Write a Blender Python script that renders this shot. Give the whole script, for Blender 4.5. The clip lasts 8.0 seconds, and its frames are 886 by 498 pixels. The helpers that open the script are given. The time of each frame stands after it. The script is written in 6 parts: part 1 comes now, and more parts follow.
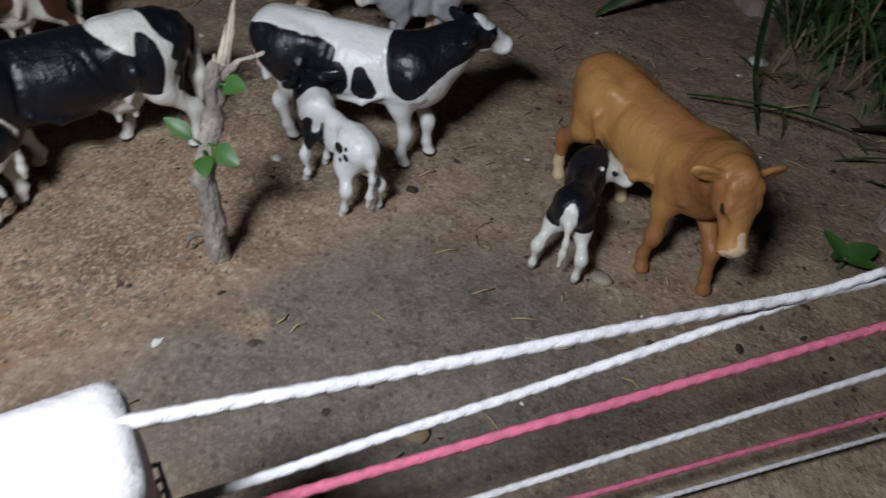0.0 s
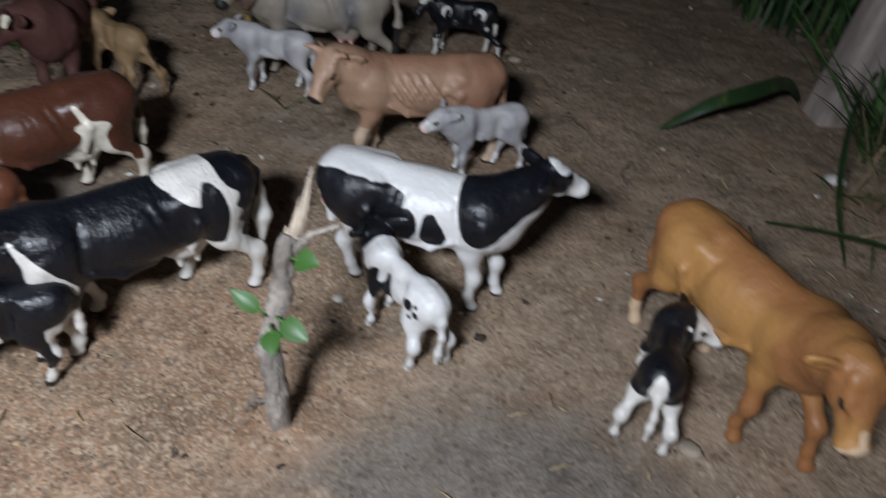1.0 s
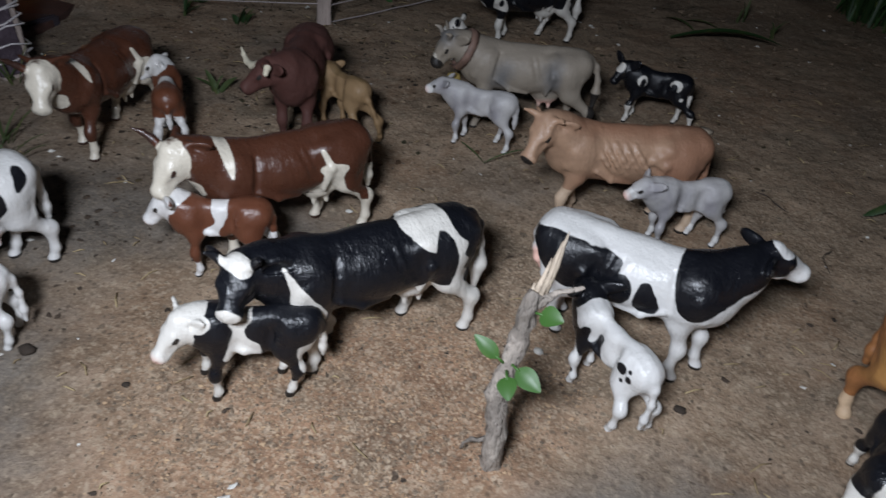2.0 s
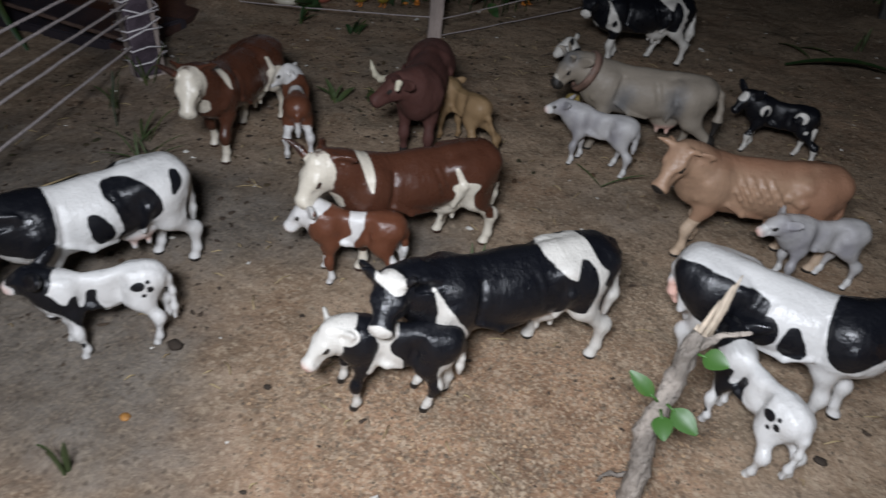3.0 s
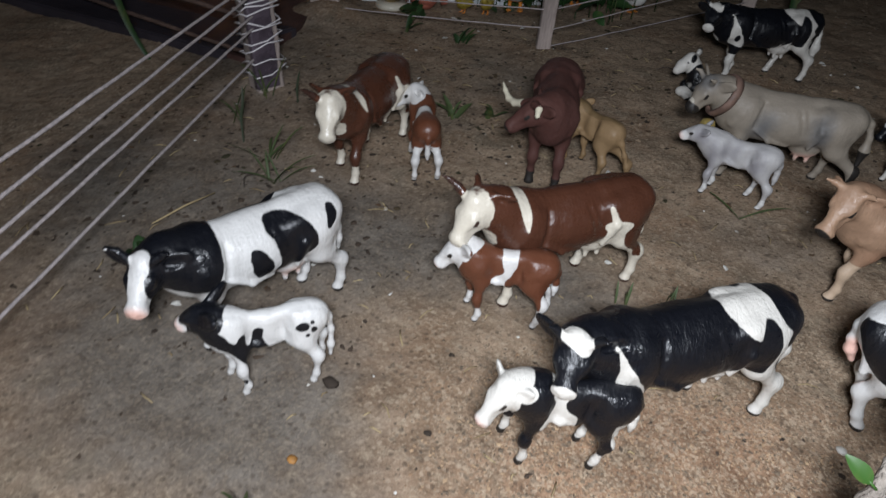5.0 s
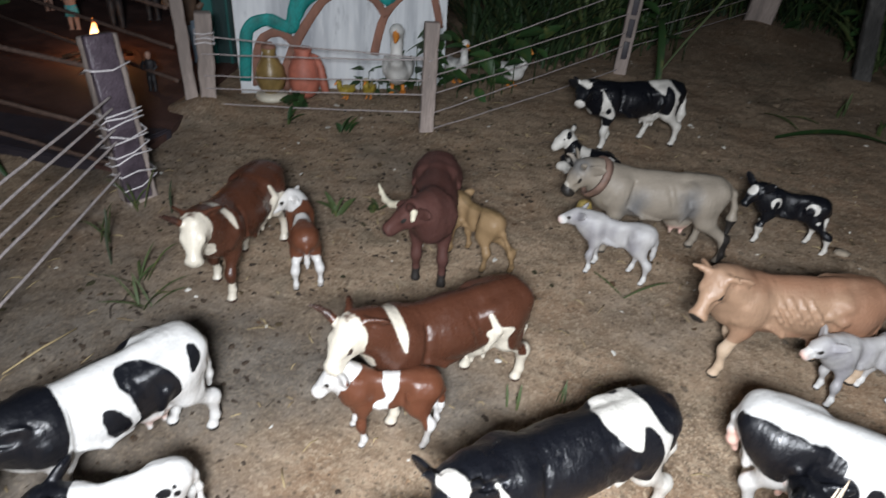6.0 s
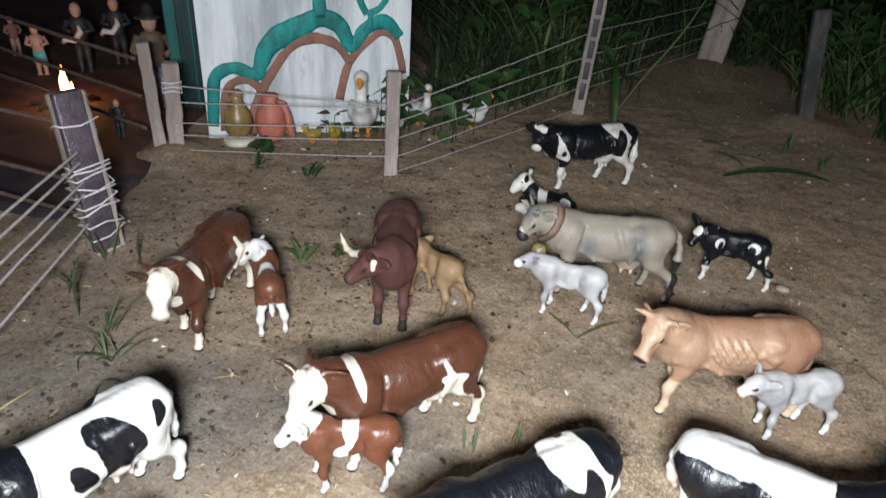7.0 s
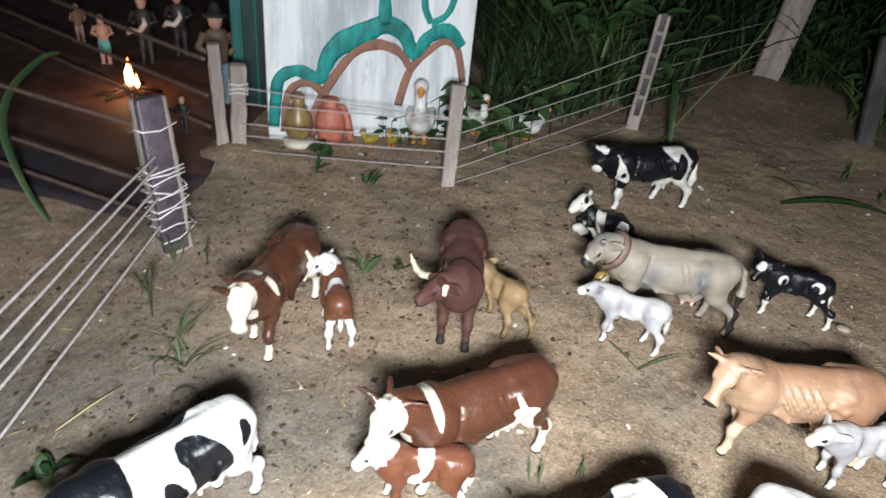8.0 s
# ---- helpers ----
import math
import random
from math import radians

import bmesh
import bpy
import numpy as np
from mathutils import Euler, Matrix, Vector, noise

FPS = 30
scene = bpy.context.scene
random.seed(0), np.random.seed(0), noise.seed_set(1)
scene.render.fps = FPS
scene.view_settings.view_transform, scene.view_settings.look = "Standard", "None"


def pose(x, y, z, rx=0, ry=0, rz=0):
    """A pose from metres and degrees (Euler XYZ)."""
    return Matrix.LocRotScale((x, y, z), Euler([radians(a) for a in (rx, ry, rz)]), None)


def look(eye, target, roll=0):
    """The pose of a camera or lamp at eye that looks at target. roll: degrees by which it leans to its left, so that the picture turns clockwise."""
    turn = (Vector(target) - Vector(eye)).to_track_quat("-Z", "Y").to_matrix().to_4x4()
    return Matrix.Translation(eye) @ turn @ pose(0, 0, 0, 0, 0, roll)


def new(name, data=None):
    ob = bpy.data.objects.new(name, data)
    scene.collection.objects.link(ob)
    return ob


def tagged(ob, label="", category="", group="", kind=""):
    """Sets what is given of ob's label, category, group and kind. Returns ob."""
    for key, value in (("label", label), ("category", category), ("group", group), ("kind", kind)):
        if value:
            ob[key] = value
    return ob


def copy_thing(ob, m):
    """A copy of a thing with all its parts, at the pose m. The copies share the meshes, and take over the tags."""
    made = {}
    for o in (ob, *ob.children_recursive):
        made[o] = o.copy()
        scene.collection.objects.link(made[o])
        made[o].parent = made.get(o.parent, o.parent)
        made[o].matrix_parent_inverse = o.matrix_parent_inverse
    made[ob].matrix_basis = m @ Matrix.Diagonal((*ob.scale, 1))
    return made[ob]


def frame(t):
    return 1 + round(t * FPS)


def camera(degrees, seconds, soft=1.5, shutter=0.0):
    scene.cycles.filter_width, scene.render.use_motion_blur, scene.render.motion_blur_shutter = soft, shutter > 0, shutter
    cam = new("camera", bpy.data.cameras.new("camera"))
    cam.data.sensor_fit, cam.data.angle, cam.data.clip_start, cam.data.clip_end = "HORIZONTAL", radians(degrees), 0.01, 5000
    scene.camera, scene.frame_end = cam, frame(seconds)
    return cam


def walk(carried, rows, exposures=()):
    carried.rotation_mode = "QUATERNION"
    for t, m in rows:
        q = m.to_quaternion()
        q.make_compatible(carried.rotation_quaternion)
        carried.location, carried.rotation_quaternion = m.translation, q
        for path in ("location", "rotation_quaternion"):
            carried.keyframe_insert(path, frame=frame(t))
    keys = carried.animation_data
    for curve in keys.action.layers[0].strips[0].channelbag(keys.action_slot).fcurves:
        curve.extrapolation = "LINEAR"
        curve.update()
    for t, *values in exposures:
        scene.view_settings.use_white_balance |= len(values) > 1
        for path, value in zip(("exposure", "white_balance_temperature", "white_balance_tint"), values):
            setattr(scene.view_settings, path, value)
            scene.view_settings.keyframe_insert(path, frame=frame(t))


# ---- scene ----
cam = camera(66.6, 8.0, 1.4, 0.5)
PATH = [
    (0, (0.125, 0.259, 0.202), (-0.056, 1.702, -1.17), 9.1),
    (0.3, (0.124, 0.266, 0.2), (0.003, 1.739, -1.147), 8.7),
    (0.5, (0.119, 0.271, 0.202), (-0.041, 1.76, -1.125), 7.0),
    (0.6, (0.116, 0.279, 0.208), (-0.083, 1.76, -1.121), 6.4),
    (1, (0.098, 0.294, 0.219), (-0.224, 1.818, -1.036), 6.9),
    (1.5, (0.068, 0.278, 0.225), (-0.461, 1.788, -0.975), 7.3),
    (1.7, (0.065, 0.273, 0.227), (-0.544, 1.761, -0.963), 6.3),
    (2.8, (0.037, 0.256, 0.232), (-0.763, 1.674, -0.929), 6.0),
    (3, (0.028, 0.251, 0.233), (-0.812, 1.636, -0.94), 5.8),
    (3.5, (0.024, 0.241, 0.236), (-0.909, 1.569, -0.934), 5.2),
    (4, (0.014, 0.232, 0.233), (-0.937, 1.522, -0.963), 5.8),
    (4.2, (0.005, 0.226, 0.234), (-0.968, 1.487, -0.976), 5.5),
    (5.3, (-0.033, 0.249, 0.25), (-0.937, 1.568, -0.952), 3.4),
    (5.5, (-0.032, 0.259, 0.255), (-0.912, 1.619, -0.918), 1.9),
    (6, (-0.026, 0.273, 0.266), (-0.838, 1.756, -0.803), 3.6),
    (6.5, (-0.02, 0.278, 0.278), (-0.785, 1.809, -0.756), 2.7),
    (7, (-0.013, 0.269, 0.289), (-0.783, 1.821, -0.711), 3.8),
    (7.3, (-0.024, 0.269, 0.301), (-0.815, 1.834, -0.661), 4.0),
    (7.5, (-0.023, 0.266, 0.302), (-0.866, 1.818, -0.637), 3.1),
    (8, (-0.046, 0.259, 0.31), (-0.863, 1.764, -0.723), 6.0),
]
EXPOSURE = [(0, -0.68, 6050, 7), (0.5, -0.52, 6000, 8), (1.0, -0.3, 5950, 9), (1.5, -0.34, 5900, 9), (3.5, -0.23, 6200, 10), (4.2, -0.1, 6200, 10), (5.5, 0.06, 6100, 8), (6.0, 0.70, 6300, 8), (6.5, 0.95, 6250, 6), (7.5, 1.54, 6350, 6), (8, 1.64, 6380, 5)]
walk(cam, [(t, look(eye, target, roll)) for t, eye, target, roll in PATH], EXPOSURE)

# torch of the filming phone, held still near the middle of the walk
def lamp(name, kind, where, energy, colour, radius):
    data = bpy.data.lights.new(name, kind)
    data.energy, data.color = energy, colour
    if kind == "AREA":
        data.shape, data.size, data.size_y = "ELLIPSE", radius * 2, radius
    else:
        data.shadow_soft_size = radius
    ob = new(name, data)
    ob.matrix_world = where
    return ob


TORCH = 3.1
torch = lamp("torch_light", "AREA", look((0.018, 0.186, 0.310), (-0.10, 0.66, 0.0)), TORCH, (0.94, 0.955, 1.0), 0.045)
fire_light = lamp("fire_light", "POINT", pose(-0.785, 0.768, 0.035), 0.10, (1.0, 0.42, 0.16), 0.012)

world = bpy.data.worlds.new("night")
scene.world = world
world.use_nodes = True
world.node_tree.nodes["Background"].inputs[0].default_value = (0.30, 0.34, 0.45, 1)
world.node_tree.nodes["Background"].inputs[1].default_value = 0.012

# ---- materials ----


class Nodes:
    """A small wrapper round a material's node tree."""

    def __init__(self, name):
        self.mat = bpy.data.materials.new(name)
        self.mat.use_nodes = True
        self.tree = self.mat.node_tree
        self.bsdf = self.tree.nodes["Principled BSDF"]

    def add(self, kind):
        return self.tree.nodes.new(kind)

    def link(self, a, b):
        self.tree.links.new(a, b)

    def put(self, socket, value):
        if isinstance(value, bpy.types.NodeSocket):
            self.link(value, socket)
        elif isinstance(value, tuple) and len(value) == 3 and socket.type == "RGBA":
            socket.default_value = (*value, 1)
        else:
            socket.default_value = value

    def coords(self, scale=(1, 1, 1)):
        c = self.add("ShaderNodeTexCoord")
        m = self.add("ShaderNodeMapping")
        m.inputs["Scale"].default_value = scale
        self.link(c.outputs["Object"], m.inputs["Vector"])
        return m.outputs[0]

    def noise(self, scale, detail=3.0, rough=0.55, vector=None, stretch=(1, 1, 1)):
        n = self.add("ShaderNodeTexNoise")
        n.inputs["Scale"].default_value = scale
        n.inputs["Detail"].default_value = detail
        n.inputs["Roughness"].default_value = rough
        self.link(vector if vector is not None else self.coords(stretch), n.inputs["Vector"])
        return n.outputs["Fac"]

    def ramp(self, fac, low, high, a=0.0, b=1.0):
        r = self.add("ShaderNodeMapRange")
        r.interpolation_type = "SMOOTHSTEP"
        self.put(r.inputs["Value"], fac)
        for i, v in zip((1, 2, 3, 4), (low, high, a, b)):
            r.inputs[i].default_value = v
        return r.outputs[0]

    def math(self, op, a, b):
        n = self.add("ShaderNodeMath")
        n.operation = op
        self.put(n.inputs[0], a)
        self.put(n.inputs[1], b)
        return n.outputs[0]

    def mix(self, fac, a, b, blend="MIX"):
        n = self.add("ShaderNodeMix")
        n.data_type, n.blend_type = "RGBA", blend
        self.put(n.inputs[0], fac)
        self.put(n.inputs[6], a)
        self.put(n.inputs[7], b)
        return n.outputs[2]

    def attr(self, name):
        n = self.add("ShaderNodeAttribute")
        n.attribute_name = name
        return n.outputs["Fac"]

    def random(self):
        return self.add("ShaderNodeObjectInfo").outputs["Random"]

    def island(self):
        return self.add("ShaderNodeNewGeometry").outputs["Random Per Island"]

    def bump(self, height, strength, distance, normal=None):
        b = self.add("ShaderNodeBump")
        b.inputs["Strength"].default_value = strength
        b.inputs["Distance"].default_value = distance
        self.link(height, b.inputs["Height"])
        if normal is not None:
            self.link(normal, b.inputs["Normal"])
        return b.outputs[0]

    def done(self, colour, rough=0.6, normal=None, metal=0.0, spec=0.5):
        self.put(self.bsdf.inputs["Base Color"], colour)
        self.put(self.bsdf.inputs["Roughness"], rough)
        self.put(self.bsdf.inputs["Metallic"], metal)
        self.put(self.bsdf.inputs["Specular IOR Level"], spec)
        if normal is not None:
            self.link(normal, self.bsdf.inputs["Normal"])
        return self.mat


def plain(name, colour, rough=0.6, vary=0.25, scale=60.0, bump=0.3, depth=0.0006, stretch=(1, 1, 1), metal=0.0, spec=0.5):
    """A painted or natural surface with two scales of variation and fine relief."""
    n = Nodes(name)
    big = n.noise(scale, 3, 0.6, stretch=stretch)
    fine = n.noise(scale * 9, 2, 0.6, stretch=stretch)
    dark = tuple(c * (1 - vary) for c in colour)
    light = tuple(min(1, c * (1 + vary * 0.6)) for c in colour)
    col = n.mix(n.ramp(big, 0.3, 0.7), dark, light)
    col = n.mix(n.ramp(fine, 0.35, 0.75, 0, vary), col, dark)
    r = n.ramp(big, 0.25, 0.75, rough * 0.85, min(1, rough * 1.15))
    return n.done(col, r, n.bump(fine, bump, depth), metal, spec)


def coat(name, base, mark, pink=(0.72, 0.46, 0.38), dark=(0.02, 0.017, 0.015), rough=0.33, base_dirt=0.16, gloss=0.45, shade=None, wrinkle=1.0):
    """Painted vinyl hide: base colour, markings, pink skin and dark hooves, laid out by the mesh's fields."""
    n = Nodes(name)
    fur = n.noise(560, 3, 0.65, stretch=(0.6, 1, 0.9))
    wob = n.noise(190, 2, 0.5)
    fold = n.noise(80, 3, 0.5, stretch=(1.1, 0.9, 0.8))
    def layer(field, amount=0.0016):
        shifted = n.math("ADD", n.attr(field), n.math("MULTIPLY", n.math("SUBTRACT", wob, 0.5), amount))
        return n.ramp(shifted, -0.00028, 0.00028)
    def dirty(colour, amount):
        return n.mix(n.ramp(n.noise(48, 4, 0.6), 0.42, 0.78, 0, amount), colour, tuple(c * 0.55 for c in colour))
    first = dirty(base, base_dirt)
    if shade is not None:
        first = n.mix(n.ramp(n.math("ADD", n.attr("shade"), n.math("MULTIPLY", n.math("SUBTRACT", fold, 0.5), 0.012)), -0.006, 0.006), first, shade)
    col = n.mix(layer("mark"), first, dirty(mark, base_dirt * 0.7))
    col = n.mix(n.ramp(n.attr("pink"), -0.0022, 0.0022), col, pink)
    col = n.mix(layer("dark", 0.0006), col, dark)
    col = n.mix(n.ramp(fur, 0.5, 0.85, 0, 0.22), col, (0.5, 0.47, 0.44), "MULTIPLY")
    worn = n.ramp(n.noise(130, 3, 0.6), 0.3, 0.75, rough * 0.8, rough * 1.35)
    nrm = n.bump(fold, 0.30, 0.0022)
    crease = n.noise(260, 4, 0.65, stretch=(1.5, 0.6, 0.38))
    nrm = n.bump(n.ramp(crease, 0.36, 0.66), 0.17 * wrinkle, 0.0006, nrm)
    if wrinkle > 1:
        nrm = n.bump(n.ramp(n.noise(520, 3, 0.6, stretch=(1.0, 0.5, 0.45)), 0.4, 0.62), 0.12 * wrinkle, 0.0004, nrm)
    return n.done(col, worn, n.bump(fur, 0.40, 0.0007, nrm), 0.0, gloss)


def soil():
    n = Nodes("sandy_soil")
    damp_and_dim = n.attr("damp_and_dim")
    mid = n.noise(55, 5, 0.65)
    grit = n.noise(460, 3, 0.6)
    fine = n.noise(1300, 2, 0.6)
    blotch = n.noise(16, 4, 0.6)
    rust = n.noise(9, 4, 0.65)
    clump = n.noise(170, 4, 0.7)
    grain = n.add("ShaderNodeTexVoronoi")
    grain.inputs["Scale"].default_value = 820
    n.link(n.coords(), grain.inputs["Vector"])
    pick = n.add("ShaderNodeSeparateColor")
    n.link(grain.outputs["Color"], pick.inputs[0])
    sand = n.mix(n.ramp(mid, 0.3, 0.7), (0.208, 0.146, 0.096), (0.370, 0.270, 0.184))
    sand = n.mix(n.ramp(rust, 0.48, 0.62, 0, 0.62), sand, (0.240, 0.148, 0.088))
    warm = n.math("ADD", n.attr("warm"), n.math("MULTIPLY", n.math("SUBTRACT", mid, 0.5), 0.8))
    sand = n.mix(n.ramp(warm, 0.15, 0.85, 0, 0.75), sand, n.mix(n.ramp(mid, 0.3, 0.7), (0.20, 0.108, 0.062), (0.36, 0.215, 0.128)))
    grey = n.mix(n.ramp(mid, 0.3, 0.7), (0.112, 0.096, 0.080), (0.182, 0.157, 0.131))
    moss = n.noise(23, 4, 0.6)
    sand = n.mix(n.ramp(moss, 0.52, 0.70, 0, 0.5), sand, (0.150, 0.132, 0.096))
    edge = n.math("ADD", damp_and_dim, n.math("MULTIPLY", n.math("SUBTRACT", mid, 0.5), 0.9))
    wet_and_dim = n.ramp(edge, 0.05, 0.95)
    col = n.mix(wet_and_dim, sand, grey)
    col = n.mix(n.ramp(blotch, 0.48, 0.70, 0, 0.55), col, (0.115, 0.083, 0.056))
    col = n.mix(n.math("MULTIPLY", n.ramp(grit, 0.55, 0.70, 0, 0.60), n.ramp(wet_and_dim, 0.0, 1.0, 1.0, 0.22)), col, (0.43, 0.34, 0.24))
    col = n.mix(n.ramp(grit, 0.28, 0.42, 0.42, 0), col, (0.055, 0.038, 0.029))
    col = n.mix(n.math("MULTIPLY", n.ramp(clump, 0.52, 0.66, 0, 0.5), n.ramp(wet_and_dim, 0.0, 1.0, 1.0, 0.3)), col, (0.39, 0.315, 0.225))
    col = n.mix(n.ramp(clump, 0.30, 0.44, 0.36, 0), col, (0.085, 0.062, 0.045))
    dry = n.ramp(edge, -0.75, 0.4, 0.95, 0.22)
    bright = n.math("MULTIPLY", n.ramp(pick.outputs[0], 0.66, 0.84, 0, 0.46), dry)
    col = n.mix(bright, col, (0.56, 0.45, 0.32))
    deep = n.math("MULTIPLY", n.ramp(pick.outputs[1], 0.70, 0.87, 0, 0.42), dry)
    col = n.mix(deep, col, (0.07, 0.048, 0.032))
    pebbly = n.add("ShaderNodeTexVoronoi")
    pebbly.inputs["Scale"].default_value = 330
    n.link(n.coords(), pebbly.inputs["Vector"])
    tint = n.add("ShaderNodeSeparateColor")
    n.link(pebbly.outputs["Color"], tint.inputs[0])
    near_core = n.ramp(pebbly.outputs["Distance"], 0.25, 0.55, 1.0, 0.0)
    col = n.mix(n.math("MULTIPLY", n.math("MULTIPLY", n.ramp(tint.outputs[0], 0.70, 0.86, 0, 0.42), near_core), n.ramp(wet_and_dim, 0.0, 1.0, 1.0, 0.25)), col, (0.47, 0.38, 0.28))
    col = n.mix(n.math("MULTIPLY", n.ramp(tint.outputs[1], 0.74, 0.90, 0, 0.55), near_core), col, (0.062, 0.046, 0.034))
    col = n.mix(n.math("MULTIPLY", n.ramp(fine, 0.60, 0.74, 0, 0.34), n.ramp(wet_and_dim, 0.0, 1.0, 1.0, 0.3)), col, (0.45, 0.385, 0.29))
    nrm = n.bump(mid, 0.45, 0.004)
    nrm = n.bump(clump, 0.45, 0.0022, nrm)
    nrm = n.bump(grit, 0.36, 0.0013, nrm)
    nrm = n.bump(pick.outputs[2], 0.35, 0.0006, nrm)
    return n.done(col, 0.9, n.bump(fine, 0.35, 0.0005, nrm), 0.0, 0.2)


def leafy(name, colour, rough=0.45):
    n = Nodes(name)
    vein = n.noise(90, 3, 0.6, stretch=(1, 1, 0.3))
    col = n.mix(n.ramp(n.island(), 0, 1), tuple(c * 0.55 for c in colour), tuple(min(1, c * 1.35) for c in colour))
    col = n.mix(n.ramp(vein, 0.5, 0.8, 0, 0.5), col, (0.16, 0.15, 0.04))
    return n.done(col, rough, n.bump(vein, 0.3, 0.0006), 0.0, 0.4)


def flecked(name, a, b, rough=0.85):
    """Loose bits whose colour differs from piece to piece."""
    n = Nodes(name)
    col = n.mix(n.island(), a, b)
    col = n.mix(n.ramp(n.noise(700, 2), 0.4, 0.7, 0, 0.4), col, tuple(c * 0.5 for c in a))
    return n.done(col, rough, n.bump(n.noise(900, 2), 0.5, 0.0004), 0.0, 0.25)


def flame_mat():
    n = Nodes("flame")
    n.put(n.bsdf.inputs["Base Color"], (1.0, 0.5, 0.15))
    e = n.mix(n.ramp(n.attr("tip"), 0.35, 1.0), (1.0, 0.62, 0.26), (1.0, 0.20, 0.03))
    n.put(n.bsdf.inputs["Emission Color"], e)
    n.bsdf.inputs["Emission Strength"].default_value = 3.2
    return n.mat


M_SOIL = soil()
M_BARK = plain("grey_bark", (0.30, 0.26, 0.22), 0.9, 0.5, 70, 0.9, 0.0025, (1, 1, 0.25))
M_MOSSY = plain("dark_mossy_wood", (0.075, 0.072, 0.068), 0.9, 0.6, 45, 0.9, 0.002, (1, 1, 0.4))
M_SPLIT = plain("split_wood", (0.46, 0.38, 0.29), 0.75, 0.35, 90, 0.7, 0.0012, (1, 1, 0.15))
M_POST = plain("weathered_post_wood", (0.34, 0.28, 0.25), 0.85, 0.4, 60, 0.7, 0.0015, (1, 1, 0.2))
M_PALEPOST = plain("pale_painted_wood", (0.66, 0.62, 0.62), 0.7, 0.2, 60, 0.4, 0.001, (1, 1, 0.2))
M_PLASTIC = plain("grey_violet_wrapping", (0.085, 0.066, 0.082), 0.28, 0.4, 55, 0.5, 0.0015)
M_CORD_W = plain("white_cotton_cord", (0.72, 0.68, 0.69), 0.9, 0.15, 300, 0.8, 0.0005, (1, 1, 1))
M_CORD_G = plain("pinkish_grey_cord", (0.40, 0.35, 0.34), 0.9, 0.25, 300, 0.6, 0.0004)
M_CORD_P = plain("pink_cotton_cord", (0.62, 0.15, 0.24), 0.9, 0.2, 300, 0.8, 0.0005)
M_CORD_B = plain("brown_cord", (0.115, 0.072, 0.056), 0.9, 0.3, 200, 0.6, 0.0005)
M_GREEN = leafy("fresh_green_leaf", (0.048, 0.120, 0.022))
M_GRASS = leafy("dark_grass", (0.026, 0.062, 0.018), 0.5)
M_WEED = leafy("dull_weed", (0.07, 0.10, 0.035), 0.6)
M_DRY = flecked("dry_straw", (0.42, 0.33, 0.18), (0.22, 0.16, 0.09))
M_CRUMB = flecked("soil_crumbs", (0.27, 0.20, 0.135), (0.10, 0.078, 0.058))
M_TEAL = plain("teal_paint", (0.008, 0.245, 0.225), 0.6, 0.55, 70, 0.5, 0.001, (1, 1, 0.4))
M_BROWN = plain("earth_brown_paint", (0.27, 0.13, 0.09), 0.75, 0.35, 45, 0.5, 0.001, (1, 1, 0.4))
M_DARKTEAL = plain("dark_teal_paint", (0.004, 0.030, 0.030), 0.5, 0.5, 30, 0.5, 0.001, (1, 1, 0.1))
M_MAT = plain("dark_red_floor", (0.075, 0.035, 0.028), 0.75, 0.4, 25, 0.5, 0.001)
M_CHAR = plain("charred_wood", (0.14, 0.07, 0.035), 0.9, 0.6, 80, 0.8, 0.001)
M_FLAME = flame_mat()
M_EDGE = plain("dark_slab_edge", (0.034, 0.028, 0.036), 0.6, 0.3, 30, 0.4, 0.001)


def whitewash():
    n = Nodes("streaked_white_paint")
    streak = n.noise(22, 4, 0.65, stretch=(1, 1, 0.12))
    fine = n.noise(160, 3, 0.6, stretch=(1, 1, 0.2))
    col = n.mix(n.ramp(streak, 0.4, 0.66), (0.70, 0.72, 0.74), (0.36, 0.38, 0.41))
    col = n.mix(n.ramp(fine, 0.52, 0.75, 0, 0.5), col, (0.80, 0.80, 0.80))
    scrub = n.noise(60, 4, 0.7, stretch=(1, 1, 0.25))
    col = n.mix(n.ramp(scrub, 0.56, 0.70, 0, 0.65), col, (0.30, 0.31, 0.33))
    return n.done(col, 0.65, n.bump(fine, 0.5, 0.001), 0.0, 0.35)


M_WHITEWASH = whitewash()

# ---- building helpers ----


def part(name, bm, material, parent, label="", smooth=True):
    """Links a bmesh as one mesh object, under a thing or a part."""
    me = bpy.data.meshes.new(name)
    bm.to_mesh(me)
    bm.free()
    me.polygons.foreach_set("use_smooth", [smooth] * len(me.polygons))
    for m in material if isinstance(material, (list, tuple)) else [material]:
        me.materials.append(m)
    ob = new(name, me)
    if parent is not None:
        ob.parent = parent
    if label:
        ob["label"] = label
    return ob


def empty(name, m, label, category, group="", kind=""):
    ob = new(name)
    ob.empty_display_size = 0.02
    ob.matrix_world = m
    return tagged(ob, label, category, group, kind)


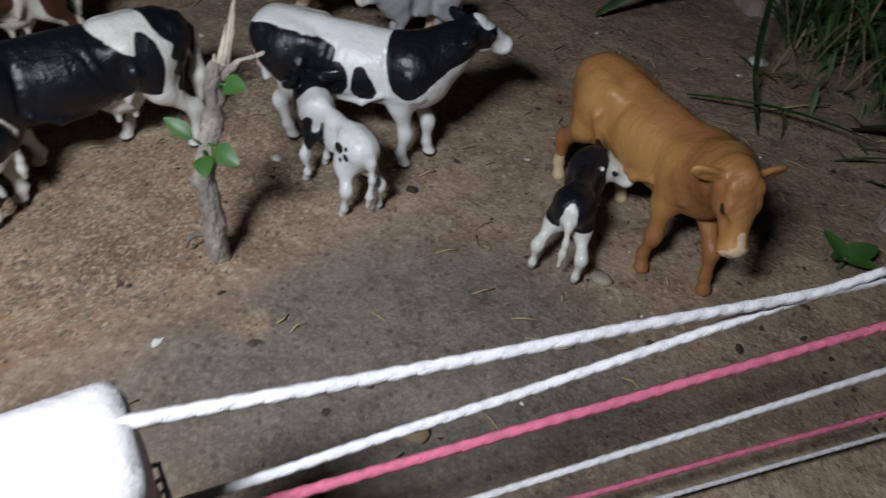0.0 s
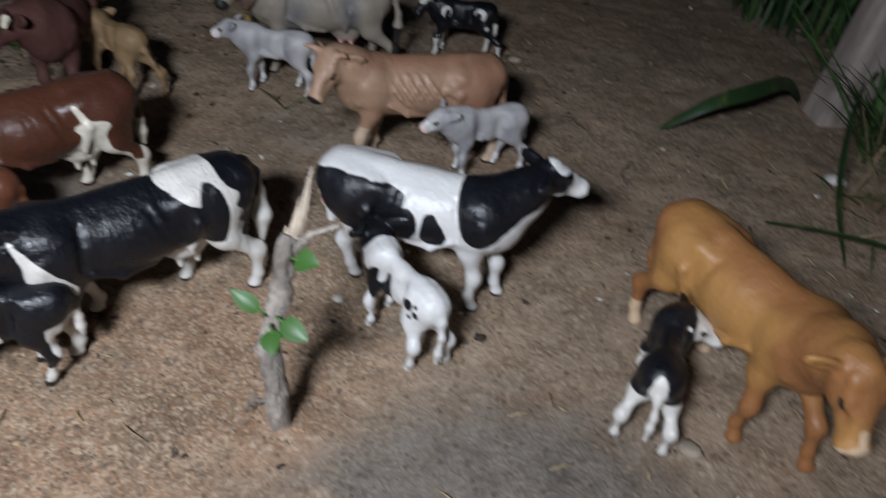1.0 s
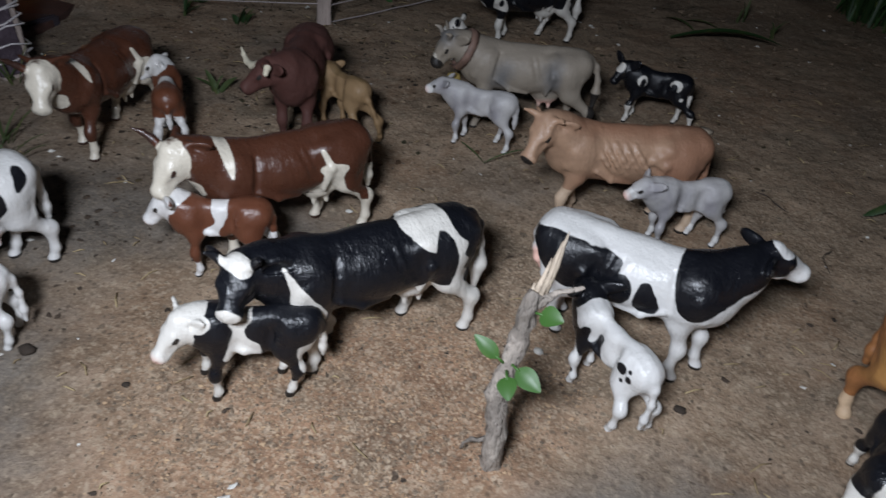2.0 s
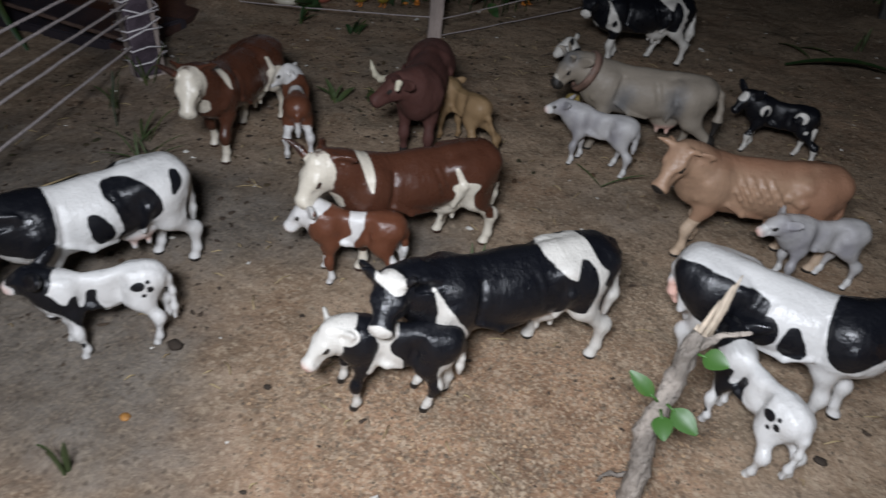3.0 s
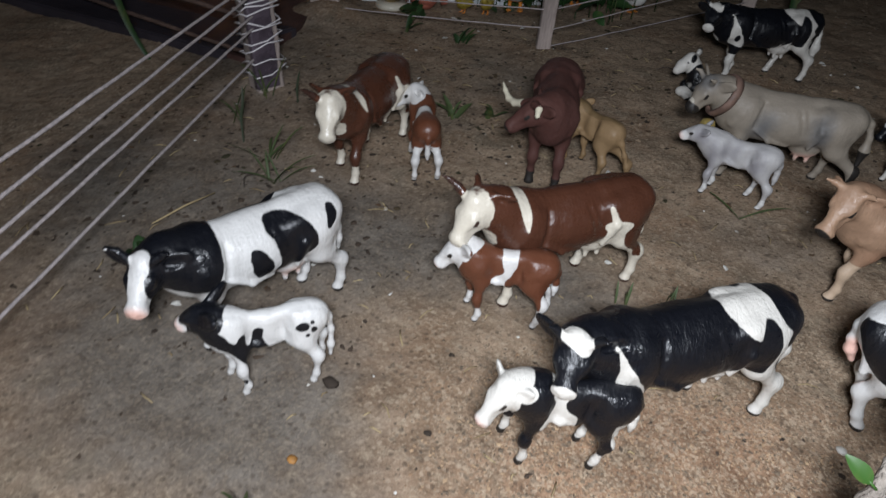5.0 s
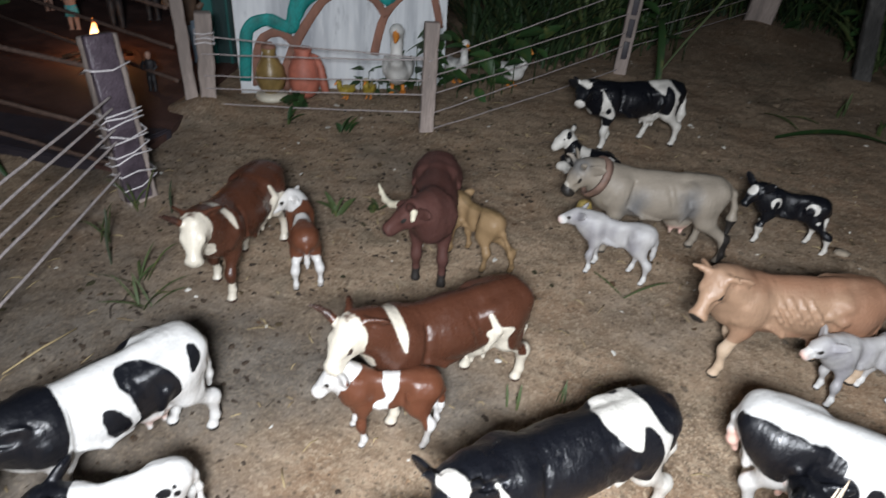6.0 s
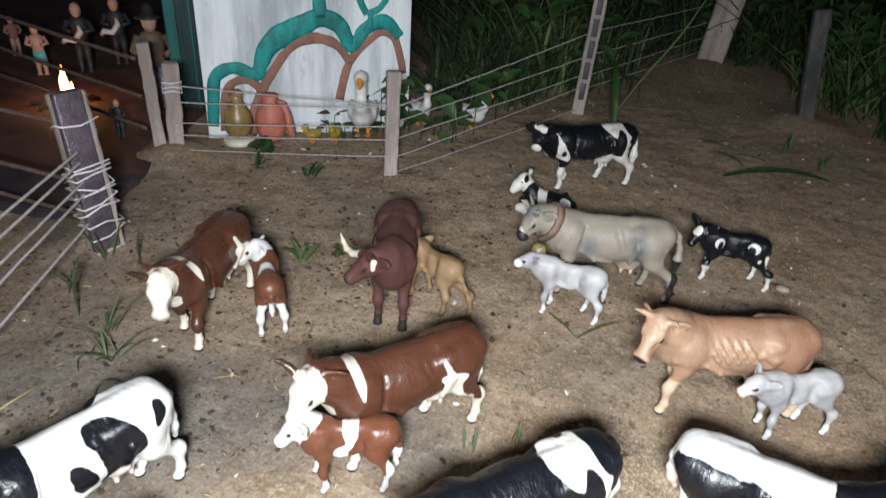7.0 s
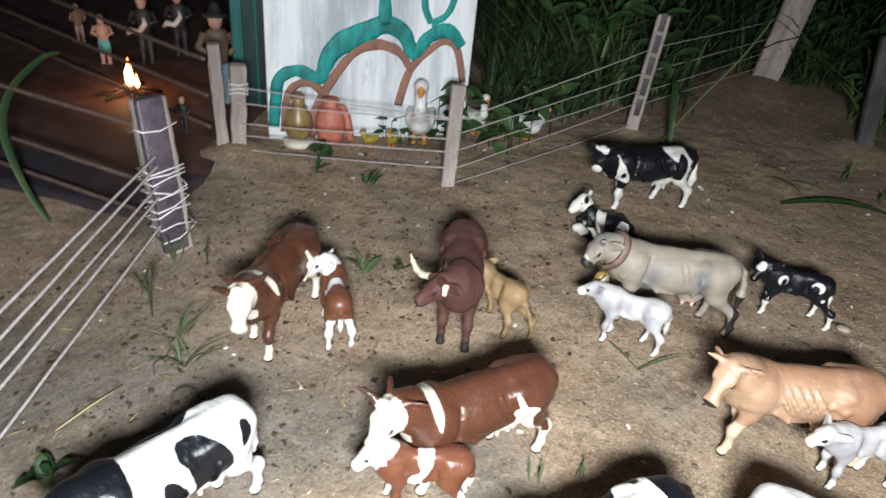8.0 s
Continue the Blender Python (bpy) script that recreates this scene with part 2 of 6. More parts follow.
def tube(bm, pts, radii, seg=8, twist=0.0, squash=1.0, mat=0):
    """Sweeps a round, tapering section along points."""
    pts = [Vector(p) for p in pts]
    rings = []
    side = None
    for i, p in enumerate(pts):
        d = (pts[min(i + 1, len(pts) - 1)] - pts[max(i - 1, 0)]).normalized()
        ref = side if side is not None else (Vector((0, 0, 1)) if abs(d.z) < 0.9 else Vector((1, 0, 0)))
        u = (ref - d * ref.dot(d)).normalized()
        side = u
        v = d.cross(u)
        r = radii[i] if isinstance(radii, (list, tuple)) else radii
        ring = []
        for k in range(seg):
            a = 2 * math.pi * k / seg + twist * i
            ring.append(bm.verts.new(p + (u * math.cos(a) + v * math.sin(a) * squash) * r))
        rings.append(ring)
    for a, b in zip(rings, rings[1:]):
        for k in range(seg):
            f = bm.faces.new((a[k], a[(k + 1) % seg], b[(k + 1) % seg], b[k]))
            f.material_index = mat
    for ring, flip in ((rings[0], True), (rings[-1], False)):
        f = bm.faces.new(ring[::-1] if flip else ring)
        f.material_index = mat
    return bm


def lathe(bm, profile, at=(0, 0, 0), seg=20, squash=(1, 1)):
    """Turns a profile of (radius, height) about the vertical."""
    rings = []
    for r, z in profile:
        rings.append([bm.verts.new((at[0] + squash[0] * r * math.cos(2 * math.pi * k / seg), at[1] + squash[1] * r * math.sin(2 * math.pi * k / seg), at[2] + z)) for k in range(seg)])
    for a, b in zip(rings, rings[1:]):
        for k in range(seg):
            bm.faces.new((a[k], a[(k + 1) % seg], b[(k + 1) % seg], b[k]))
    bm.faces.new(rings[0][::-1])
    bm.faces.new(rings[-1])
    return bm


def block(bm, x0, x1, y0, y1, z0, z1, bevel=0.0):
    got = bmesh.ops.create_cube(bm, size=1.0, matrix=Matrix.Translation(((x0 + x1) / 2, (y0 + y1) / 2, (z0 + z1) / 2)) @ Matrix.Diagonal((x1 - x0, y1 - y0, z1 - z0, 1)))
    if bevel:
        edges = list({e for v in got["verts"] for e in v.link_edges})
        bmesh.ops.bevel(bm, geom=edges, offset=bevel, segments=2, affect="EDGES", profile=0.6)
    return bm


def blade(bm, root, tip, width, sag=0.0, steps=6, roll=None, fold=0.25):
    """A long leaf: a tapering strip, folded along its middle rib."""
    root, tip = Vector(root), Vector(tip)
    way = tip - root
    side = roll if roll is not None else way.cross(Vector((0, 0, 1)))
    side = Vector(side).normalized() if Vector(side).length > 1e-6 else Vector((1, 0, 0))
    rows = []
    for i in range(steps + 1):
        s = i / steps
        c = root + way * s + Vector((0, 0, sag * 4 * s * (1 - s)))
        w = width * (0.55 + 0.9 * s if s < 0.4 else 0.91 * (1 - ((s - 0.4) / 0.6) ** 2)) + width * 0.03
        up = side.cross(way.normalized())
        rows.append((bm.verts.new(c - side * w / 2 + up * w * fold), bm.verts.new(c), bm.verts.new(c + side * w / 2 + up * w * fold)))
    for a, b in zip(rows, rows[1:]):
        bm.faces.new((a[0], a[1], b[1], b[0]))
        bm.faces.new((a[1], a[2], b[2], b[1]))
    return bm


def round_leaf(bm, root, way, length, width, up=(0, 0, 1), steps=7, cup=0.12):
    """A broad leaf with a pointed tip and a raised rim."""
    root, way, up = Vector(root), Vector(way).normalized(), Vector(up)
    side = way.cross(up).normalized()
    up = side.cross(way)
    rows = []
    for i in range(steps + 1):
        s = i / steps
        w = width * (math.sin(math.pi * min(1, s * 0.94 + 0.03)) ** 0.7) * (1.08 - 0.45 * s)
        c = root + way * length * s - up * length * 0.25 * s * s
        rows.append([bm.verts.new(c + side * w * k / 2 + up * abs(k) * w * cup) for k in (-1, -0.5, 0, 0.5, 1)])
    for a, b in zip(rows, rows[1:]):
        for k in range(4):
            bm.faces.new((a[k], a[k + 1], b[k + 1], b[k]))
    return bm


# ---- moulded animals ----
VOX = 0.00088


class Clay:
    """A smooth body pressed together from round cones and ellipsoids (millimetres)."""

    def __init__(self, crease=0.0):
        self.prims = []
        self.crease = crease

    def cone(self, a, b, ra, rb, k=4.0, cut=False):
        self.prims.append(("c", np.array(a, float), np.array(b, float), ra, rb, k, cut))

    def chain(self, pts, radii, k=3.0):
        for i in range(len(pts) - 1):
            self.cone(pts[i], pts[i + 1], radii[i], radii[i + 1], k)

    def egg(self, c, r, k=5.0, axes=None, cut=False):
        self.prims.append(("e", np.array(c, float), np.array(r, float), np.eye(3) if axes is None else np.array(axes, float), 0, k, cut))

    def box(self, p):
        if p[0] == "c":
            r = max(p[3], p[4])
            return np.minimum(p[1], p[2]) - r, np.maximum(p[1], p[2]) + r
        r = np.abs(p[3].T) @ p[2]
        return p[1] - r, p[1] + r

    def mesh(self, name, vox=VOX):
        h = vox * 1000
        lows, highs = zip(*[self.box(p) for p in self.prims if not p[6]])
        lo = np.min(lows, 0) - 3 * h
        hi = np.max(highs, 0) + 3 * h
        lo[2] = -2 * h
        n = np.ceil((hi - lo) / h).astype(int) + 1
        ax = [lo[i] + h * np.arange(n[i]) for i in range(3)]
        F = np.full(n, 30.0, np.float32)
        for p in self.prims:
            a, b = self.box(p)
            pad = 7 + p[5]
            i0 = np.clip(np.floor((a - pad - lo) / h).astype(int), 0, n - 1)
            i1 = np.clip(np.ceil((b + pad - lo) / h).astype(int) + 1, 1, n)
            sl = tuple(slice(i0[i], i1[i]) for i in range(3))
            X, Y, Z = np.meshgrid(*[ax[i][sl[i]] for i in range(3)], indexing="ij")
            if p[0] == "c":
                d = p[2] - p[1]
                L = max(1e-9, float(d @ d))
                t = np.clip(((X - p[1][0]) * d[0] + (Y - p[1][1]) * d[1] + (Z - p[1][2]) * d[2]) / L, 0, 1)
                D = np.sqrt((X - p[1][0] - t * d[0]) ** 2 + (Y - p[1][1] - t * d[1]) ** 2 + (Z - p[1][2] - t * d[2]) ** 2) - (p[3] + (p[4] - p[3]) * t)
            else:
                A = p[3]
                U = [(X - p[1][0]) * A[i][0] + (Y - p[1][1]) * A[i][1] + (Z - p[1][2]) * A[i][2] for i in range(3)]
                k0 = np.sqrt(sum((U[i] / p[2][i]) ** 2 for i in range(3)))
                k1 = np.sqrt(sum((U[i] / p[2][i] ** 2) ** 2 for i in range(3))) + 1e-9
                D = k0 * (k0 - 1) / k1
            G = F[sl]
            k = p[5]
            if p[6]:
                H = np.maximum(k - np.abs(G + D), 0) / k
                F[sl] = np.maximum(G, -D) + H * H * k * 0.25
            else:
                H = np.maximum(k - np.abs(G - D), 0) / k
                F[sl] = np.minimum(G, D) - H * H * k * 0.25
        X, Y, Z = ax[0][:, None, None], ax[1][None, :, None], ax[2][None, None, :]
        wave = np.sin(X * 0.95 + 1.6 * np.sin(Z * 0.16 + Y * 0.21) + 0.9 * np.sin(X * 0.23)) * np.sin(Z * 0.19 + 1.3 * np.sin(X * 0.11) + Y * 0.13)
        F = F + (self.crease * wave * np.clip((Z - 12) / 14, 0, 1)).astype(np.float32)
        F = np.maximum(F, -(Z + 0.6))
        return nets(name, F, lo, h)


def nets(name, F, lo, h):
    """Surface nets: a closed quad mesh on the zero level of F."""
    S = F < 0
    nx, ny, nz = F.shape
    cnt = sum(S[i:nx - 1 + i, j:ny - 1 + j, k:nz - 1 + k].astype(np.int8) for i in (0, 1) for j in (0, 1) for k in (0, 1))
    act = np.argwhere((cnt > 0) & (cnt < 8))
    vid = np.full((nx - 1, ny - 1, nz - 1), -1, np.int64)
    vid[act[:, 0], act[:, 1], act[:, 2]] = np.arange(len(act))
    corners = [(i, j, k) for i in (0, 1) for j in (0, 1) for k in (0, 1)]
    val = {c: F[act[:, 0] + c[0], act[:, 1] + c[1], act[:, 2] + c[2]] for c in corners}
    acc, num = np.zeros((len(act), 3)), np.zeros(len(act))
    for a in corners:
        for axis in range(3):
            if a[axis]:
                continue
            b = tuple(1 if i == axis else a[i] for i in range(3))
            va, vb = val[a], val[b]
            m = (va < 0) != (vb < 0)
            t = np.where(m, va / np.where(m, va - vb, 1), 0)
            p = np.tile(np.array(a, float), (len(act), 1))
            p[:, axis] = t
            acc[m] += p[m]
            num[m] += 1
    verts = (act + acc / num[:, None]) * h + lo
    quads = []
    for axis in range(3):
        b, c = (axis + 1) % 3, (axis + 2) % 3
        A = np.moveaxis(S, axis, 0)
        diff = np.argwhere(A[:-1] != A[1:])
        e = np.zeros((len(diff), 3), int)
        others = [i for i in range(3) if i != axis]
        e[:, axis], e[:, others[0]], e[:, others[1]] = diff[:, 0], diff[:, 1], diff[:, 2]
        ok = (e[:, b] > 0) & (e[:, c] > 0) & (e[:, b] < F.shape[b] - 1) & (e[:, c] < F.shape[c] - 1)
        e = e[ok]
        inside = S[e[:, 0], e[:, 1], e[:, 2]]
        q = []
        for db, dc in ((1, 1), (0, 1), (0, 0), (1, 0)):
            w = e.copy()
            w[:, b] -= db
            w[:, c] -= dc
            q.append(vid[w[:, 0], w[:, 1], w[:, 2]])
        q = np.stack(q, 1)
        q[~inside] = q[~inside][:, ::-1]
        quads.append(q)
    me = bpy.data.meshes.new(name)
    me.from_pydata((verts * 0.001).tolist(), [], np.concatenate(quads).tolist())
    me.polygons.foreach_set("use_smooth", [True] * len(me.polygons))
    return me, verts


def inside_of(P, poly):
    """Signed distance to a closed outline, positive within."""
    poly = np.array(poly, float)
    for _ in range(2):
        after = np.roll(poly, -1, 0)
        poly = np.stack((poly * 0.8 + after * 0.2, poly * 0.2 + after * 0.8), 1).reshape(-1, 2)
    d = np.full(len(P), 1e9)
    for a, b in zip(np.roll(poly, 1, 0), poly):
        e, w = b - a, P - a
        t = np.clip((w @ e) / max(1e-9, e @ e), 0, 1)
        d = np.minimum(d, np.hypot(*(w - t[:, None] * e).T))
    odd = np.zeros(len(P), bool)
    for a, b in zip(np.roll(poly, 1, 0), poly):
        cross = (a[1] > P[:, 1]) != (b[1] > P[:, 1])
        xs = a[0] + (P[:, 1] - a[1]) * (b[0] - a[0]) / (b[1] - a[1] if b[1] != a[1] else 1e-9)
        odd ^= cross & (P[:, 0] < xs)
    return np.where(odd, d, -d)


def field(V, marks, head):
    """Adds up outlines and balls to one signed field in millimetres."""
    f = np.full(len(V), -60.0)
    poll, u, sd, up, L = head
    for m in marks:
        sign, kind, *a = m
        if kind == "poly":
            side, pts, *grow = a
            g = inside_of(V[:, [0, 2]], pts) + (grow[0] if grow else 0)
            if side:
                g = np.minimum(g, V[:, 1] * side + 2.5)
        elif kind == "ball":
            c, r = a
            g = r - np.linalg.norm(V - np.array(c, float), axis=1)
        elif kind == "egg":
            c, r = a
            g = (1 - np.linalg.norm((V - np.array(c, float)) / np.array(r, float), axis=1)) * min(r)
        elif kind == "head":
            (s, y, z), r = a
            g = r - np.linalg.norm(V - (poll + u * L * s + sd * y + up * z), axis=1)
        elif kind == "face":
            s0, s1, r = a
            p0, p1 = poll + u * L * s0, poll + u * L * s1
            e = p1 - p0
            t = np.clip(((V - p0) @ e) / (e @ e), 0, 1)
            g = r - np.linalg.norm(V - p0 - t[:, None] * e, axis=1)
        elif kind == "band":
            a0, a1, r = a
            p0, p1 = [poll + u * L * c[0] + sd * c[1] + up * c[2] for c in (a0, a1)]
            e = p1 - p0
            t = np.clip(((V - p0) @ e) / (e @ e), 0, 1)
            g = r - np.linalg.norm(V - p0 - t[:, None] * e, axis=1)
        elif kind == "below":
            x0, x1, z = a
            g = np.minimum(z - V[:, 2], np.minimum(V[:, 0] - x0, x1 - V[:, 0]))
        elif kind == "tail":
            x, z = a
            g = np.minimum(z - V[:, 2], x - V[:, 0])
        f = np.maximum(f, g) if sign == "+" else np.minimum(f, -g)
    return f


def animal(name, material, label, category, s, marks=(), pinks=(), darks=(), shades=(), group=""):
    """Moulds one toy animal. s: its proportions in millimetres, x forward from the tail, y to its left, z up."""
    k = Clay(s.get("crease", 0.03))
    H, B, W = s["top"], s["belly"], s["wide"]
    L = s["long"]
    mid, half = (H + B) / 2, (H - B) / 2
    q = H / 66.0
    # trunk
    k.egg((0.50 * L, 0, mid - 0.5 * q), (0.46 * L, W, half * s.get("fat", 1.0)), 6)
    k.egg((0.80 * L, 0, mid + 0.8 * q), (0.21 * L, W * 0.84, half * 1.0), 6)
    k.egg((0.17 * L, 0, mid + 3.0 * q), (0.19 * L, W * 0.88, half * 0.86), 6)
    k.cone((0.08 * L, 0, H - 8 * q), (0.30 * L, 0, H - 5.5 * q), 6 * q, 5 * q, 5)
    k.cone((0.30 * L, 0, H - 5.5 * q), (0.84 * L, 0, H - 5.2 * q), 4.6 * q, 5.0 * q, 5)
    for y in (-1, 1):
        k.cone((0.055 * L, y * W * 0.36, H - 8.0 * q), (0.26 * L, y * W * 0.50, H - 7.6 * q), 4.6 * q * s.get("square", 1.0), 4.4 * q, 4)
    bony = s.get("bony", 1.0)
    for y in (-1, 1):
        k.egg((0.29 * L, y * W * 0.66, H - 8.5 * q), (5 * q, 3.8 * q * bony, 4.2 * q), 5)
        k.egg((0.04 * L, y * W * 0.42, H - 9.5 * q), (4.2 * q, 4.0 * q, 4.2 * q), 4)
        k.egg((0.80 * L, y * W * 0.60, mid + 4 * q), (7.5 * q, 5.5 * q * s.get("lean", 1.0), 11 * q), 6)
        k.egg((0.17 * L, y * W * 0.58, mid + 1 * q), (11 * q, 7.0 * q * s.get("lean", 1.0), 12.5 * q), 6)
    k.egg((0.065 * L, 0, mid + 6 * q), (0.105 * L, W * 0.74, half * 0.60), 5)
    for y in (-1, 1):
        k.egg((0.345 * L, y * W * 1.22, mid + 4 * q), (5.5 * q, 5.0 * q, 10 * q), 5, cut=True)
        k.egg((0.665 * L, y * W * 1.36, mid + 3 * q), (4.5 * q, 5.4 * q, 11 * q), 7, cut=True)
    for x, dx, wide in s.get("folds", ((0.70, 3, 0.9), (0.755, 3, 1.0), (0.81, 4, 1.1), (0.865, 4, 1.0), (0.40, -5, 0.8), (0.45, -6, 0.7))):
        for y in (-1, 1):
            line = []
            for i, dz in enumerate((13, 9, 5, 1, -3)):
                px = x * L + dx * i * 0.25 * q
                bow = max(0.04, 1 - ((px - 0.5 * L) / (0.50 * L)) ** 2 - (dz * q / half) ** 2)
                line.append((px, y * W * math.sqrt(bow) * 1.03, mid + dz * q))
            for p0, p1 in zip(line, line[1:]):
                k.cone(p0, p1, wide * 0.7 * q, wide * 0.7 * q, 2.8, cut=True)
    for y in (-1, 1):
        k.chain([(0.77 * L, y * W * 0.52, H - 6 * q), (0.84 * L, y * W * 0.84, mid + 5 * q), (0.885 * L, y * W * 0.70, mid - 4 * q)], [2.0 * q, 2.4 * q, 2.6 * q], 2.4)
        k.chain([(0.29 * L, y * W * 0.70, H - 9 * q), (0.275 * L, y * W * 0.94, mid + 1 * q), (0.31 * L, y * W * 0.72, B + 4 * q)], [1.6 * q, 2.0 * q, 1.4 * q], 2.4)
        k.chain([(0.045 * L, y * W * 0.40, H - 14 * q), (0.055 * L, y * W * 0.62, mid), (0.07 * L, y * W * 0.66, B + 6 * q)], [2.2 * q, 2.6 * q, 2.0 * q], 2.4)
        k.chain([(0.70 * L, y * W * 0.90, mid - 6 * q), (0.60 * L, y * W * 0.86, B + 6 * q), (0.46 * L, y * W * 0.62, B + 3 * q)], [1.2 * q, 1.4 * q, 1.0 * q], 2.4)
    if "hump" in s:
        k.egg((0.82 * L, 0, H - 1 * q), (9 * q, 6 * q, s["hump"]), 5)
    for i in range(s.get("ribs", 0)):
        x = (0.45 + 0.060 * i) * L
        for y in (-1, 1):
            line = []
            for dz, dx in ((12, 4), (8, 2), (4, -1), (0, -4), (-5, -8)):
                bow = max(0.05, 1 - ((x + dx - 0.5 * L) / (0.46 * L)) ** 2 - (dz / half) ** 2)
                line.append((x + dx, y * W * math.sqrt(bow), mid - 0.5 + dz))
            k.chain(line, [0.7, 1.3, 1.5, 1.3, 0.6], 1.2)
    if s.get("ribs"):
        for y in (-1, 1):
            k.chain([(0.27 * L, y * W * 0.78, H - 9), (0.36 * L, y * W * 0.86, H - 14), (0.30 * L, y * W * 0.95, mid)], [2.6, 1.8, 1.2], 3)
            k.chain([(0.80 * L, y * W * 0.55, H - 6), (0.86 * L, y * W * 0.80, mid + 6), (0.84 * L, y * W * 0.80, mid - 4)], [2.4, 2.2, 1.6], 3)
    # head
    poll, nose = np.array(s["poll"], float), np.array(s["nose"], float)
    u = nose - poll
    HL = np.linalg.norm(u)
    u /= HL
    ref = np.array((0, 0, 1.0)) if abs(u[2]) < 0.85 else np.array((1.0, 0, 0.4))
    sd = np.cross(ref, u)
    sd /= np.linalg.norm(sd)
    up = np.cross(u, sd)
    hr = s.get("head", 7.8 * q)
    base = np.array((0.84 * L, 0, mid + 5 * q))
    back = poll - u * hr * 0.35 - up * hr * 0.30
    bend = (base + back) / 2 + np.array((1.5, 0, s.get("crest", 1.5) * q))
    k.cone(base, bend, half * 0.76, half * 0.60, 7)
    k.cone(bend, back, half * 0.60, hr * 1.04, 6)
    k.cone((0.90 * L, 0, mid - 5 * q), back * 0.55 + np.array((0.9 * L, 0, mid)) * 0.45 - np.array((0, 0, 5 * q)), 5.5 * q, 4.2 * q, 6)
    k.egg(poll + u * HL * 0.10 + up * hr * 0.05, (hr * 0.86, hr * 0.84, hr * 0.80), 3, (u, sd, up))
    k.egg(poll + u * HL * 0.32 + up * hr * 0.20, (hr * 0.80, hr * 0.76, hr * 0.56), 2.5, (u, sd, up))
    k.cone(poll + u * HL * 0.20, nose - u * hr * 0.60, hr * 0.76, hr * 0.50, 2.5)
    k.cone(poll + u * HL * 0.45 + up * hr * 0.22, nose - u * hr * 0.55 + up * hr * 0.16, hr * 0.42, hr * 0.34, 2)
    mz = s.get("muzzle", 1.0)
    k.egg(nose - u * hr * 0.40 - up * hr * 0.04, (hr * 0.46, hr * 0.66 * mz, hr * 0.52 * mz), 1.8, (u, sd, up))
    k.egg(nose - u * hr * 0.48 - up * hr * 0.42, (hr * 0.40, hr * 0.46, hr * 0.26), 1.6, (u, sd, up))
    k.cone(poll + u * HL * 0.16 - up * hr * 0.62, nose - u * hr * 0.85 - up * hr * 0.40, hr * 0.56, hr * 0.34, 2.5)
    for y in (-1, 1):
        k.egg(poll + u * HL * 0.22 - up * hr * 0.36 + sd * y * hr * 0.46, (hr * 0.62, hr * 0.36, hr * 0.56), 2.5, (u, sd, up))
    for y in (-1, 1):
        k.egg(poll + u * HL * 0.26 + sd * y * hr * 0.60 + up * hr * 0.46, (hr * 0.34, hr * 0.24, hr * 0.22), 1.4, (u, sd, up))
        k.egg(poll + u * HL * 0.33 + sd * y * hr * 0.74 + up * hr * 0.26, (hr * 0.18, hr * 0.14, hr * 0.15), 0.6, (u, sd, up))
        k.egg(poll + u * HL * 0.62 + sd * y * hr * 0.74 + up * hr * 0.02, (hr * 0.50, hr * 0.20, hr * 0.30), 2.0, (u, sd, up), cut=True)
        k.egg(nose - u * hr * 0.02 + sd * y * hr * 0.36 + up * hr * 0.16, (hr * 0.10, hr * 0.15, hr * 0.10), 0.7, (u, sd, up), cut=True)
        k.egg(nose + u * hr * 0.05 + sd * y * hr * 0.2 - up * hr * 0.34, (hr * 0.12, hr * 0.5, hr * 0.06), 0.7, (u, sd, up), cut=True)
        el = s.get("ear", 9.0 * q)
        w = sd * y * 0.92 - u * s.get("ear_back", 0.30) + up * s.get("ear_up", 0.05)
        w /= np.linalg.norm(w)
        flat = np.cross(w, u)
        flat /= np.linalg.norm(flat)
        if flat @ up < 0:
            flat = -flat
        thin = np.cross(flat, w)
        thin *= 1 if thin @ u > 0 else -1
        tilt = s.get("ear_tilt", 0.6)
        thin, flat = thin * math.cos(tilt) + flat * math.sin(tilt), flat * math.cos(tilt) - thin * math.sin(tilt)
        root = poll - u * hr * s.get("ear_root", 0.30) + sd * y * hr * 0.66 + up * hr * 0.05
        k.cone(root, root + w * el * 0.45, hr * 0.24, el * 0.20, 1.6)
        k.egg(root + w * el * 0.85, (el * 0.95, el * s.get("ear_thick", 0.18), el * 0.46), 1.4, (w, thin, flat))
        k.egg(root + w * el * 0.95 + thin * el * 0.27, (el * 0.75, el * 0.16, el * 0.32), 1.0, (w, thin, flat), cut=True)
    k.egg(poll - u * hr * 0.3 + up * hr * 0.62, (hr * 0.5, hr * 0.52, hr * 0.42), 3, (u, sd, up))
    if s.get("knobs"):
        for y in (-1, 1):
            k.egg(poll + u * hr * 0.05 + sd * y * hr * 0.48 + up * hr * 0.62, (hr * 0.42, hr * 0.40, hr * 0.30), 1.6, (u, sd, up))
            k.egg(poll + u * hr * 0.55 + sd * y * hr * 0.58 + up * hr * 0.46, (hr * 0.40, hr * 0.28, hr * 0.26), 1.4, (u, sd, up))
            k.egg(poll + u * HL * 0.56 + sd * y * hr * 0.70 + up * hr * 0.20, (hr * 0.5, hr * 0.22, hr * 0.30), 1.6, (u, sd, up), cut=True)
    for horn in s.get("horns", ()):
        pts = [poll + u * p[0] + sd * p[1] + up * p[2] for p in horn[0]]
        k.chain(pts, horn[1], 1.2)
    # legs: order front left, front right, hind left, hind right
    t = s.get("leg", 0.95) * q
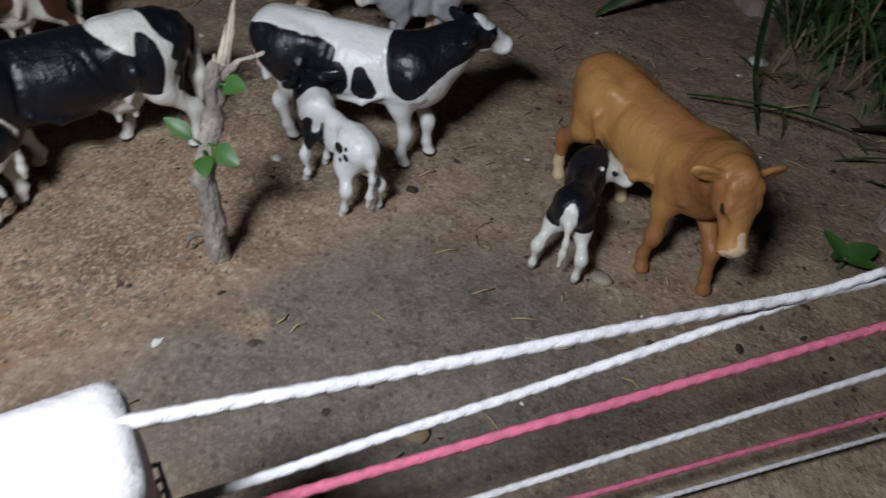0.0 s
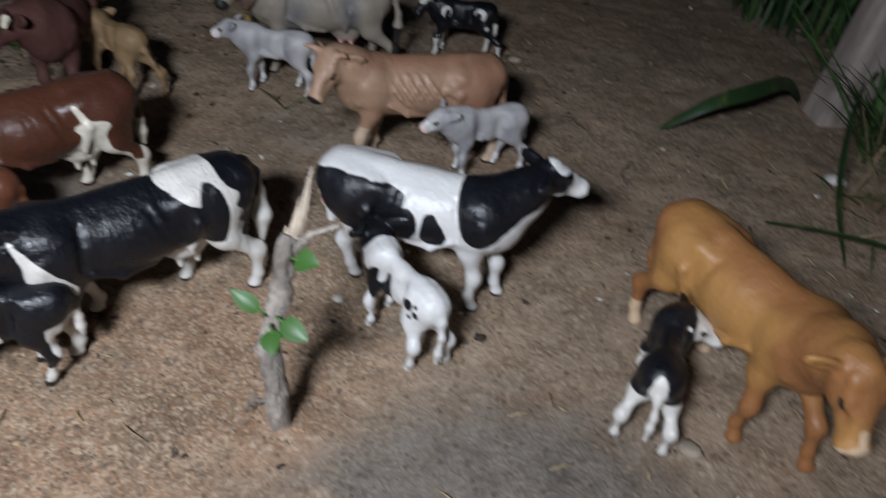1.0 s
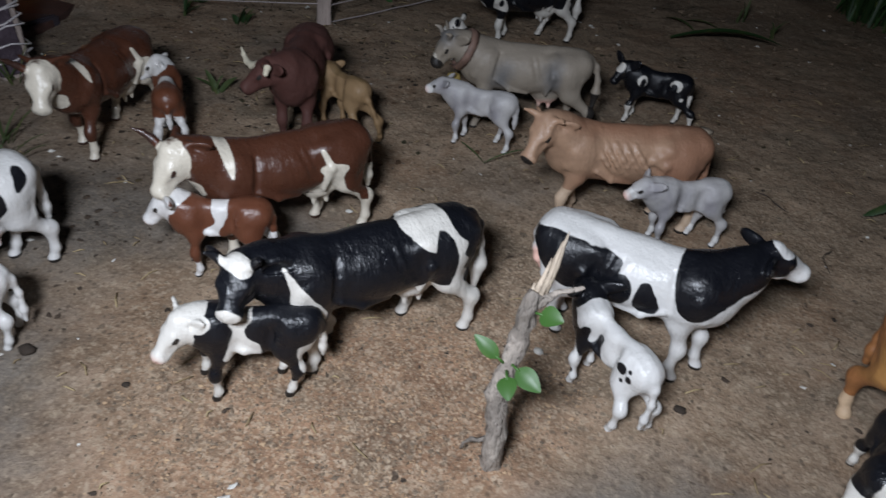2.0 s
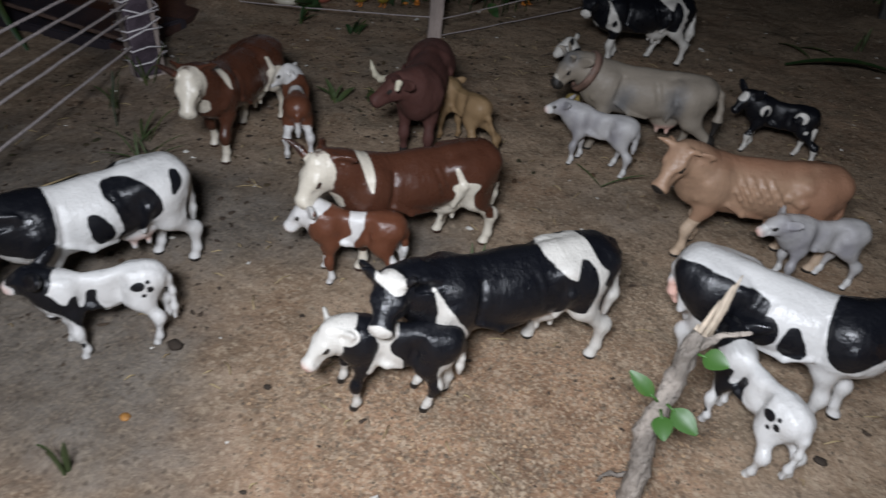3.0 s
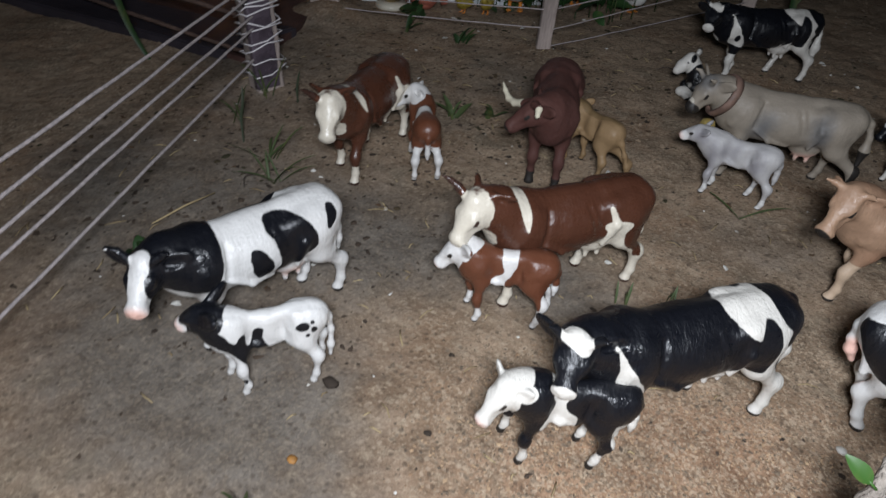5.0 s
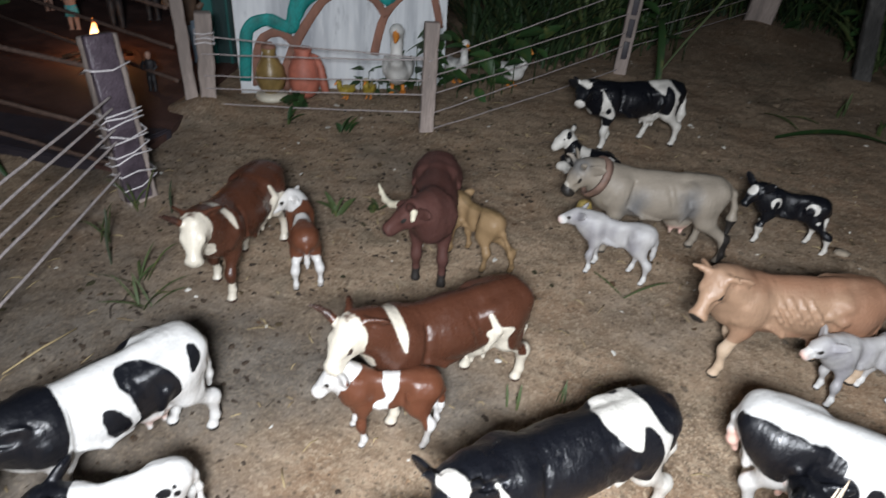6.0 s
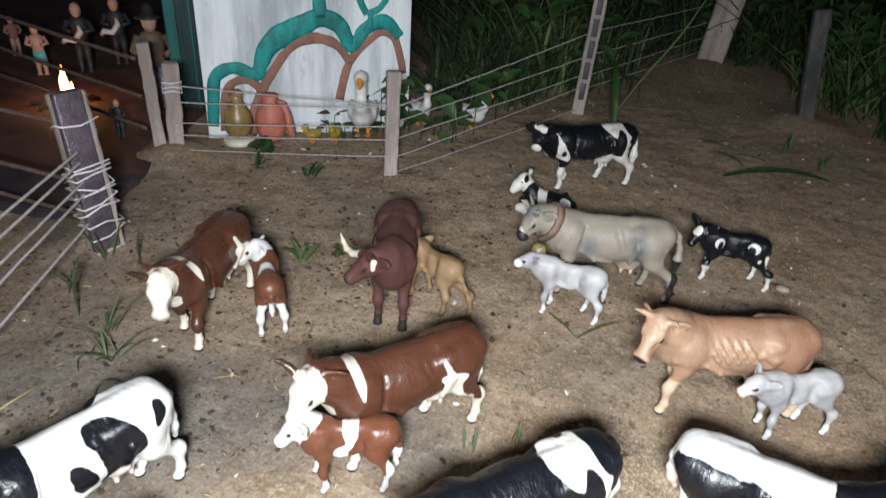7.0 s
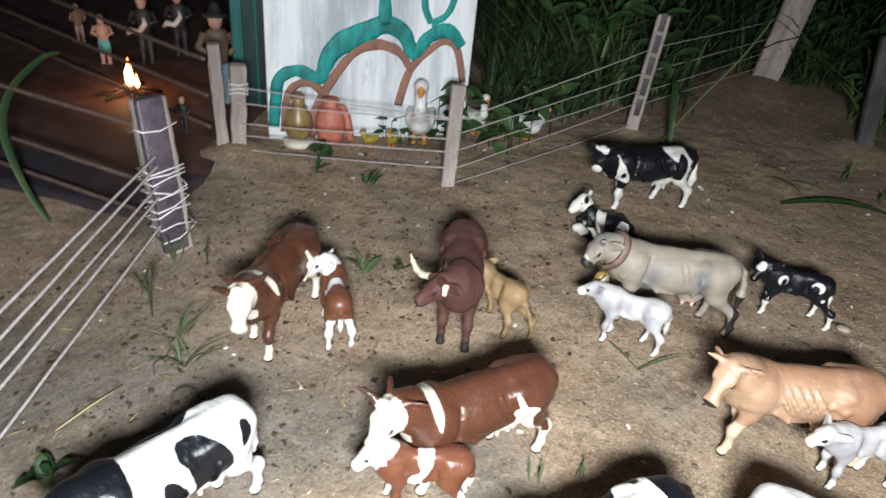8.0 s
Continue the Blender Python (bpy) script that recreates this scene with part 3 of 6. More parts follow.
    for (fx, fy), y in zip(s["feet"][:2], (1, -1)):
        sx = 0.80 * L
        k.chain([(sx, y * W * 0.52, mid + 2 * q), (sx * 0.7 + fx * 0.3 - 1.5 * q, y * W * 0.30 + fy * 0.42, B + 4 * q), (fx * 0.8 + sx * 0.2 + 1.5 * q, fy, B * 0.66), (fx, fy, 7.5 * q)], [8.0 * t, 5.6 * t, 3.5 * t, 2.75 * t], 4)
        k.egg((fx * 0.8 + sx * 0.2 + 1.9 * q, fy, B * 0.60), (2.4 * t, 2.6 * t, 4.0 * t), 3)
        k.egg((fx - 0.3 * q, fy, 7.0 * q), (2.7 * t, 2.75 * t, 2.3 * t), 3)
        k.cone((fx + 0.7 * q, fy, 5.0 * q), (fx + 2.1 * q, fy, 0.8 * q), 2.9 * t, 4.1 * t, 1.2)
        k.cone((fx + 8 * q, fy, 5 * q), (fx + 5.5 * q, fy, -1), 0.35, 0.5, 0.8, cut=True)
    for (fx, fy), y in zip(s["feet"][2:], (1, -1)):
        sx = 0.17 * L
        hx = fx * 0.78 + sx * 0.22 - 4.5 * q
        k.chain([(sx, y * W * 0.50, mid + 2 * q), (sx * 0.65 + fx * 0.35 + 3.5 * q, y * W * 0.34 + fy * 0.40, B + 4.5 * q), (hx, fy, B * 0.70), (fx - 1.0 * q, fy, 7.5 * q)], [10.5 * t, 7.0 * t, 3.7 * t, 2.85 * t], 5)
        k.egg((hx - 1.3 * q, fy, B * 0.72), (2.8 * t, 2.3 * t, 4.4 * t), 2.5)
        k.egg((fx - 1.1 * q, fy, 7.0 * q), (2.7 * t, 2.75 * t, 2.3 * t), 3)
        k.cone((fx - 0.2 * q, fy, 5.0 * q), (fx + 1.5 * q, fy, 0.8 * q), 2.9 * t, 4.1 * t, 1.2)
        k.cone((fx + 7 * q, fy, 5 * q), (fx + 4.8 * q, fy, -1), 0.35, 0.5, 0.8, cut=True)
    if s.get("udder"):
        r = s["udder"]
        k.egg((0.30 * L, 0, B + 0.5), (11 * r, 9.5 * r, 7.5 * r), 4)
        for dx in (-3.5, 4):
            for dy in (-4, 4):
                k.cone((0.30 * L + dx, dy, B - 4 * r), (0.30 * L + dx, dy * 1.1, B - 9.0 * r), 1.9 * r, 1.3 * r, 1.5)
    if s.get("male"):
        k.cone((0.42 * L, 0, B + 1), (0.50 * L, 0, B - 2), 2.6 * q, 1.8 * q, 3)
    tail = s.get("tail") or [(1, 0, H - 8 * q), (-4.5 * q, 0, H - 15 * q), (-5 * q, 0, B + 6 * q), (-4.5 * q, 0, B - 1 * q), (-4.5 * q, 0, B - 8 * q)]
    k.chain(tail, [3.0 * q, 2.3 * q, 2.0 * q, s.get("brush", 2.7) * q, 1.7 * q], 2.5)
    me, V = k.mesh(name)
    frame_of_head = (poll, u, sd, up, HL)
    eyes = [("+", "band", (0.28, y * hr * 0.84, hr * 0.30), (0.38, y * hr * 0.82, hr * 0.24), max(1.15, hr * s.get("eye", 0.14))) for y in (-1, 1)]
    hoofs = [("+", "below", -40, 200, s.get("hoof_high", 1.7) * q)] if s.get("hoof", True) else []
    for attr, ms in (("mark", marks), ("pink", pinks), ("dark", [*hoofs, *eyes, *darks]), ("shade", shades)):
        me.attributes.new(attr, "FLOAT", "POINT").data.foreach_set("value", (field(V, ms, frame_of_head) * 0.001).astype(np.float32))
    me.materials.append(material)
    ob = new(name, me)
    return tagged(ob, label, category, group)


def standing(ob, x, y, turn, z=0.0):
    ob.matrix_world = pose(x, y, z, 0, 0, turn)
    return ob

# ---- ground ----


def spaced(lo, hi, step, far):
    """Coordinates that lie close together between lo and hi and widen out to far."""
    inner = np.arange(lo, hi + step, step)
    out = [step * 2.0]
    while sum(out) < far:
        out.append(out[-1] * 1.35)
    steps = np.cumsum(out)
    return np.concatenate((lo - steps[::-1], inner, inner[-1] + steps))


def lumps(X, Y, scale, seed, octaves=3):
    """Smooth random relief from a few turned waves."""
    rng = np.random.default_rng(seed)
    Z = np.zeros_like(X)
    for o in range(octaves):
        for _ in range(7):
            a, ph = rng.uniform(0, 2 * math.pi, 2)
            f = scale * 2 ** o * rng.uniform(0.7, 1.4)
            Z += np.sin((X * math.cos(a) + Y * math.sin(a)) * f + ph) / (2 ** o * 7)
    return Z


MOUNDS = ((-0.571, 0.732, 0.040, 0.016), (-0.488, 0.572, 0.030, 0.008), (-0.353, 0.819, 0.025, 0.004), (-0.256, 1.138, 0.03, 0.006), (-0.151, 1.532, 0.08, 0.02), (0.02, 1.30, 0.05, 0.012), (0.014, 0.434, 0.014, 0.003))
# damp patches; the last, left-hand entries paint weaker light into the soil colour
DAMP_AND_DIM = ((0.11, 0.42, 0.085, 0.055, 1.0), (0.03, 0.36, 0.10, 0.055, 1.0), (-0.21, 0.36, 0.11, 0.075, 1.0), (-0.13, 0.51, 0.08, 0.045, 0.5), (-0.27, 0.45, 0.06, 0.05, 0.5), (-0.08, 0.63, 0.07, 0.05, 0.35), (0.0, 0.78, 0.10, 0.05, 0.5), (0.16, 0.56, 0.09, 0.05, 0.35), (-0.24, 0.50, 0.09, 0.05, 0.4), (0.03, 0.56, 0.05, 0.04, 0.35), (-0.52, 0.60, 0.12, 0.1, 0.7), (-0.43, 0.51, 0.08, 0.11, 0.45), (-0.33, 0.43, 0.10, 0.10, 0.42), (-0.26, 0.31, 0.09, 0.05, 0.4), (-0.42, 0.40, 0.08, 0.08, 0.4), (-0.30, 0.62, 0.10, 0.07, 0.30))
DRY = ((-0.07, 0.40, 0.08, 0.06), (-0.02, 0.55, 0.08, 0.04), (0.041, 0.406, 0.010, 0.007), (-0.02, 0.47, 0.05, 0.06))

WARM = ((-0.05, 0.37, 0.10, 0.09, 0.8), (-0.02, 0.46, 0.07, 0.05, 0.7), (-0.30, 0.31, 0.10, 0.05, 0.6), (0.02, 0.95, 0.14, 0.10, 0.5), (-0.45, 0.50, 0.07, 0.10, 0.5))

xs, ys = spaced(-0.75, 0.42, 0.0045, 40), spaced(0.20, 1.25, 0.0045, 40)
GX, GY = np.meshgrid(xs, ys, indexing="ij")
near = np.exp(-np.maximum(0, np.hypot(GX + 0.15, GY - 0.7) - 0.8) ** 2 / 0.5)
GZ = near * (lumps(GX, GY, 60, 3) * 0.0022 + lumps(GX, GY, 300, 4, 2) * 0.0009) - 0.0008 + (1 - near) * lumps(GX, GY, 6, 8) * 0.02
for mx, my, mr, mh in MOUNDS:
    GZ += mh * np.exp(-((GX - mx) ** 2 + (GY - my) ** 2) / (2 * (mr * 0.6) ** 2))
damp_and_dim = -0.05 + lumps(GX, GY, 18, 11) * 0.55
for cx, cy, rx, ry, a in DAMP_AND_DIM:
    damp_and_dim += a * np.exp(-(((GX - cx) / rx) ** 2 + ((GY - cy) / ry) ** 2))
for cx, cy, rx, ry in DRY:
    damp_and_dim -= 0.9 * np.exp(-(((GX - cx) / rx) ** 2 + ((GY - cy) / ry) ** 2))
warm = np.zeros_like(GX)
for cx, cy, rx, ry, a in WARM:
    warm += a * np.exp(-(((GX - cx) / rx) ** 2 + ((GY - cy) / ry) ** 2))
nx, ny = GX.shape
grid = np.arange(nx * ny).reshape(nx, ny)
faces = np.stack((grid[:-1, :-1], grid[1:, :-1], grid[1:, 1:], grid[:-1, 1:]), -1).reshape(-1, 4)
gm = bpy.data.meshes.new("ground")
gm.from_pydata(np.stack((GX, GY, GZ), -1).reshape(-1, 3).tolist(), [], faces.tolist())
gm.polygons.foreach_set("use_smooth", [True] * len(gm.polygons))
gm.attributes.new("damp_and_dim", "FLOAT", "POINT").data.foreach_set("value", damp_and_dim.ravel().astype(np.float32))
gm.attributes.new("warm", "FLOAT", "POINT").data.foreach_set("value", warm.ravel().astype(np.float32))
gm.materials.append(M_SOIL)
ground = tagged(new("ground", gm), "bare sandy brown soil with grey damp patches, left side darkened for weaker light", "ground", kind="structure")


def height_at(x, y):
    i = int(np.clip(np.searchsorted(xs, x), 1, nx - 1))
    j = int(np.clip(np.searchsorted(ys, y), 1, ny - 1))
    return float(GZ[i - 1:i + 1, j - 1:j + 1].mean())


# dark floor of the neighbouring yard
def yard_floor():
    bm = bmesh.new()
    outline = [(-0.510, 0.585), (-0.545, 0.668), (-0.60, 0.76), (-0.68, 0.93), (-1.05, 1.55), (-2.0, 1.5), (-1.9, 0.55), (-0.95, 0.48)]
    top = [bm.verts.new((x, y, 0.005)) for x, y in outline]
    low = [bm.verts.new((x, y, -0.01)) for x, y in outline]
    bm.faces.new(top)
    for i in range(len(top)):
        j = (i + 1) % len(top)
        bm.faces.new((top[i], low[i], low[j], top[j]))
    bmesh.ops.recalc_face_normals(bm, faces=bm.faces[:])
    ob = part("yard_floor", bm, M_MAT, None, smooth=False)
    return tagged(ob, "dark reddish smooth floor of the yard behind", "floor", kind="structure")


yard_floor()


def yard_edging():
    """A low dark slab along the near edge of the yard."""
    bm = bmesh.new()
    outline = [(-0.536, 0.574), (-0.541, 0.664), (-0.60, 0.626), (-0.725, 0.587), (-0.98, 0.505), (-0.98, 0.448), (-0.652, 0.543)]
    top = [bm.verts.new((x, y, 0.0085)) for x, y in outline]
    low = [bm.verts.new((x, y, -0.01)) for x, y in outline]
    bm.faces.new(top)
    for i in range(len(top)):
        j = (i + 1) % len(top)
        bm.faces.new((top[i], low[i], low[j], top[j]))
    bmesh.ops.recalc_face_normals(bm, faces=bm.faces[:])
    bmesh.ops.bevel(bm, geom=[e for e in bm.edges if e.calc_length() > 0.03], offset=0.0015, segments=2, affect="EDGES")
    ob = part("yard_edging", bm, M_EDGE, None, smooth=False)
    return tagged(ob, "dark violet-grey slab along the yard's edge", "edging", kind="structure")


yard_edging()

# ---- herd ----
WHITE, BLACK = (0.60, 0.59, 0.57), (0.0055, 0.006, 0.0085)
C_HOLSTEIN = coat("black_and_white_hide", WHITE, BLACK, wrinkle=1.4)
C_DARK = coat("black_hide_with_white", BLACK, (0.60, 0.575, 0.525), rough=0.33, wrinkle=1.8)
C_RED = coat("red_brown_and_cream_hide", (0.070, 0.0265, 0.015), (0.60, 0.55, 0.455), dark=(0.040, 0.020, 0.015), rough=0.30, gloss=0.5, wrinkle=1.1)
C_REDCALF = coat("chestnut_and_white_hide", (0.115, 0.042, 0.022), (0.60, 0.585, 0.565), rough=0.34)
C_BULL = coat("dark_reddish_brown_hide", (0.075, 0.032, 0.026), (0.60, 0.55, 0.42), rough=0.7, gloss=0.25)
C_FAWN = coat("pale_fawn_hide", (0.23, 0.150, 0.076), (0.16, 0.105, 0.05), rough=0.6, gloss=0.3)
C_GREY = coat("grey_brown_hide", (0.25, 0.215, 0.172), (0.50, 0.46, 0.39), rough=0.55, shade=(0.13, 0.125, 0.12), gloss=0.35, base_dirt=0.35)
C_GREYCALF = coat("pale_grey_hide", (0.42, 0.408, 0.40), (0.60, 0.59, 0.57), rough=0.5, shade=(0.24, 0.23, 0.245), gloss=0.4, base_dirt=0.4)
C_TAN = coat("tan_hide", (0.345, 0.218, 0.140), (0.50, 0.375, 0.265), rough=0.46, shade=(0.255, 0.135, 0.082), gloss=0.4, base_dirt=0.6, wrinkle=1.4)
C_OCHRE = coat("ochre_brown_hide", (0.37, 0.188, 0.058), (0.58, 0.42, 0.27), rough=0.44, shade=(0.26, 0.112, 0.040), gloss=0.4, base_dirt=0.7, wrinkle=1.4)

HERD = "toy cattle in the pen"
CALVES = "toy calves in the pen"

PROUD = dict(leg=0.85, ear=8.5, top=63, belly=28.5, wide=17.5, long=93, udder=1.0)


def cow_black():
    s = dict(PROUD, long=100, poll=(108, 6, 60), nose=(117.5, 18.5, 49), head=8.5, feet=[(81, 10), (66, -10), (4, 13.5), (27, -9)], ear_back=0.55, ear_up=-0.35, ear=8.8)
    s["tail"] = [(-1, 0, 58), (-6, 0, 51), (-7.5, 1, 41), (-7, 2, 29), (-5.5, 3, 16)]
    s["brush"] = 4.4
    s["horns"] = [([(-2, 5 * y, 6), (-4, 9 * y, 9), (-3, 11 * y, 13)], [2.2, 1.6, 0.7]) for y in (-1, 1)]
    white = [("+", "poly", 0, [(38, 80), (38, 62), (34, 59), (26, 53), (25, 58), (22.5, 61), (19, 61), (16, 57), (14.5, 48), (17, 36), (23, 29), (6, 26), (6, 30), (11, 34), (6.5, 38), (12, 42), (7, 46), (12.5, 50), (8, 54), (13, 58), (14.5, 62), (17, 80)]),
             ("+", "poly", 0, [(51, 27), (38, 30), (38, 38), (35, 32), (29, 39), (26, 34), (16, 35), (10, 30), (3, 30), (-4, 35), (-7, 46), (-10, 60), (-30, 62), (-30, -5), (48, -5)]),
             ("+", "poly", 0, [(93, 64), (84, 49), (75, 36), (77, 32), (90, 35), (91, 44), (91, 53)]), ("-", "egg", (83.5, 14, 41), (2.4, 14, 3.4)),
             ("+", "below", 58, 130, 25), ("+", "band", (-0.20, -3, 7), (-0.05, 3, 7), 4.2), ("+", "face", 1.04, 1.12, 6.2), ("+", "egg", (103, 0, 34), (9, 9, 6))]
    return animal("dairy_cow", C_DARK, "mostly black toy dairy cow with white hip patch and legs", "toy cow", s, white, (), group=HERD)


def cow_red():
    s = dict(PROUD, long=92, poll=(101, 3, 63), nose=(113, 7, 45), head=8.5, ear=6.8, ear_root=1.0, feet=[(80, 9), (62, -11), (3, 10), (24, -11)], ear_back=0.45, ear_up=-0.75)
    s["horns"] = [([(-2, 5 * y, 6), (-4, 9 * y, 9), (-5, 12 * y, 13), (-5, 14 * y, 18)], [2.4, 2.0, 1.5, 0.6]) for y in (-1,)]
    cream = [("+", "poly", 0, [(84, 80), (77, 80), (75, 62), (78, 50), (81, 61)]),
             ("+", "poly", 0, [(29, 57), (25, 48), (16, 47), (20, 42), (19, 34), (16, 29), (8, 24), (5, 14), (8, 13), (15, 21), (21, 28), (28, 30), (37, 31), (29, 37), (28, 43), (31, 46), (27, 48), (29, 55)], 1.1),
             ("+", "poly", 0, [(104, 52), (98, 51), (92, 49), (89, 40), (97, 36), (108, 44)]), ("+", "below", -20, 48, 20), ("+", "below", 48, 120, 13), ("+", "tail", 2, 36),
             ("+", "face", 0.0, 1.1, 9.8), ("+", "egg", (45, 0, 27), (34, 7, 4)), ("+", "egg", (27, 0, 25), (14, 11, 8)), ("-", "poly", 0, [(12, 40), (9, 34), (8, 24), (5, 18), (3, 30), (6, 40)])]
    return animal("beef_cow", C_RED, "glossy red-brown toy cow with cream face and shoulder stripe", "toy cow", s, cream, (), darks=[("+", "head", (-0.2, -13, 14), 8.0)], group=HERD)


def cow_spotted():
    s = dict(PROUD, long=88, top=61, belly=27, poll=(95, 4, 54), nose=(107, 17, 42), head=7.9, feet=[(74, 9), (66, -9), (1, 9), (13, -8)], ear_back=0.35, ear=8.5, crest=3.0)
    s["horns"] = [([(-2, 5 * y, 6), (-5, 10 * y, 8), (-4, 13 * y, 12)], [2.2, 1.6, 0.7]) for y in (-1, 1)]
    black = [("+", "poly", 0, [(108, 70), (77, 80), (61, 74), (62, 67), (65, 53), (68, 42), (73, 37), (84, 40), (92, 42), (108, 40)]), ("-", "band", (-0.1, 0, 8), (1.1, 0, 4.5), 4.4), ("-", "face", 0.84, 1.2, 8.4), ("+", "head", (0.30, 8.2, 0), 7.6), ("+", "head", (0.30, -8.2, 0), 7.6), ("+", "head", (-0.1, 17, 2), 9), ("+", "head", (-0.1, -17, 2), 9),
             ("+", "poly", 1, [(41, 61), (28, 60), (22, 57), (18, 50), (18, 41), (25, 35), (34, 28), (40, 30), (40, 35), (37, 38), (39, 47), (39, 51), (42, 56)]),
             ("+", "poly", 1, [(52, 51), (48, 51), (44, 47), (41, 38), (43, 34), (49, 33), (52, 38), (53, 46)]), ("+", "poly", 1, [(9, 59), (5, 58), (4, 54), (6, 50), (12, 48), (12, 52)]),
             ("+", "egg", (40, -17, 52), (20, 14, 15)), ("+", "egg", (10, -12, 50), (9, 10, 9))]
    pink = [("+", "face", 1.10, 1.2, 6.4), ("+", "egg", (26, 0, 25), (9, 9, 7))]
    return animal("dairy_cow", C_HOLSTEIN, "white toy dairy cow with black neck, patches and lowered head", "toy cow", s, black, pink, group=HERD)


def cow_standing():
    s = dict(PROUD, long=90, poll=(97, 18, 64), nose=(113, 26, 56), head=7.2, feet=[(82, 6), (73, -9), (12, 10), (15, -7)], ear_back=0.55, ear_up=-0.15, ear_thick=0.26, ear=8.2, crest=0)
    black = [("+", "poly", 0, [(64, 80), (62, 63), (64, 52), (69, 44), (75, 40), (80, 43), (90, 54), (101, 58), (125, 62), (125, 90), (64, 90)]), ("-", "face", 0.72, 1.2, 9.0), ("-", "head", (0.02, 0, 7), 6.0), ("-", "egg", (92, 0, 42), (14, 10, 9)),
             ("+", "poly", -1, [(-4, 53), (-2, 58), (6, 60.5), (20, 60.5), (32, 59), (41, 56.5), (40, 51), (37, 46), (35, 40), (20, 35), (12, 36), (6, 40), (1, 46)]), ("-", "egg", (-2.5, 1.5, 42), (7, 9, 26)),
             ("+", "poly", -1, [(31, 42), (36, 50), (42, 53), (47, 50), (48, 42), (44, 35), (30, 31)]), ("+", "poly", -1, [(50, 51), (54, 53), (58, 47), (61, 41), (59, 38), (53, 36), (49, 38)]),
             ("+", "egg", (40, 16, 54), (17, 9, 9)), ("+", "egg", (12, 16, 45), (8, 9, 10))]
    pink = [("+", "egg", (1, -3, 31), (9, 9, 11)), ("+", "egg", (22, 0, 24), (12, 11, 8))]
    s["tail"] = [(1, 0, 56), (-3, 0, 48), (-3, 1, 39), (-1.5, 2, 33), (1, 3, 27)]
    s["udder"] = 1.15
    return animal("dairy_cow", C_HOLSTEIN, "white toy dairy cow with black neck, patches and raised head", "toy cow", s, black, pink, group=HERD)


def cow_grey():
    s = dict(PROUD, long=94, top=64, poll=(103, 6, 62), nose=(114, 12, 45), head=8.2, feet=[(78, 10), (72, -11), (-6, 10), (10, -11)], ear_back=0.5, ear=9)
    s["horns"] = [([(-2, 5 * y, 6), (-4, 9 * y, 9), (-3, 10 * y, 13)], [2.0, 1.4, 0.7]) for y in (-1, 1)]
    s["tail"] = [(0, 0, 58), (-6, 1, 53), (-9, 2, 43), (-9, 3, 34), (-8, 4, 23)]
    s["brush"] = 3.4
    pale = [("+", "head", (0.72, 0, 4.5), 3.2)]
    dark = [("+", "face", 0.94, 1.2, 6.8), ("+", "tail", -4, 34)]
    shade = [("+", "egg", (63, 15, 42), (7, 9, 13)), ("+", "egg", (26, 15, 46), (7, 9, 12)), ("+", "head", (-0.1, 0, 5), 7)]
    return animal("bell_cow", C_GREY, "matt grey-brown toy cow with collar and brass bell", "toy cow", s, pale, [("+", "egg", (27, 0, 24), (9, 9, 6))], dark, shade, group=HERD)


def cow_tan():
    s = dict(PROUD, eye=0.19, square=1.25, long=94, top=64.5, belly=30, wide=16.5, bony=1.6, ribs=5, folds=((0.86, 4, 1.1), (0.91, 4, 1.1)), poll=(98, 9, 66), nose=(109.5, 20, 48), head=7.9, muzzle=1.04, knobs=True, feet=[(82, 9), (70, -10), (2, 10), (16, -10)], ear_back=0.50, ear_up=-0.45, ear_root=0.30, ear=7.2, ear_thick=0.20)
    s["horns"] = [([(-2, -5, 6), (-2, -9, 8), (-1, -13, 10)], [2.2, 1.6, 0.7]), ([(-3, 5, 5), (-4, 9, 5), (-3, 12, 7)], [2.0, 1.5, 0.7])]
    pale = [("+", "below", 40, 110, 27), ("+", "below", -20, 40, 22), ("+", "head", (0.0, 15, 20), 10), ("+", "head", (0.0, -15, 20), 10)]
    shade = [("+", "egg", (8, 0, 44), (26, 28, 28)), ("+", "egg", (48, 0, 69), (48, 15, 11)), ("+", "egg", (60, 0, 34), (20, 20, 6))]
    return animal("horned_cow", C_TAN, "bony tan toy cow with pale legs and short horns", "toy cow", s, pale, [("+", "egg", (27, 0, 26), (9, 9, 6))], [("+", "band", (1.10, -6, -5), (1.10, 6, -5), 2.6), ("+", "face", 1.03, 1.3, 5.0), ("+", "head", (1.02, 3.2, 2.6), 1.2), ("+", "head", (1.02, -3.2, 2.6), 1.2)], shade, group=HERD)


def bull_dark():
    s = dict(PROUD, long=90, top=65, belly=30, wide=16.5, udder=0, hump=5, poll=(90, -11, 61), nose=(96, -28, 48), head=7.7, feet=[(78, 9), (72, -9), (4, 9), (16, -10)], ear_back=0.45, ear=8.5)
    s["horns"] = [([(0, -5, 4), (5.5, -12, 2.5), (10, -19, 2), (12, -26, 3.5), (11.5, -32, 6.5), (10, -37, 10)], [2.6, 2.5, 2.3, 2.0, 1.5, 0.6]), ([(-1, 5, 6), (-2, 11, 6), (1, 16, 5)], [2.8, 2.3, 1.6])]
    pale = [("+", "head", (0.40, -27, 4), 17.0), ("+", "head", (-0.05, 16.5, 6.5), 4.6)]
    return animal("long_horned_bull", C_BULL, "dark reddish-brown toy bull with long pale horns", "toy bull", s, pale, (), [("+", "below", -20, 120, 8), ("+", "face", 1.12, 1.2, 5)], group=HERD)


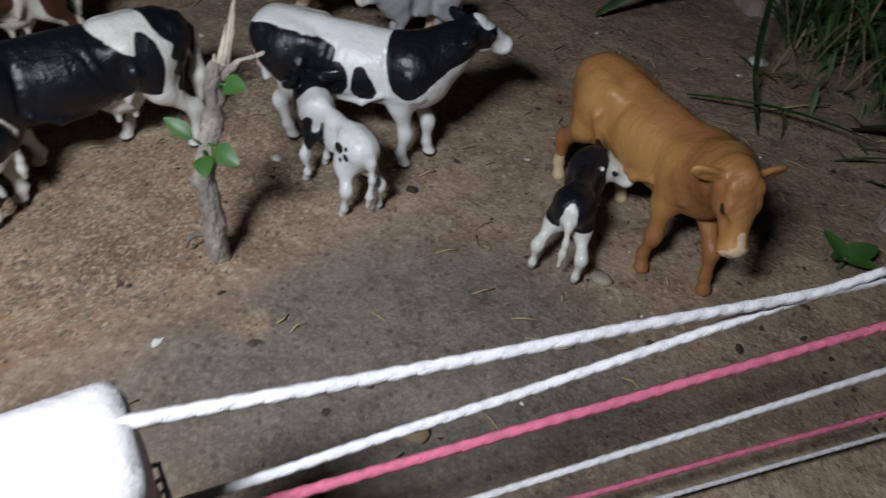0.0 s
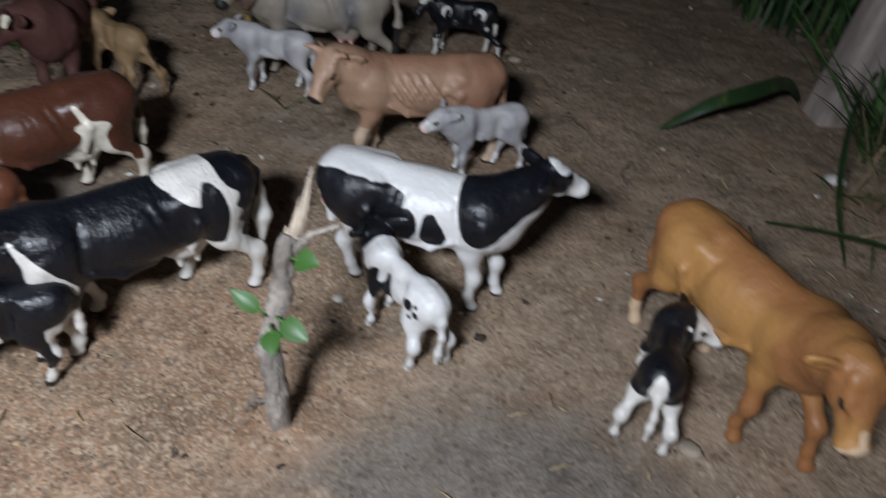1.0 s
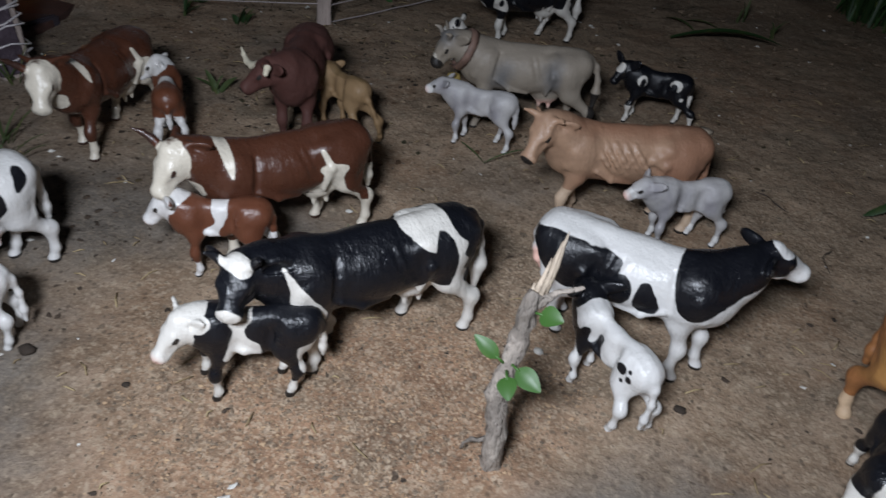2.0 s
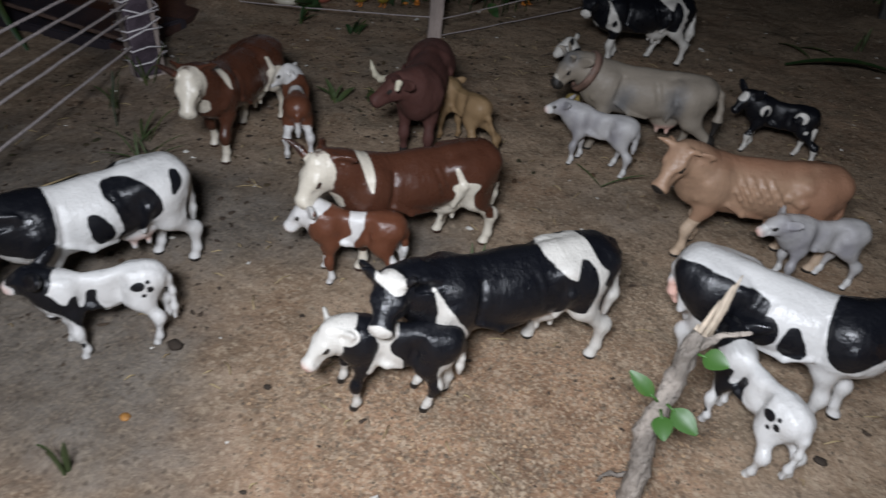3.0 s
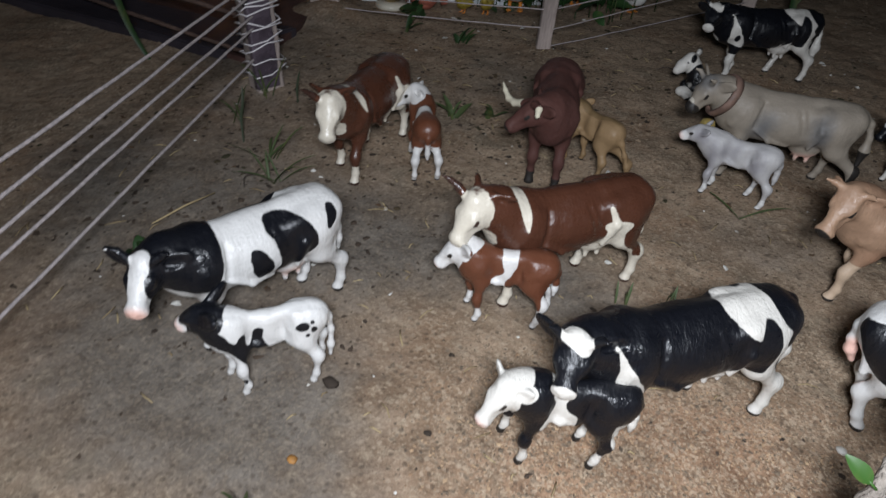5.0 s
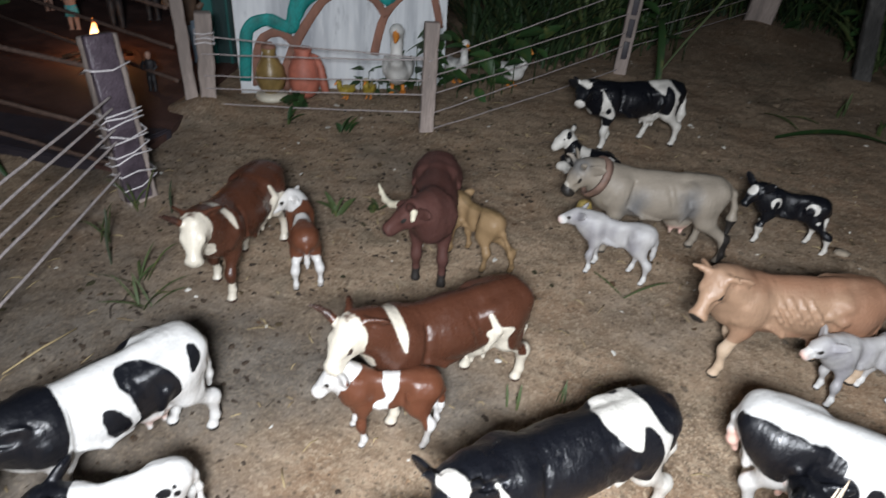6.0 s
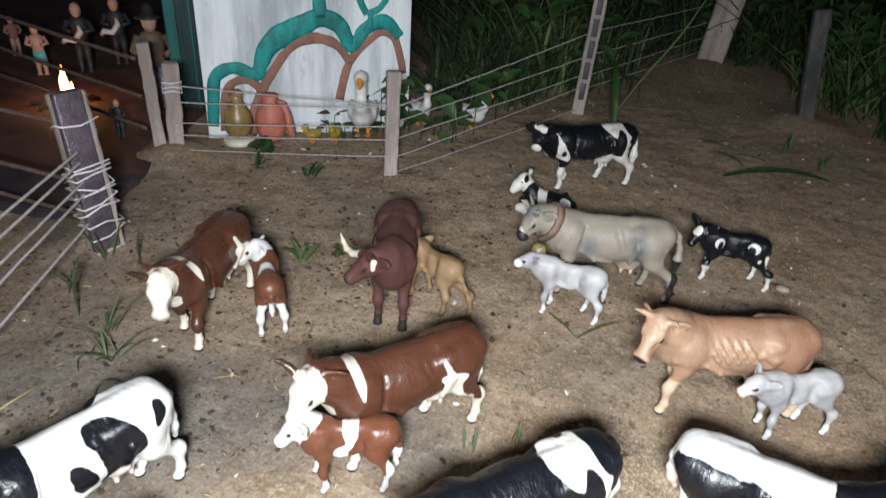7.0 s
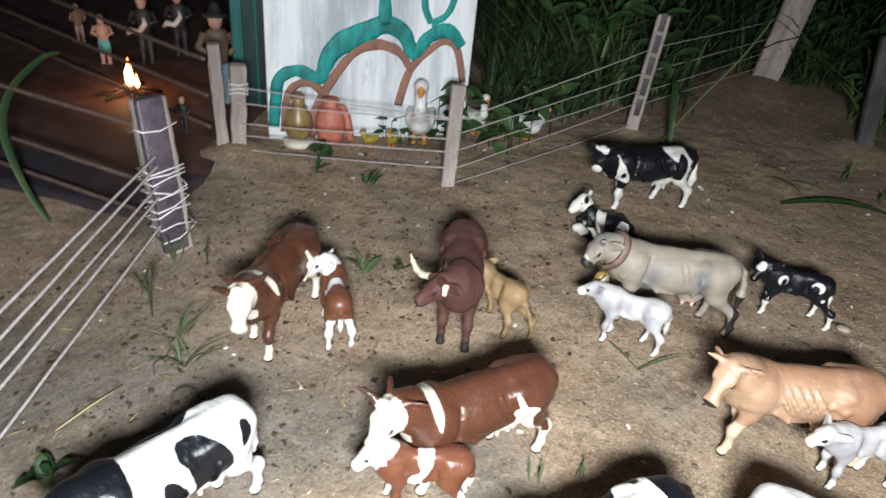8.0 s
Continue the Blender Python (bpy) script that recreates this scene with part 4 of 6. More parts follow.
def cow_ochre():
    s = dict(PROUD, long=92, top=66, belly=30, wide=16.2, poll=(101, -15, 67), nose=(115, -19.5, 46), head=8.3, muzzle=1.08, knobs=True, hoof=False, folds=((0.86, 4, 0.8), (0.40, -5, 0.6)), crease=0.03, feet=[(95, 6), (74, -12), (31, 10), (5, -10)], ear_back=0.25, ear_up=0.0, ear=7.8, ear_thick=0.22, udder=0.9)
    pale = [("+", "face", 1.0, 1.1, 6.2), ("+", "below", -10, 60, 12), ("+", "band", (0.70, 0, 5.5), (0.95, 0, 5), 1.7)]
    # browner coat zones; shading of rump, back and legs is painted in too
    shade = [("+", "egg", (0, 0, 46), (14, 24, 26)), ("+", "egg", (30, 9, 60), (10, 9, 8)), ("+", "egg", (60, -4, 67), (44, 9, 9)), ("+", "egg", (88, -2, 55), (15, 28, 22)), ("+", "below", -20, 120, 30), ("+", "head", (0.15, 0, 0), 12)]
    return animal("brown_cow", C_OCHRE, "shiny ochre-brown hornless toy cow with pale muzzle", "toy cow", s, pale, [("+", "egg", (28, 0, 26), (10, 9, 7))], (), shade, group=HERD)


SMALL = dict(top=41, belly=22.0, wide=6.8, long=50, leg=0.80, eye=0.17, crease=0.02, ear_thick=0.28, brush=2.4, lean=0.64, folds=())


def calf_spotted():
    s = dict(SMALL, long=48, top=39.5, belly=21.5, wide=5.2, lean=0.55, leg=0.80, poll=(51, -2, 41), nose=(60.5, -4, 36), head=5.2, feet=[(35, 8), (41, -6), (5, 8), (0, -7)], ear=8.5, ear_back=1.0, ear_up=0.2, male=True, hoof=False)
    s["tail"] = [(1, 0, 36), (-3.5, 0, 31), (-4.5, 0, 23), (-4, 0.5, 14), (-3.5, 1, 8)]
    black = [("+", "face", -0.2, 1.2, 9.5), ("+", "head", (-0.5, 11, 4), 11), ("+", "head", (-0.5, -11, 4), 11), ("+", "poly", 0, [(56, 46), (48, 43), (43, 37), (38, 31), (36, 34), (33.5, 34), (33.5, 28), (31.5, 27), (30, 34), (25, 35), (26.5, 29), (23, 20), (28, 19), (30, 16), (33, 11), (34.5, 18), (38, 23), (44, 28), (56, 34)]), ("-", "egg", (46, 0, 24), (9, 6, 6)),
             ("+", "egg", (9, 8, 34.5), (2.8, 6, 1.9)), ("+", "egg", (4, 7, 32), (1.6, 6, 1.9)), ("+", "egg", (7, 8, 29.5), (1.1, 6, 1.0)), ("+", "egg", (4.5, 8, 36), (0.9, 6, 0.9)),
             ("+", "egg", (17, 9, 24), (1.3, 5, 1.2)), ("+", "egg", (15, 9, 21.5), (1.2, 5, 1.0)), ("+", "egg", (36, 8, 8), (1.1, 6, 1.6)), ("+", "egg", (20, -9, 34), (7, 5, 5)), ("-", "face", 0.85, 1.2, 4.4)]
    return animal("spotted_calf", C_HOLSTEIN, "white toy calf with black head and small black spots", "toy calf", s, black, [("+", "face", 1.05, 1.2, 4)], group=CALVES)


def calf_chestnut(turned=False):
    s = dict(SMALL, long=46, top=41, poll=(48, 0, 42), nose=(59, 1, 29.5), head=5.5, feet=[(35, 7), (40, -7), (5, 8), (-1, -7)], ear=7.5, ear_back=0.5)
    if turned:
        s.update(poll=(47, 5, 43), nose=(49, 20, 33), feet=[(36, 7), (39, -7), (-2, 8), (-1, -8)], ear_up=-0.1, ear=5.2)
    brown = [("+", "below", 30, 60, 9), ("+", "below", -20, 4, 22), ("+", "poly", 0, [(27, 60), (26, 37), (24, 33), (27, 30), (31, 28), (30, 24), (28.5, 15), (20, 15), (24, 25), (23, 28), (20.5, 31.5), (18, 37), (17, 60)]),
             ("+", "face", -0.3, 1.2, 8.6), ("+", "head", (-0.1, 10, 3), 8), ("+", "head", (-0.1, -10, 3), 8), ("+", "egg", (24, 0, 20), (12, 7, 4)), ("+", "tail", 1, 24), ("+", "below", -20, 20, 13)]
    if turned:
        brown.append(("+", "egg", (-2, 0, 20), (4, 3, 10)))
    return animal("chestnut_calf", C_REDCALF, "chestnut-brown toy calf turning its white head aside" if turned else "chestnut-brown toy calf with white head, girdle and legs", "toy calf", s, brown, [("+", "face", 1.1, 1.2, 3.5)], group=CALVES)


def calf_black():
    s = dict(SMALL, hoof_high=4, long=48, top=43, poll=(52, 3, 40), nose=(62, 11, 28), head=5.6, feet=[(41, 7), (48, -9), (11, 7), (15, -7)], ear=5.2, ear_back=0.55, ear_up=0.1)
    white = [("+", "face", -0.3, 1.2, 8.4), ("+", "head", (-0.25, 10, 2), 5.0), ("+", "head", (-0.25, -10, 2), 5.0), ("+", "poly", 0, [(34, 60), (34, 42), (32, 38), (34, 31), (38, 22), (22, 22), (22, 31), (27, 33), (28, 38), (24, 42), (25, 50), (23, 60)]), ("+", "below", 30, 60, 12), ("+", "below", -20, 30, 10), ("+", "poly", 0, [(2, 30), (8, 30), (6, 12), (-20, 12), (-20, 34)])]
    return animal("black_calf", C_DARK, "black toy calf with white head, girdle and feet", "toy calf", s, white, [("+", "face", 1.05, 1.2, 3.6)], group=CALVES)


def calf_small_black():
    s = dict(SMALL, long=47, top=42, poll=(51, 3, 42), nose=(59, 11, 31), head=5.2, feet=[(42, 7), (38, -7), (-7, 8), (3, -8)], ear=7.5, ear_back=0.5, ear_up=0.5)
    white = [("+", "head", (0.18, 0, 5), 4.2), ("+", "egg", (36, 0, 36), (4.2, 20, 4.8)), ("-", "egg", (35.2, 0, 34.2), (2.2, 30, 4.0)), ("+", "egg", (10, 0, 36.5), (5, 20, 4.6)), ("-", "egg", (11, 0, 34.4), (3, 30, 3.8)), ("+", "egg", (4, 7, 27), (2, 5, 2)),
             ("+", "below", 28, 60, 15), ("+", "below", -30, 28, 14), ("+", "egg", (-3, 0, 24), (3.5, 9, 5)), ("+", "egg", (18, 0, 20), (5, 5, 3))]
    return animal("black_calf", C_DARK, "small black toy calf with white marks and white feet", "toy calf", s, white, (), group=CALVES)


def calf_grey():
    s = dict(SMALL, long=46.5, top=41, belly=22.5, wide=6.4, poll=(53, 2, 40.5), nose=(64.5, 3, 35), head=4.8, feet=[(38, 7), (35, -7), (0, 7), (10, -7)], ear=6.0, ear_back=0.9, ear_up=0.25)
    shade = [("+", "egg", (30, 10, 33), (6, 8, 8)), ("+", "egg", (12, 9, 30), (5, 8, 8)), ("+", "head", (-0.2, 9, 0), 5.5), ("+", "head", (-0.2, -9, 0), 5.5), ("+", "egg", (40, 9, 28), (4, 6, 9))]
    return animal("grey_calf", C_GREYCALF, "pale grey toy calf with darker flanks, head held up", "toy calf", s, [("+", "face", 0.75, 0.9, 4.4), ("+", "below", -10, 70, 8)], [("+", "face", 1.0, 1.2, 3.0)], [("+", "face", 1.22, 1.3, 2.6)], shade, group=CALVES)


def calf_fawn():
    s = dict(SMALL, long=46, top=43, belly=23.5, wide=5.8, lean=0.55, leg=0.80, poll=(46, -2, 37), nose=(55, -4, 25), head=4.8, feet=[(38, 7), (33, -7), (5, 7), (-8, -8)], ear=7, ear_back=0.6)
    s["tail"] = [(1, 0, 37), (-4, -1, 32), (-7, -3, 24), (-9, -5, 16), (-10, -6, 9)]
    return animal("fawn_calf", C_FAWN, "thin fawn-coloured toy calf", "toy calf", s, [("+", "egg", (24, 0, 44), (22, 4, 5))], (), (), group=CALVES)


def calf_nursing():
    s = dict(SMALL, long=43, top=37, belly=20, wide=6.2, leg=0.82, poll=(38, -5, 34), nose=(40, -20, 28), head=5.2, feet=[(38, 7), (41, -7), (-4, 9), (-4, -10)], ear=6.5, ear_back=0.3)
    s["tail"] = [(1, 0, 33), (-4, -1, 28), (-6, -2, 21), (-7, -2, 16), (-8, -2, 10)]
    white = [("+", "egg", (-6, 0, 22), (8, 4, 20)), ("+", "below", -30, 12, 24), ("+", "below", -30, 60, 12), ("+", "face", 0.0, 1.2, 6.8), ("+", "poly", 1, [(10, 30), (14, 24), (8, 18), (4, 22)])]
    return animal("nursing_calf", C_DARK, "black and white toy calf nursing under a brown cow", "toy calf", s, white, (), group=CALVES)


def calf_lying():
    k = Clay()
    k.egg((22, 0, 12), (24, 11, 11), 6)
    k.egg((38, 0, 13), (10, 9.5, 10), 5)
    k.chain([(40, 0, 18), (46, 1, 26), (49, 2, 31)], [8, 6.5, 6], 4)
    k.chain([(49, 2, 32), (54, 7, 27), (57, 10, 23)], [6.2, 5.2, 3.9], 2.5)
    for y in (-1, 1):
        k.egg((45.5, 2 + 9.5 * y, 37), (2.2, 6.2, 3.4), 1.6)
        k.chain([(40, 8 * y, 10), (50, 9 * y, 5), (42, 12 * y, 2.5), (36, 12 * y, 2)], [5, 3.4, 2.8, 2.8], 2.5)
        k.chain([(12, 9 * y, 12), (22, 13 * y, 6), (10, 15 * y, 3.5), (22, 16 * y, 2.5)], [8, 4.5, 3, 2.8], 3)
    k.chain([(0, 0, 15), (-4, 3, 8), (0, 9, 3)], [2, 1.6, 2], 2)
    me, V = k.mesh("lying_calf")
    head = (np.array((49.0, 2, 32)), np.array((0.6, 0.55, -0.58)), np.array((-0.67, 0.74, 0)), np.array((0.43, 0.39, 0.81)), 14.0)
    white = [("+", "face", -0.3, 1.2, 8.2), ("+", "head", (-0.3, 9, 4), 5), ("+", "head", (-0.3, -9, 4), 5), ("+", "poly", 0, [(36, 30), (27, 30), (23, 6), (31, 6)]), ("+", "egg", (9, 8, 14), (7, 11, 7)), ("+", "egg", (46, 10, 5), (9, 7, 6)), ("+", "egg", (42, 0, 12), (5, 12, 5))]
    for attr, ms in (("mark", white), ("pink", ()), ("dark", [("+", "head", (0.35, 4.6, 2.4), 1.3), ("+", "head", (0.35, -4.6, 2.4), 1.3)]), ("shade", ())):
        me.attributes.new(attr, "FLOAT", "POINT").data.foreach_set("value", (field(V, ms, head) * 0.001).astype(np.float32))
    me.materials.append(C_DARK)
    return tagged(new("lying_calf", me), "black and white toy calf lying beside its mother", "toy calf", CALVES)


black_cow = standing(cow_black(), -0.0412, 0.5122, -123)
copy_thing(black_cow, pose(-0.1454, 0.9598, 0, 0, 0, -134))
red_cow = standing(cow_red(), -0.131, 0.556, -120)
copy_thing(red_cow, pose(-0.3415, 0.586, 0, 0, 0, -72))
standing(cow_spotted(), -0.2465, 0.4325, -100)
standing(cow_standing(), -0.009, 0.532, 0)
grey_cow = standing(cow_grey(), -0.061, 0.7506, -156)
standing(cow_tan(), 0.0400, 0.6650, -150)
standing(bull_dark(), -0.2505, 0.669, -63)
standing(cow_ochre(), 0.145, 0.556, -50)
spotted_calf = standing(calf_spotted(), -0.2020, 0.3847, -123)
copy_thing(spotted_calf, pose(0.0595, 0.4805, 0, 0, 0, 143))
standing(calf_chestnut(), -0.1415, 0.486, -146)
standing(calf_chestnut(True), -0.2775, 0.5495, 136)
standing(calf_black(), -0.0715, 0.4335, -143)
standing(calf_small_black(), 0.0065, 0.809, -168)
grey_calf = standing(calf_grey(), -0.0920, 0.6885, 190)
copy_thing(grey_calf, pose(0.059, 0.655, 0, 0, 0, -142))
standing(calf_fawn(), -0.1834, 0.637, 163)
standing(calf_nursing(), 0.1468, 0.476, 82)
standing(calf_lying(), -0.161, 0.838, -170)

# ---- fences ----


FENCES = "little fences round the pen"


def fence(name, x, y, label):
    return empty(name, pose(x, y, 0), label, "fence", FENCES)


def post(parent, x, y, wide, deep, tall, lean=(0, 0, 0), material=None, label=""):
    """A squared, worn post with chipped edges, set in the soil."""
    bm = bmesh.new()
    block(bm, -wide / 2, wide / 2, -deep / 2, deep / 2, -0.012, tall, min(wide, deep) * 0.16)
    bmesh.ops.subdivide_edges(bm, edges=[e for e in bm.edges if abs(e.verts[0].co.z - e.verts[1].co.z) > tall * 0.5], cuts=14)
    for v in bm.verts:
        n = noise.noise_vector((v.co + Vector((x * 9, y * 9, 0))) * 70)
        v.co += Vector((n.x, n.y, n.z * 0.4)) * 0.0011
    ob = part("post", bm, material or M_POST, parent, label)
    ob.matrix_parent_inverse = parent.matrix_world.inverted()
    ob.matrix_basis = pose(x, y, 0, *lean)
    return ob


def wrap(parent, z0, z1, wide, deep, turns, material, r=0.00065, seed=1, wild=0.0016):
    """Cord wound round a post a few times."""
    rng = random.Random(seed)
    pts = []
    n = turns * 8
    for i in range(n + 1):
        a = 2 * math.pi * i / 8
        z = z0 + (z1 - z0) * i / n + rng.uniform(-wild, wild)
        c, s = math.cos(a), math.sin(a)
        m = max(abs(c), abs(s))
        pts.append((c / m * (wide / 2 + r * 0.9), s / m * (deep / 2 + r * 0.9), z))
    bm = bmesh.new()
    tube(bm, pts, r, 6)
    return part("binding", bm, material, parent, "pale cord binding")


def cord(parent, a, b, r, material, sag=0.001, seed=0):
    """A twisted cord stretched between two posts."""
    a, b = Vector(a), Vector(b)
    bm = bmesh.new()
    d = (b - a).normalized()
    u = d.cross(Vector((0, 0, 1))).normalized()
    v = u.cross(d)
    n = min(240, max(30, int((b - a).length / 0.0016)))
    ph = random.Random(seed).uniform(0, 6)
    for strand in (0, math.pi):
        pts = []
        for i in range(n + 1):
            s = i / n
            p = a + (b - a) * s - Vector((0, 0, sag * 4 * s * (1 - s)))
            w = noise.noise(p * 35 + Vector((ph, 0, 0))) * 0.0006
            ang = s * (b - a).length / (r * 8) * 2 * math.pi + strand
            pts.append(p + (u * math.cos(ang) + v * math.sin(ang)) * r * 0.14 + v * w)
        tube(bm, pts, [r * (0.90 + 0.10 * noise.noise(p * 900)) for p in pts], 6)
    ob = part("cord", bm, material, parent)
    ob.matrix_parent_inverse = parent.matrix_world.inverted()
    return ob


side_fence = fence("cord_fence", -0.465, 0.566, "side fence of thin pale cords on wrapped posts")
corner = post(side_fence, -0.465, 0.566, 0.025, 0.017, 0.126, (-8.8, 1.6, 82), None, "post half covered with grey plastic")
bm = bmesh.new()
block(bm, -0.0136, 0.0072, -0.0104, -0.0040, 0.002, 0.1268, 0.0014)
part("plastic_cover", bm, M_PLASTIC, corner, "grey-violet plastic cover")
for i, (z0, z1, turns) in enumerate(((0.010, 0.026, 2), (0.030, 0.050, 3), (0.046, 0.066, 2), (0.064, 0.071, 2), (0.100, 0.106, 1))):
    wrap(corner, z0, z1, 0.027, 0.021, turns, M_CORD_W, seed=i + 3, wild=0.0035)
post(side_fence, -0.225, 0.135, 0.024, 0.02, 0.11, (0, 0, 30))
for z0, z1 in ((0.028, 0.021), (0.0512, 0.046), (0.0605, 0.058), (0.0755, 0.070), (0.0842, 0.089)):
    cord(side_fence, (-0.467, 0.561, z0), (-0.222, 0.140, z1), 0.00105, M_CORD_G, 0.0, seed=z0)

back_fence = fence("cord_fence", -0.571, 0.735, "back fence of thin pale cords on weathered wooden posts")
post(back_fence, -0.581, 0.727, 0.012, 0.014, 0.118, (0, -1, 50))
gate_b = post(back_fence, -0.569, 0.737, 0.016, 0.015, 0.098, (0, 3, 50))
wrap(gate_b, 0.066, 0.080, 0.017, 0.016, 3, M_CORD_W, seed=9)
post(back_fence, -0.353, 0.819, 0.0135, 0.011, 0.108, (-6, 2, 40))
far_post = post(back_fence, -0.256, 1.138, 0.0165, 0.014, 0.150, (-6, 3, 20))
# dark strips on the face give the shade inside the slots; nothing is cut
for i in range(5):
    z = 0.022 + 0.027 * i
    bm = bmesh.new()
    block(bm, -0.0036, 0.0036, -0.0085, -0.0068, z, z + 0.022, 0.0006)
    part("slot", bm, M_EDGE, far_post, "dark raised strip painting the shade of a slot")
post(back_fence, -0.151, 1.532, 0.044, 0.038, 0.172, (-4, 6, 10), None, "thick weathered post")
for z0, z1 in ((0.073, 0.077), (0.055, 0.075), (0.033, 0.055), (0.020, 0.041), (0.004, 0.023)):
    cord(back_fence, (-0.566, 0.731, z0 + 0.004), (-0.356, 0.815, z1), 0.0007, M_CORD_G, seed=z0)
for z0, z1 in ((0.073, 0.108), (0.058, 0.078), (0.040, 0.055), (0.020, 0.038), (0.003, 0.009)):
    cord(back_fence, (-0.353, 0.819, z0), (-0.257, 1.133, z1), 0.0007, M_CORD_G, seed=z0 + 7)
for z0, z1 in ((0.110, 0.095), (0.079, 0.066), (0.052, 0.042), (0.035, 0.018)):
    cord(back_fence, (-0.255, 1.142, z0), (-0.165, 1.51, z1 + 0.012), 0.0007, M_CORD_G, seed=z0 + 9)

near_old = fence("old_fence_post", 0.274, 0.832, "weathered grey post standing at the edge of the weeds")
post(near_old, 0.274, 0.832, 0.034, 0.028, 0.20, (-4, 7, 20))
old_post = fence("old_fence_post", 0.018, 1.310, "dark mossy fence post standing in the weeds")
post(old_post, 0.018, 1.310, 0.020, 0.018, 0.150, (-3, -8, 15), M_MOSSY)

front_fence = fence("cord_fence", 0.062, 0.297, "front fence of thick white and pink cords")
near_post = post(front_fence, 0.0655, 0.2985, 0.024, 0.024, 0.103, (0, 0, 42), M_PALEPOST, "pale post")
wrap(near_post, 0.055, 0.075, 0.025, 0.025, 3, M_CORD_W, seed=21)
post(front_fence, 0.335, 0.458, 0.024, 0.02, 0.12, (0, 0, 30), M_PALEPOST)
A0, A1 = Vector((0.070, 0.306, 0)), Vector((0.328, 0.456, 0))
for z0, z1, reach, thick, m in ((0.101, 0.110, 1.0, 0.00135, M_CORD_W), (0.0697, 0.108, 0.53, 0.0012, M_CORD_W), (0.0613, 0.103, 1.0, 0.0013, M_CORD_P), (0.030, 0.079, 1.0, 0.00105, M_CORD_W), (0.021, 0.037, 1.0, 0.00095, M_CORD_P), (0.003, 0.018, 1.0, 0.00085, M_CORD_W)):
    cord(front_fence, A0 + Vector((0, 0, z0)), A0.lerp(A1, reach) + Vector((0, 0, z1)), thick, m, seed=z0)

yard_fence = fence("cord_fence", -0.80, 0.62, "yard fence of thick brown cords behind the corner post")
for z0, z1 in ((0.100, 0.100), (0.052, 0.052), (0.022, 0.02)):
    cord(yard_fence, (-0.470, 0.570, z0), (-1.30, 0.47, z1), 0.0020, M_CORD_B, seed=z0 + 11)
for z0, z1 in ((0.100, 0.120), (0.062, 0.075), (0.028, 0.035)):
    cord(yard_fence, (-0.592, 0.722, z0), (-1.60, 0.80, z1), 0.0022, M_CORD_B, seed=z0 + 13)

# ---- painted board with its ornaments ----
UB = Vector((0.158, 0.170, 0)).normalized()
board = empty("painted_board", Matrix.Translation((-0.574, 0.791, 0)) @ Matrix(((UB.x, -UB.y, 0, 0), (UB.y, UB.x, 0, 0), (0, 0, 1, 0), (0, 0, 0, 1))), "white-streaked board painted with teal and brown arches", "painted board")
bm = bmesh.new()
block(bm, -0.002, 0.232, 0.0, 0.022, -0.006, 0.235, 0.0015)
part("panel", bm, M_WHITEWASH, board, smooth=False)


def stroke(name, pts, widths, material, depth):
    """A broad brush stroke, a thin raised band on the board."""
    bm = bmesh.new()
    P = [Vector((x * 0.001, 0, z * 0.001)) for x, z in pts]
    fine = []
    for i in range(len(P) - 1):
        p0, p1, p2, p3 = P[max(i - 1, 0)], P[i], P[i + 1], P[min(i + 2, len(P) - 1)]
        for k in range(5):
            t = k / 5
            fine.append(0.5 * (2 * p1 + (p2 - p0) * t + (2 * p0 - 5 * p1 + 4 * p2 - p3) * t * t + (3 * p1 - p0 - 3 * p2 + p3) * t ** 3))
    fine.append(P[-1])
    rows = []
    for i, p in enumerate(fine):
        d = (fine[min(i + 1, len(fine) - 1)] - fine[max(i - 1, 0)]).normalized()
        n = Vector((-d.z, 0, d.x))
        s = i / (len(fine) - 1) * (len(widths) - 1)
        w = widths[int(s)] + (widths[min(int(s) + 1, len(widths) - 1)] - widths[int(s)]) * (s - int(s))
        w *= 0.001 * (1 + 0.16 * noise.noise(p * 120 + Vector((depth * 1e4, 0, 0))))
        rows.append([bm.verts.new(p + n * w * k + Vector((0, -depth * (1 - 0.5 * abs(k * 2) ** 4), 0))) for k in (-0.5, -0.3, 0, 0.3, 0.5)])
    for a, b in zip(rows, rows[1:]):
        for k in range(4):
            bm.faces.new((a[k], a[k + 1], b[k + 1], b[k]))
    bmesh.ops.recalc_face_normals(bm, faces=bm.faces[:])
    got = bmesh.ops.extrude_face_region(bm, geom=bm.faces[:])
    for v in got["geom"]:
        if isinstance(v, bmesh.types.BMVert):
            v.co.y = 0.001
    bmesh.ops.recalc_face_normals(bm, faces=bm.faces[:])
    return part(name, bm, material, board)


stroke("painted_crown", [(4, 14), (7, 44), (12, 70), (32, 79), (55, 70), (60, 80), (68, 98), (84, 112), (108, 123), (128, 131), (149, 122), (163, 98), (177, 117), (200, 126), (218, 108)], [12, 13, 14, 14, 13, 16, 22, 24, 22, 20, 18, 14, 15, 17, 13], M_TEAL, 0.0014)
stroke("painted_stem", [(128, 131), (126, 165), (124, 210), (126, 240)], [15, 13, 12, 12], M_TEAL, 0.0017)
stroke("painted_ring", [(180, 134), (172, 150), (172, 172), (184, 190), (200, 182), (204, 160), (196, 142), (180, 134)], [7, 8, 7, 8, 7, 8, 7, 7], M_TEAL, 0.0013)
stroke("painted_ring", [(184, 118), (184, 134)], [6, 6], M_TEAL, 0.0019)
stroke("painted_trunk", [(16, 8), (20, 50), (33, 64), (48, 64), (58, 54)], [10, 9, 9, 9, 8], M_BROWN, 0.0010)
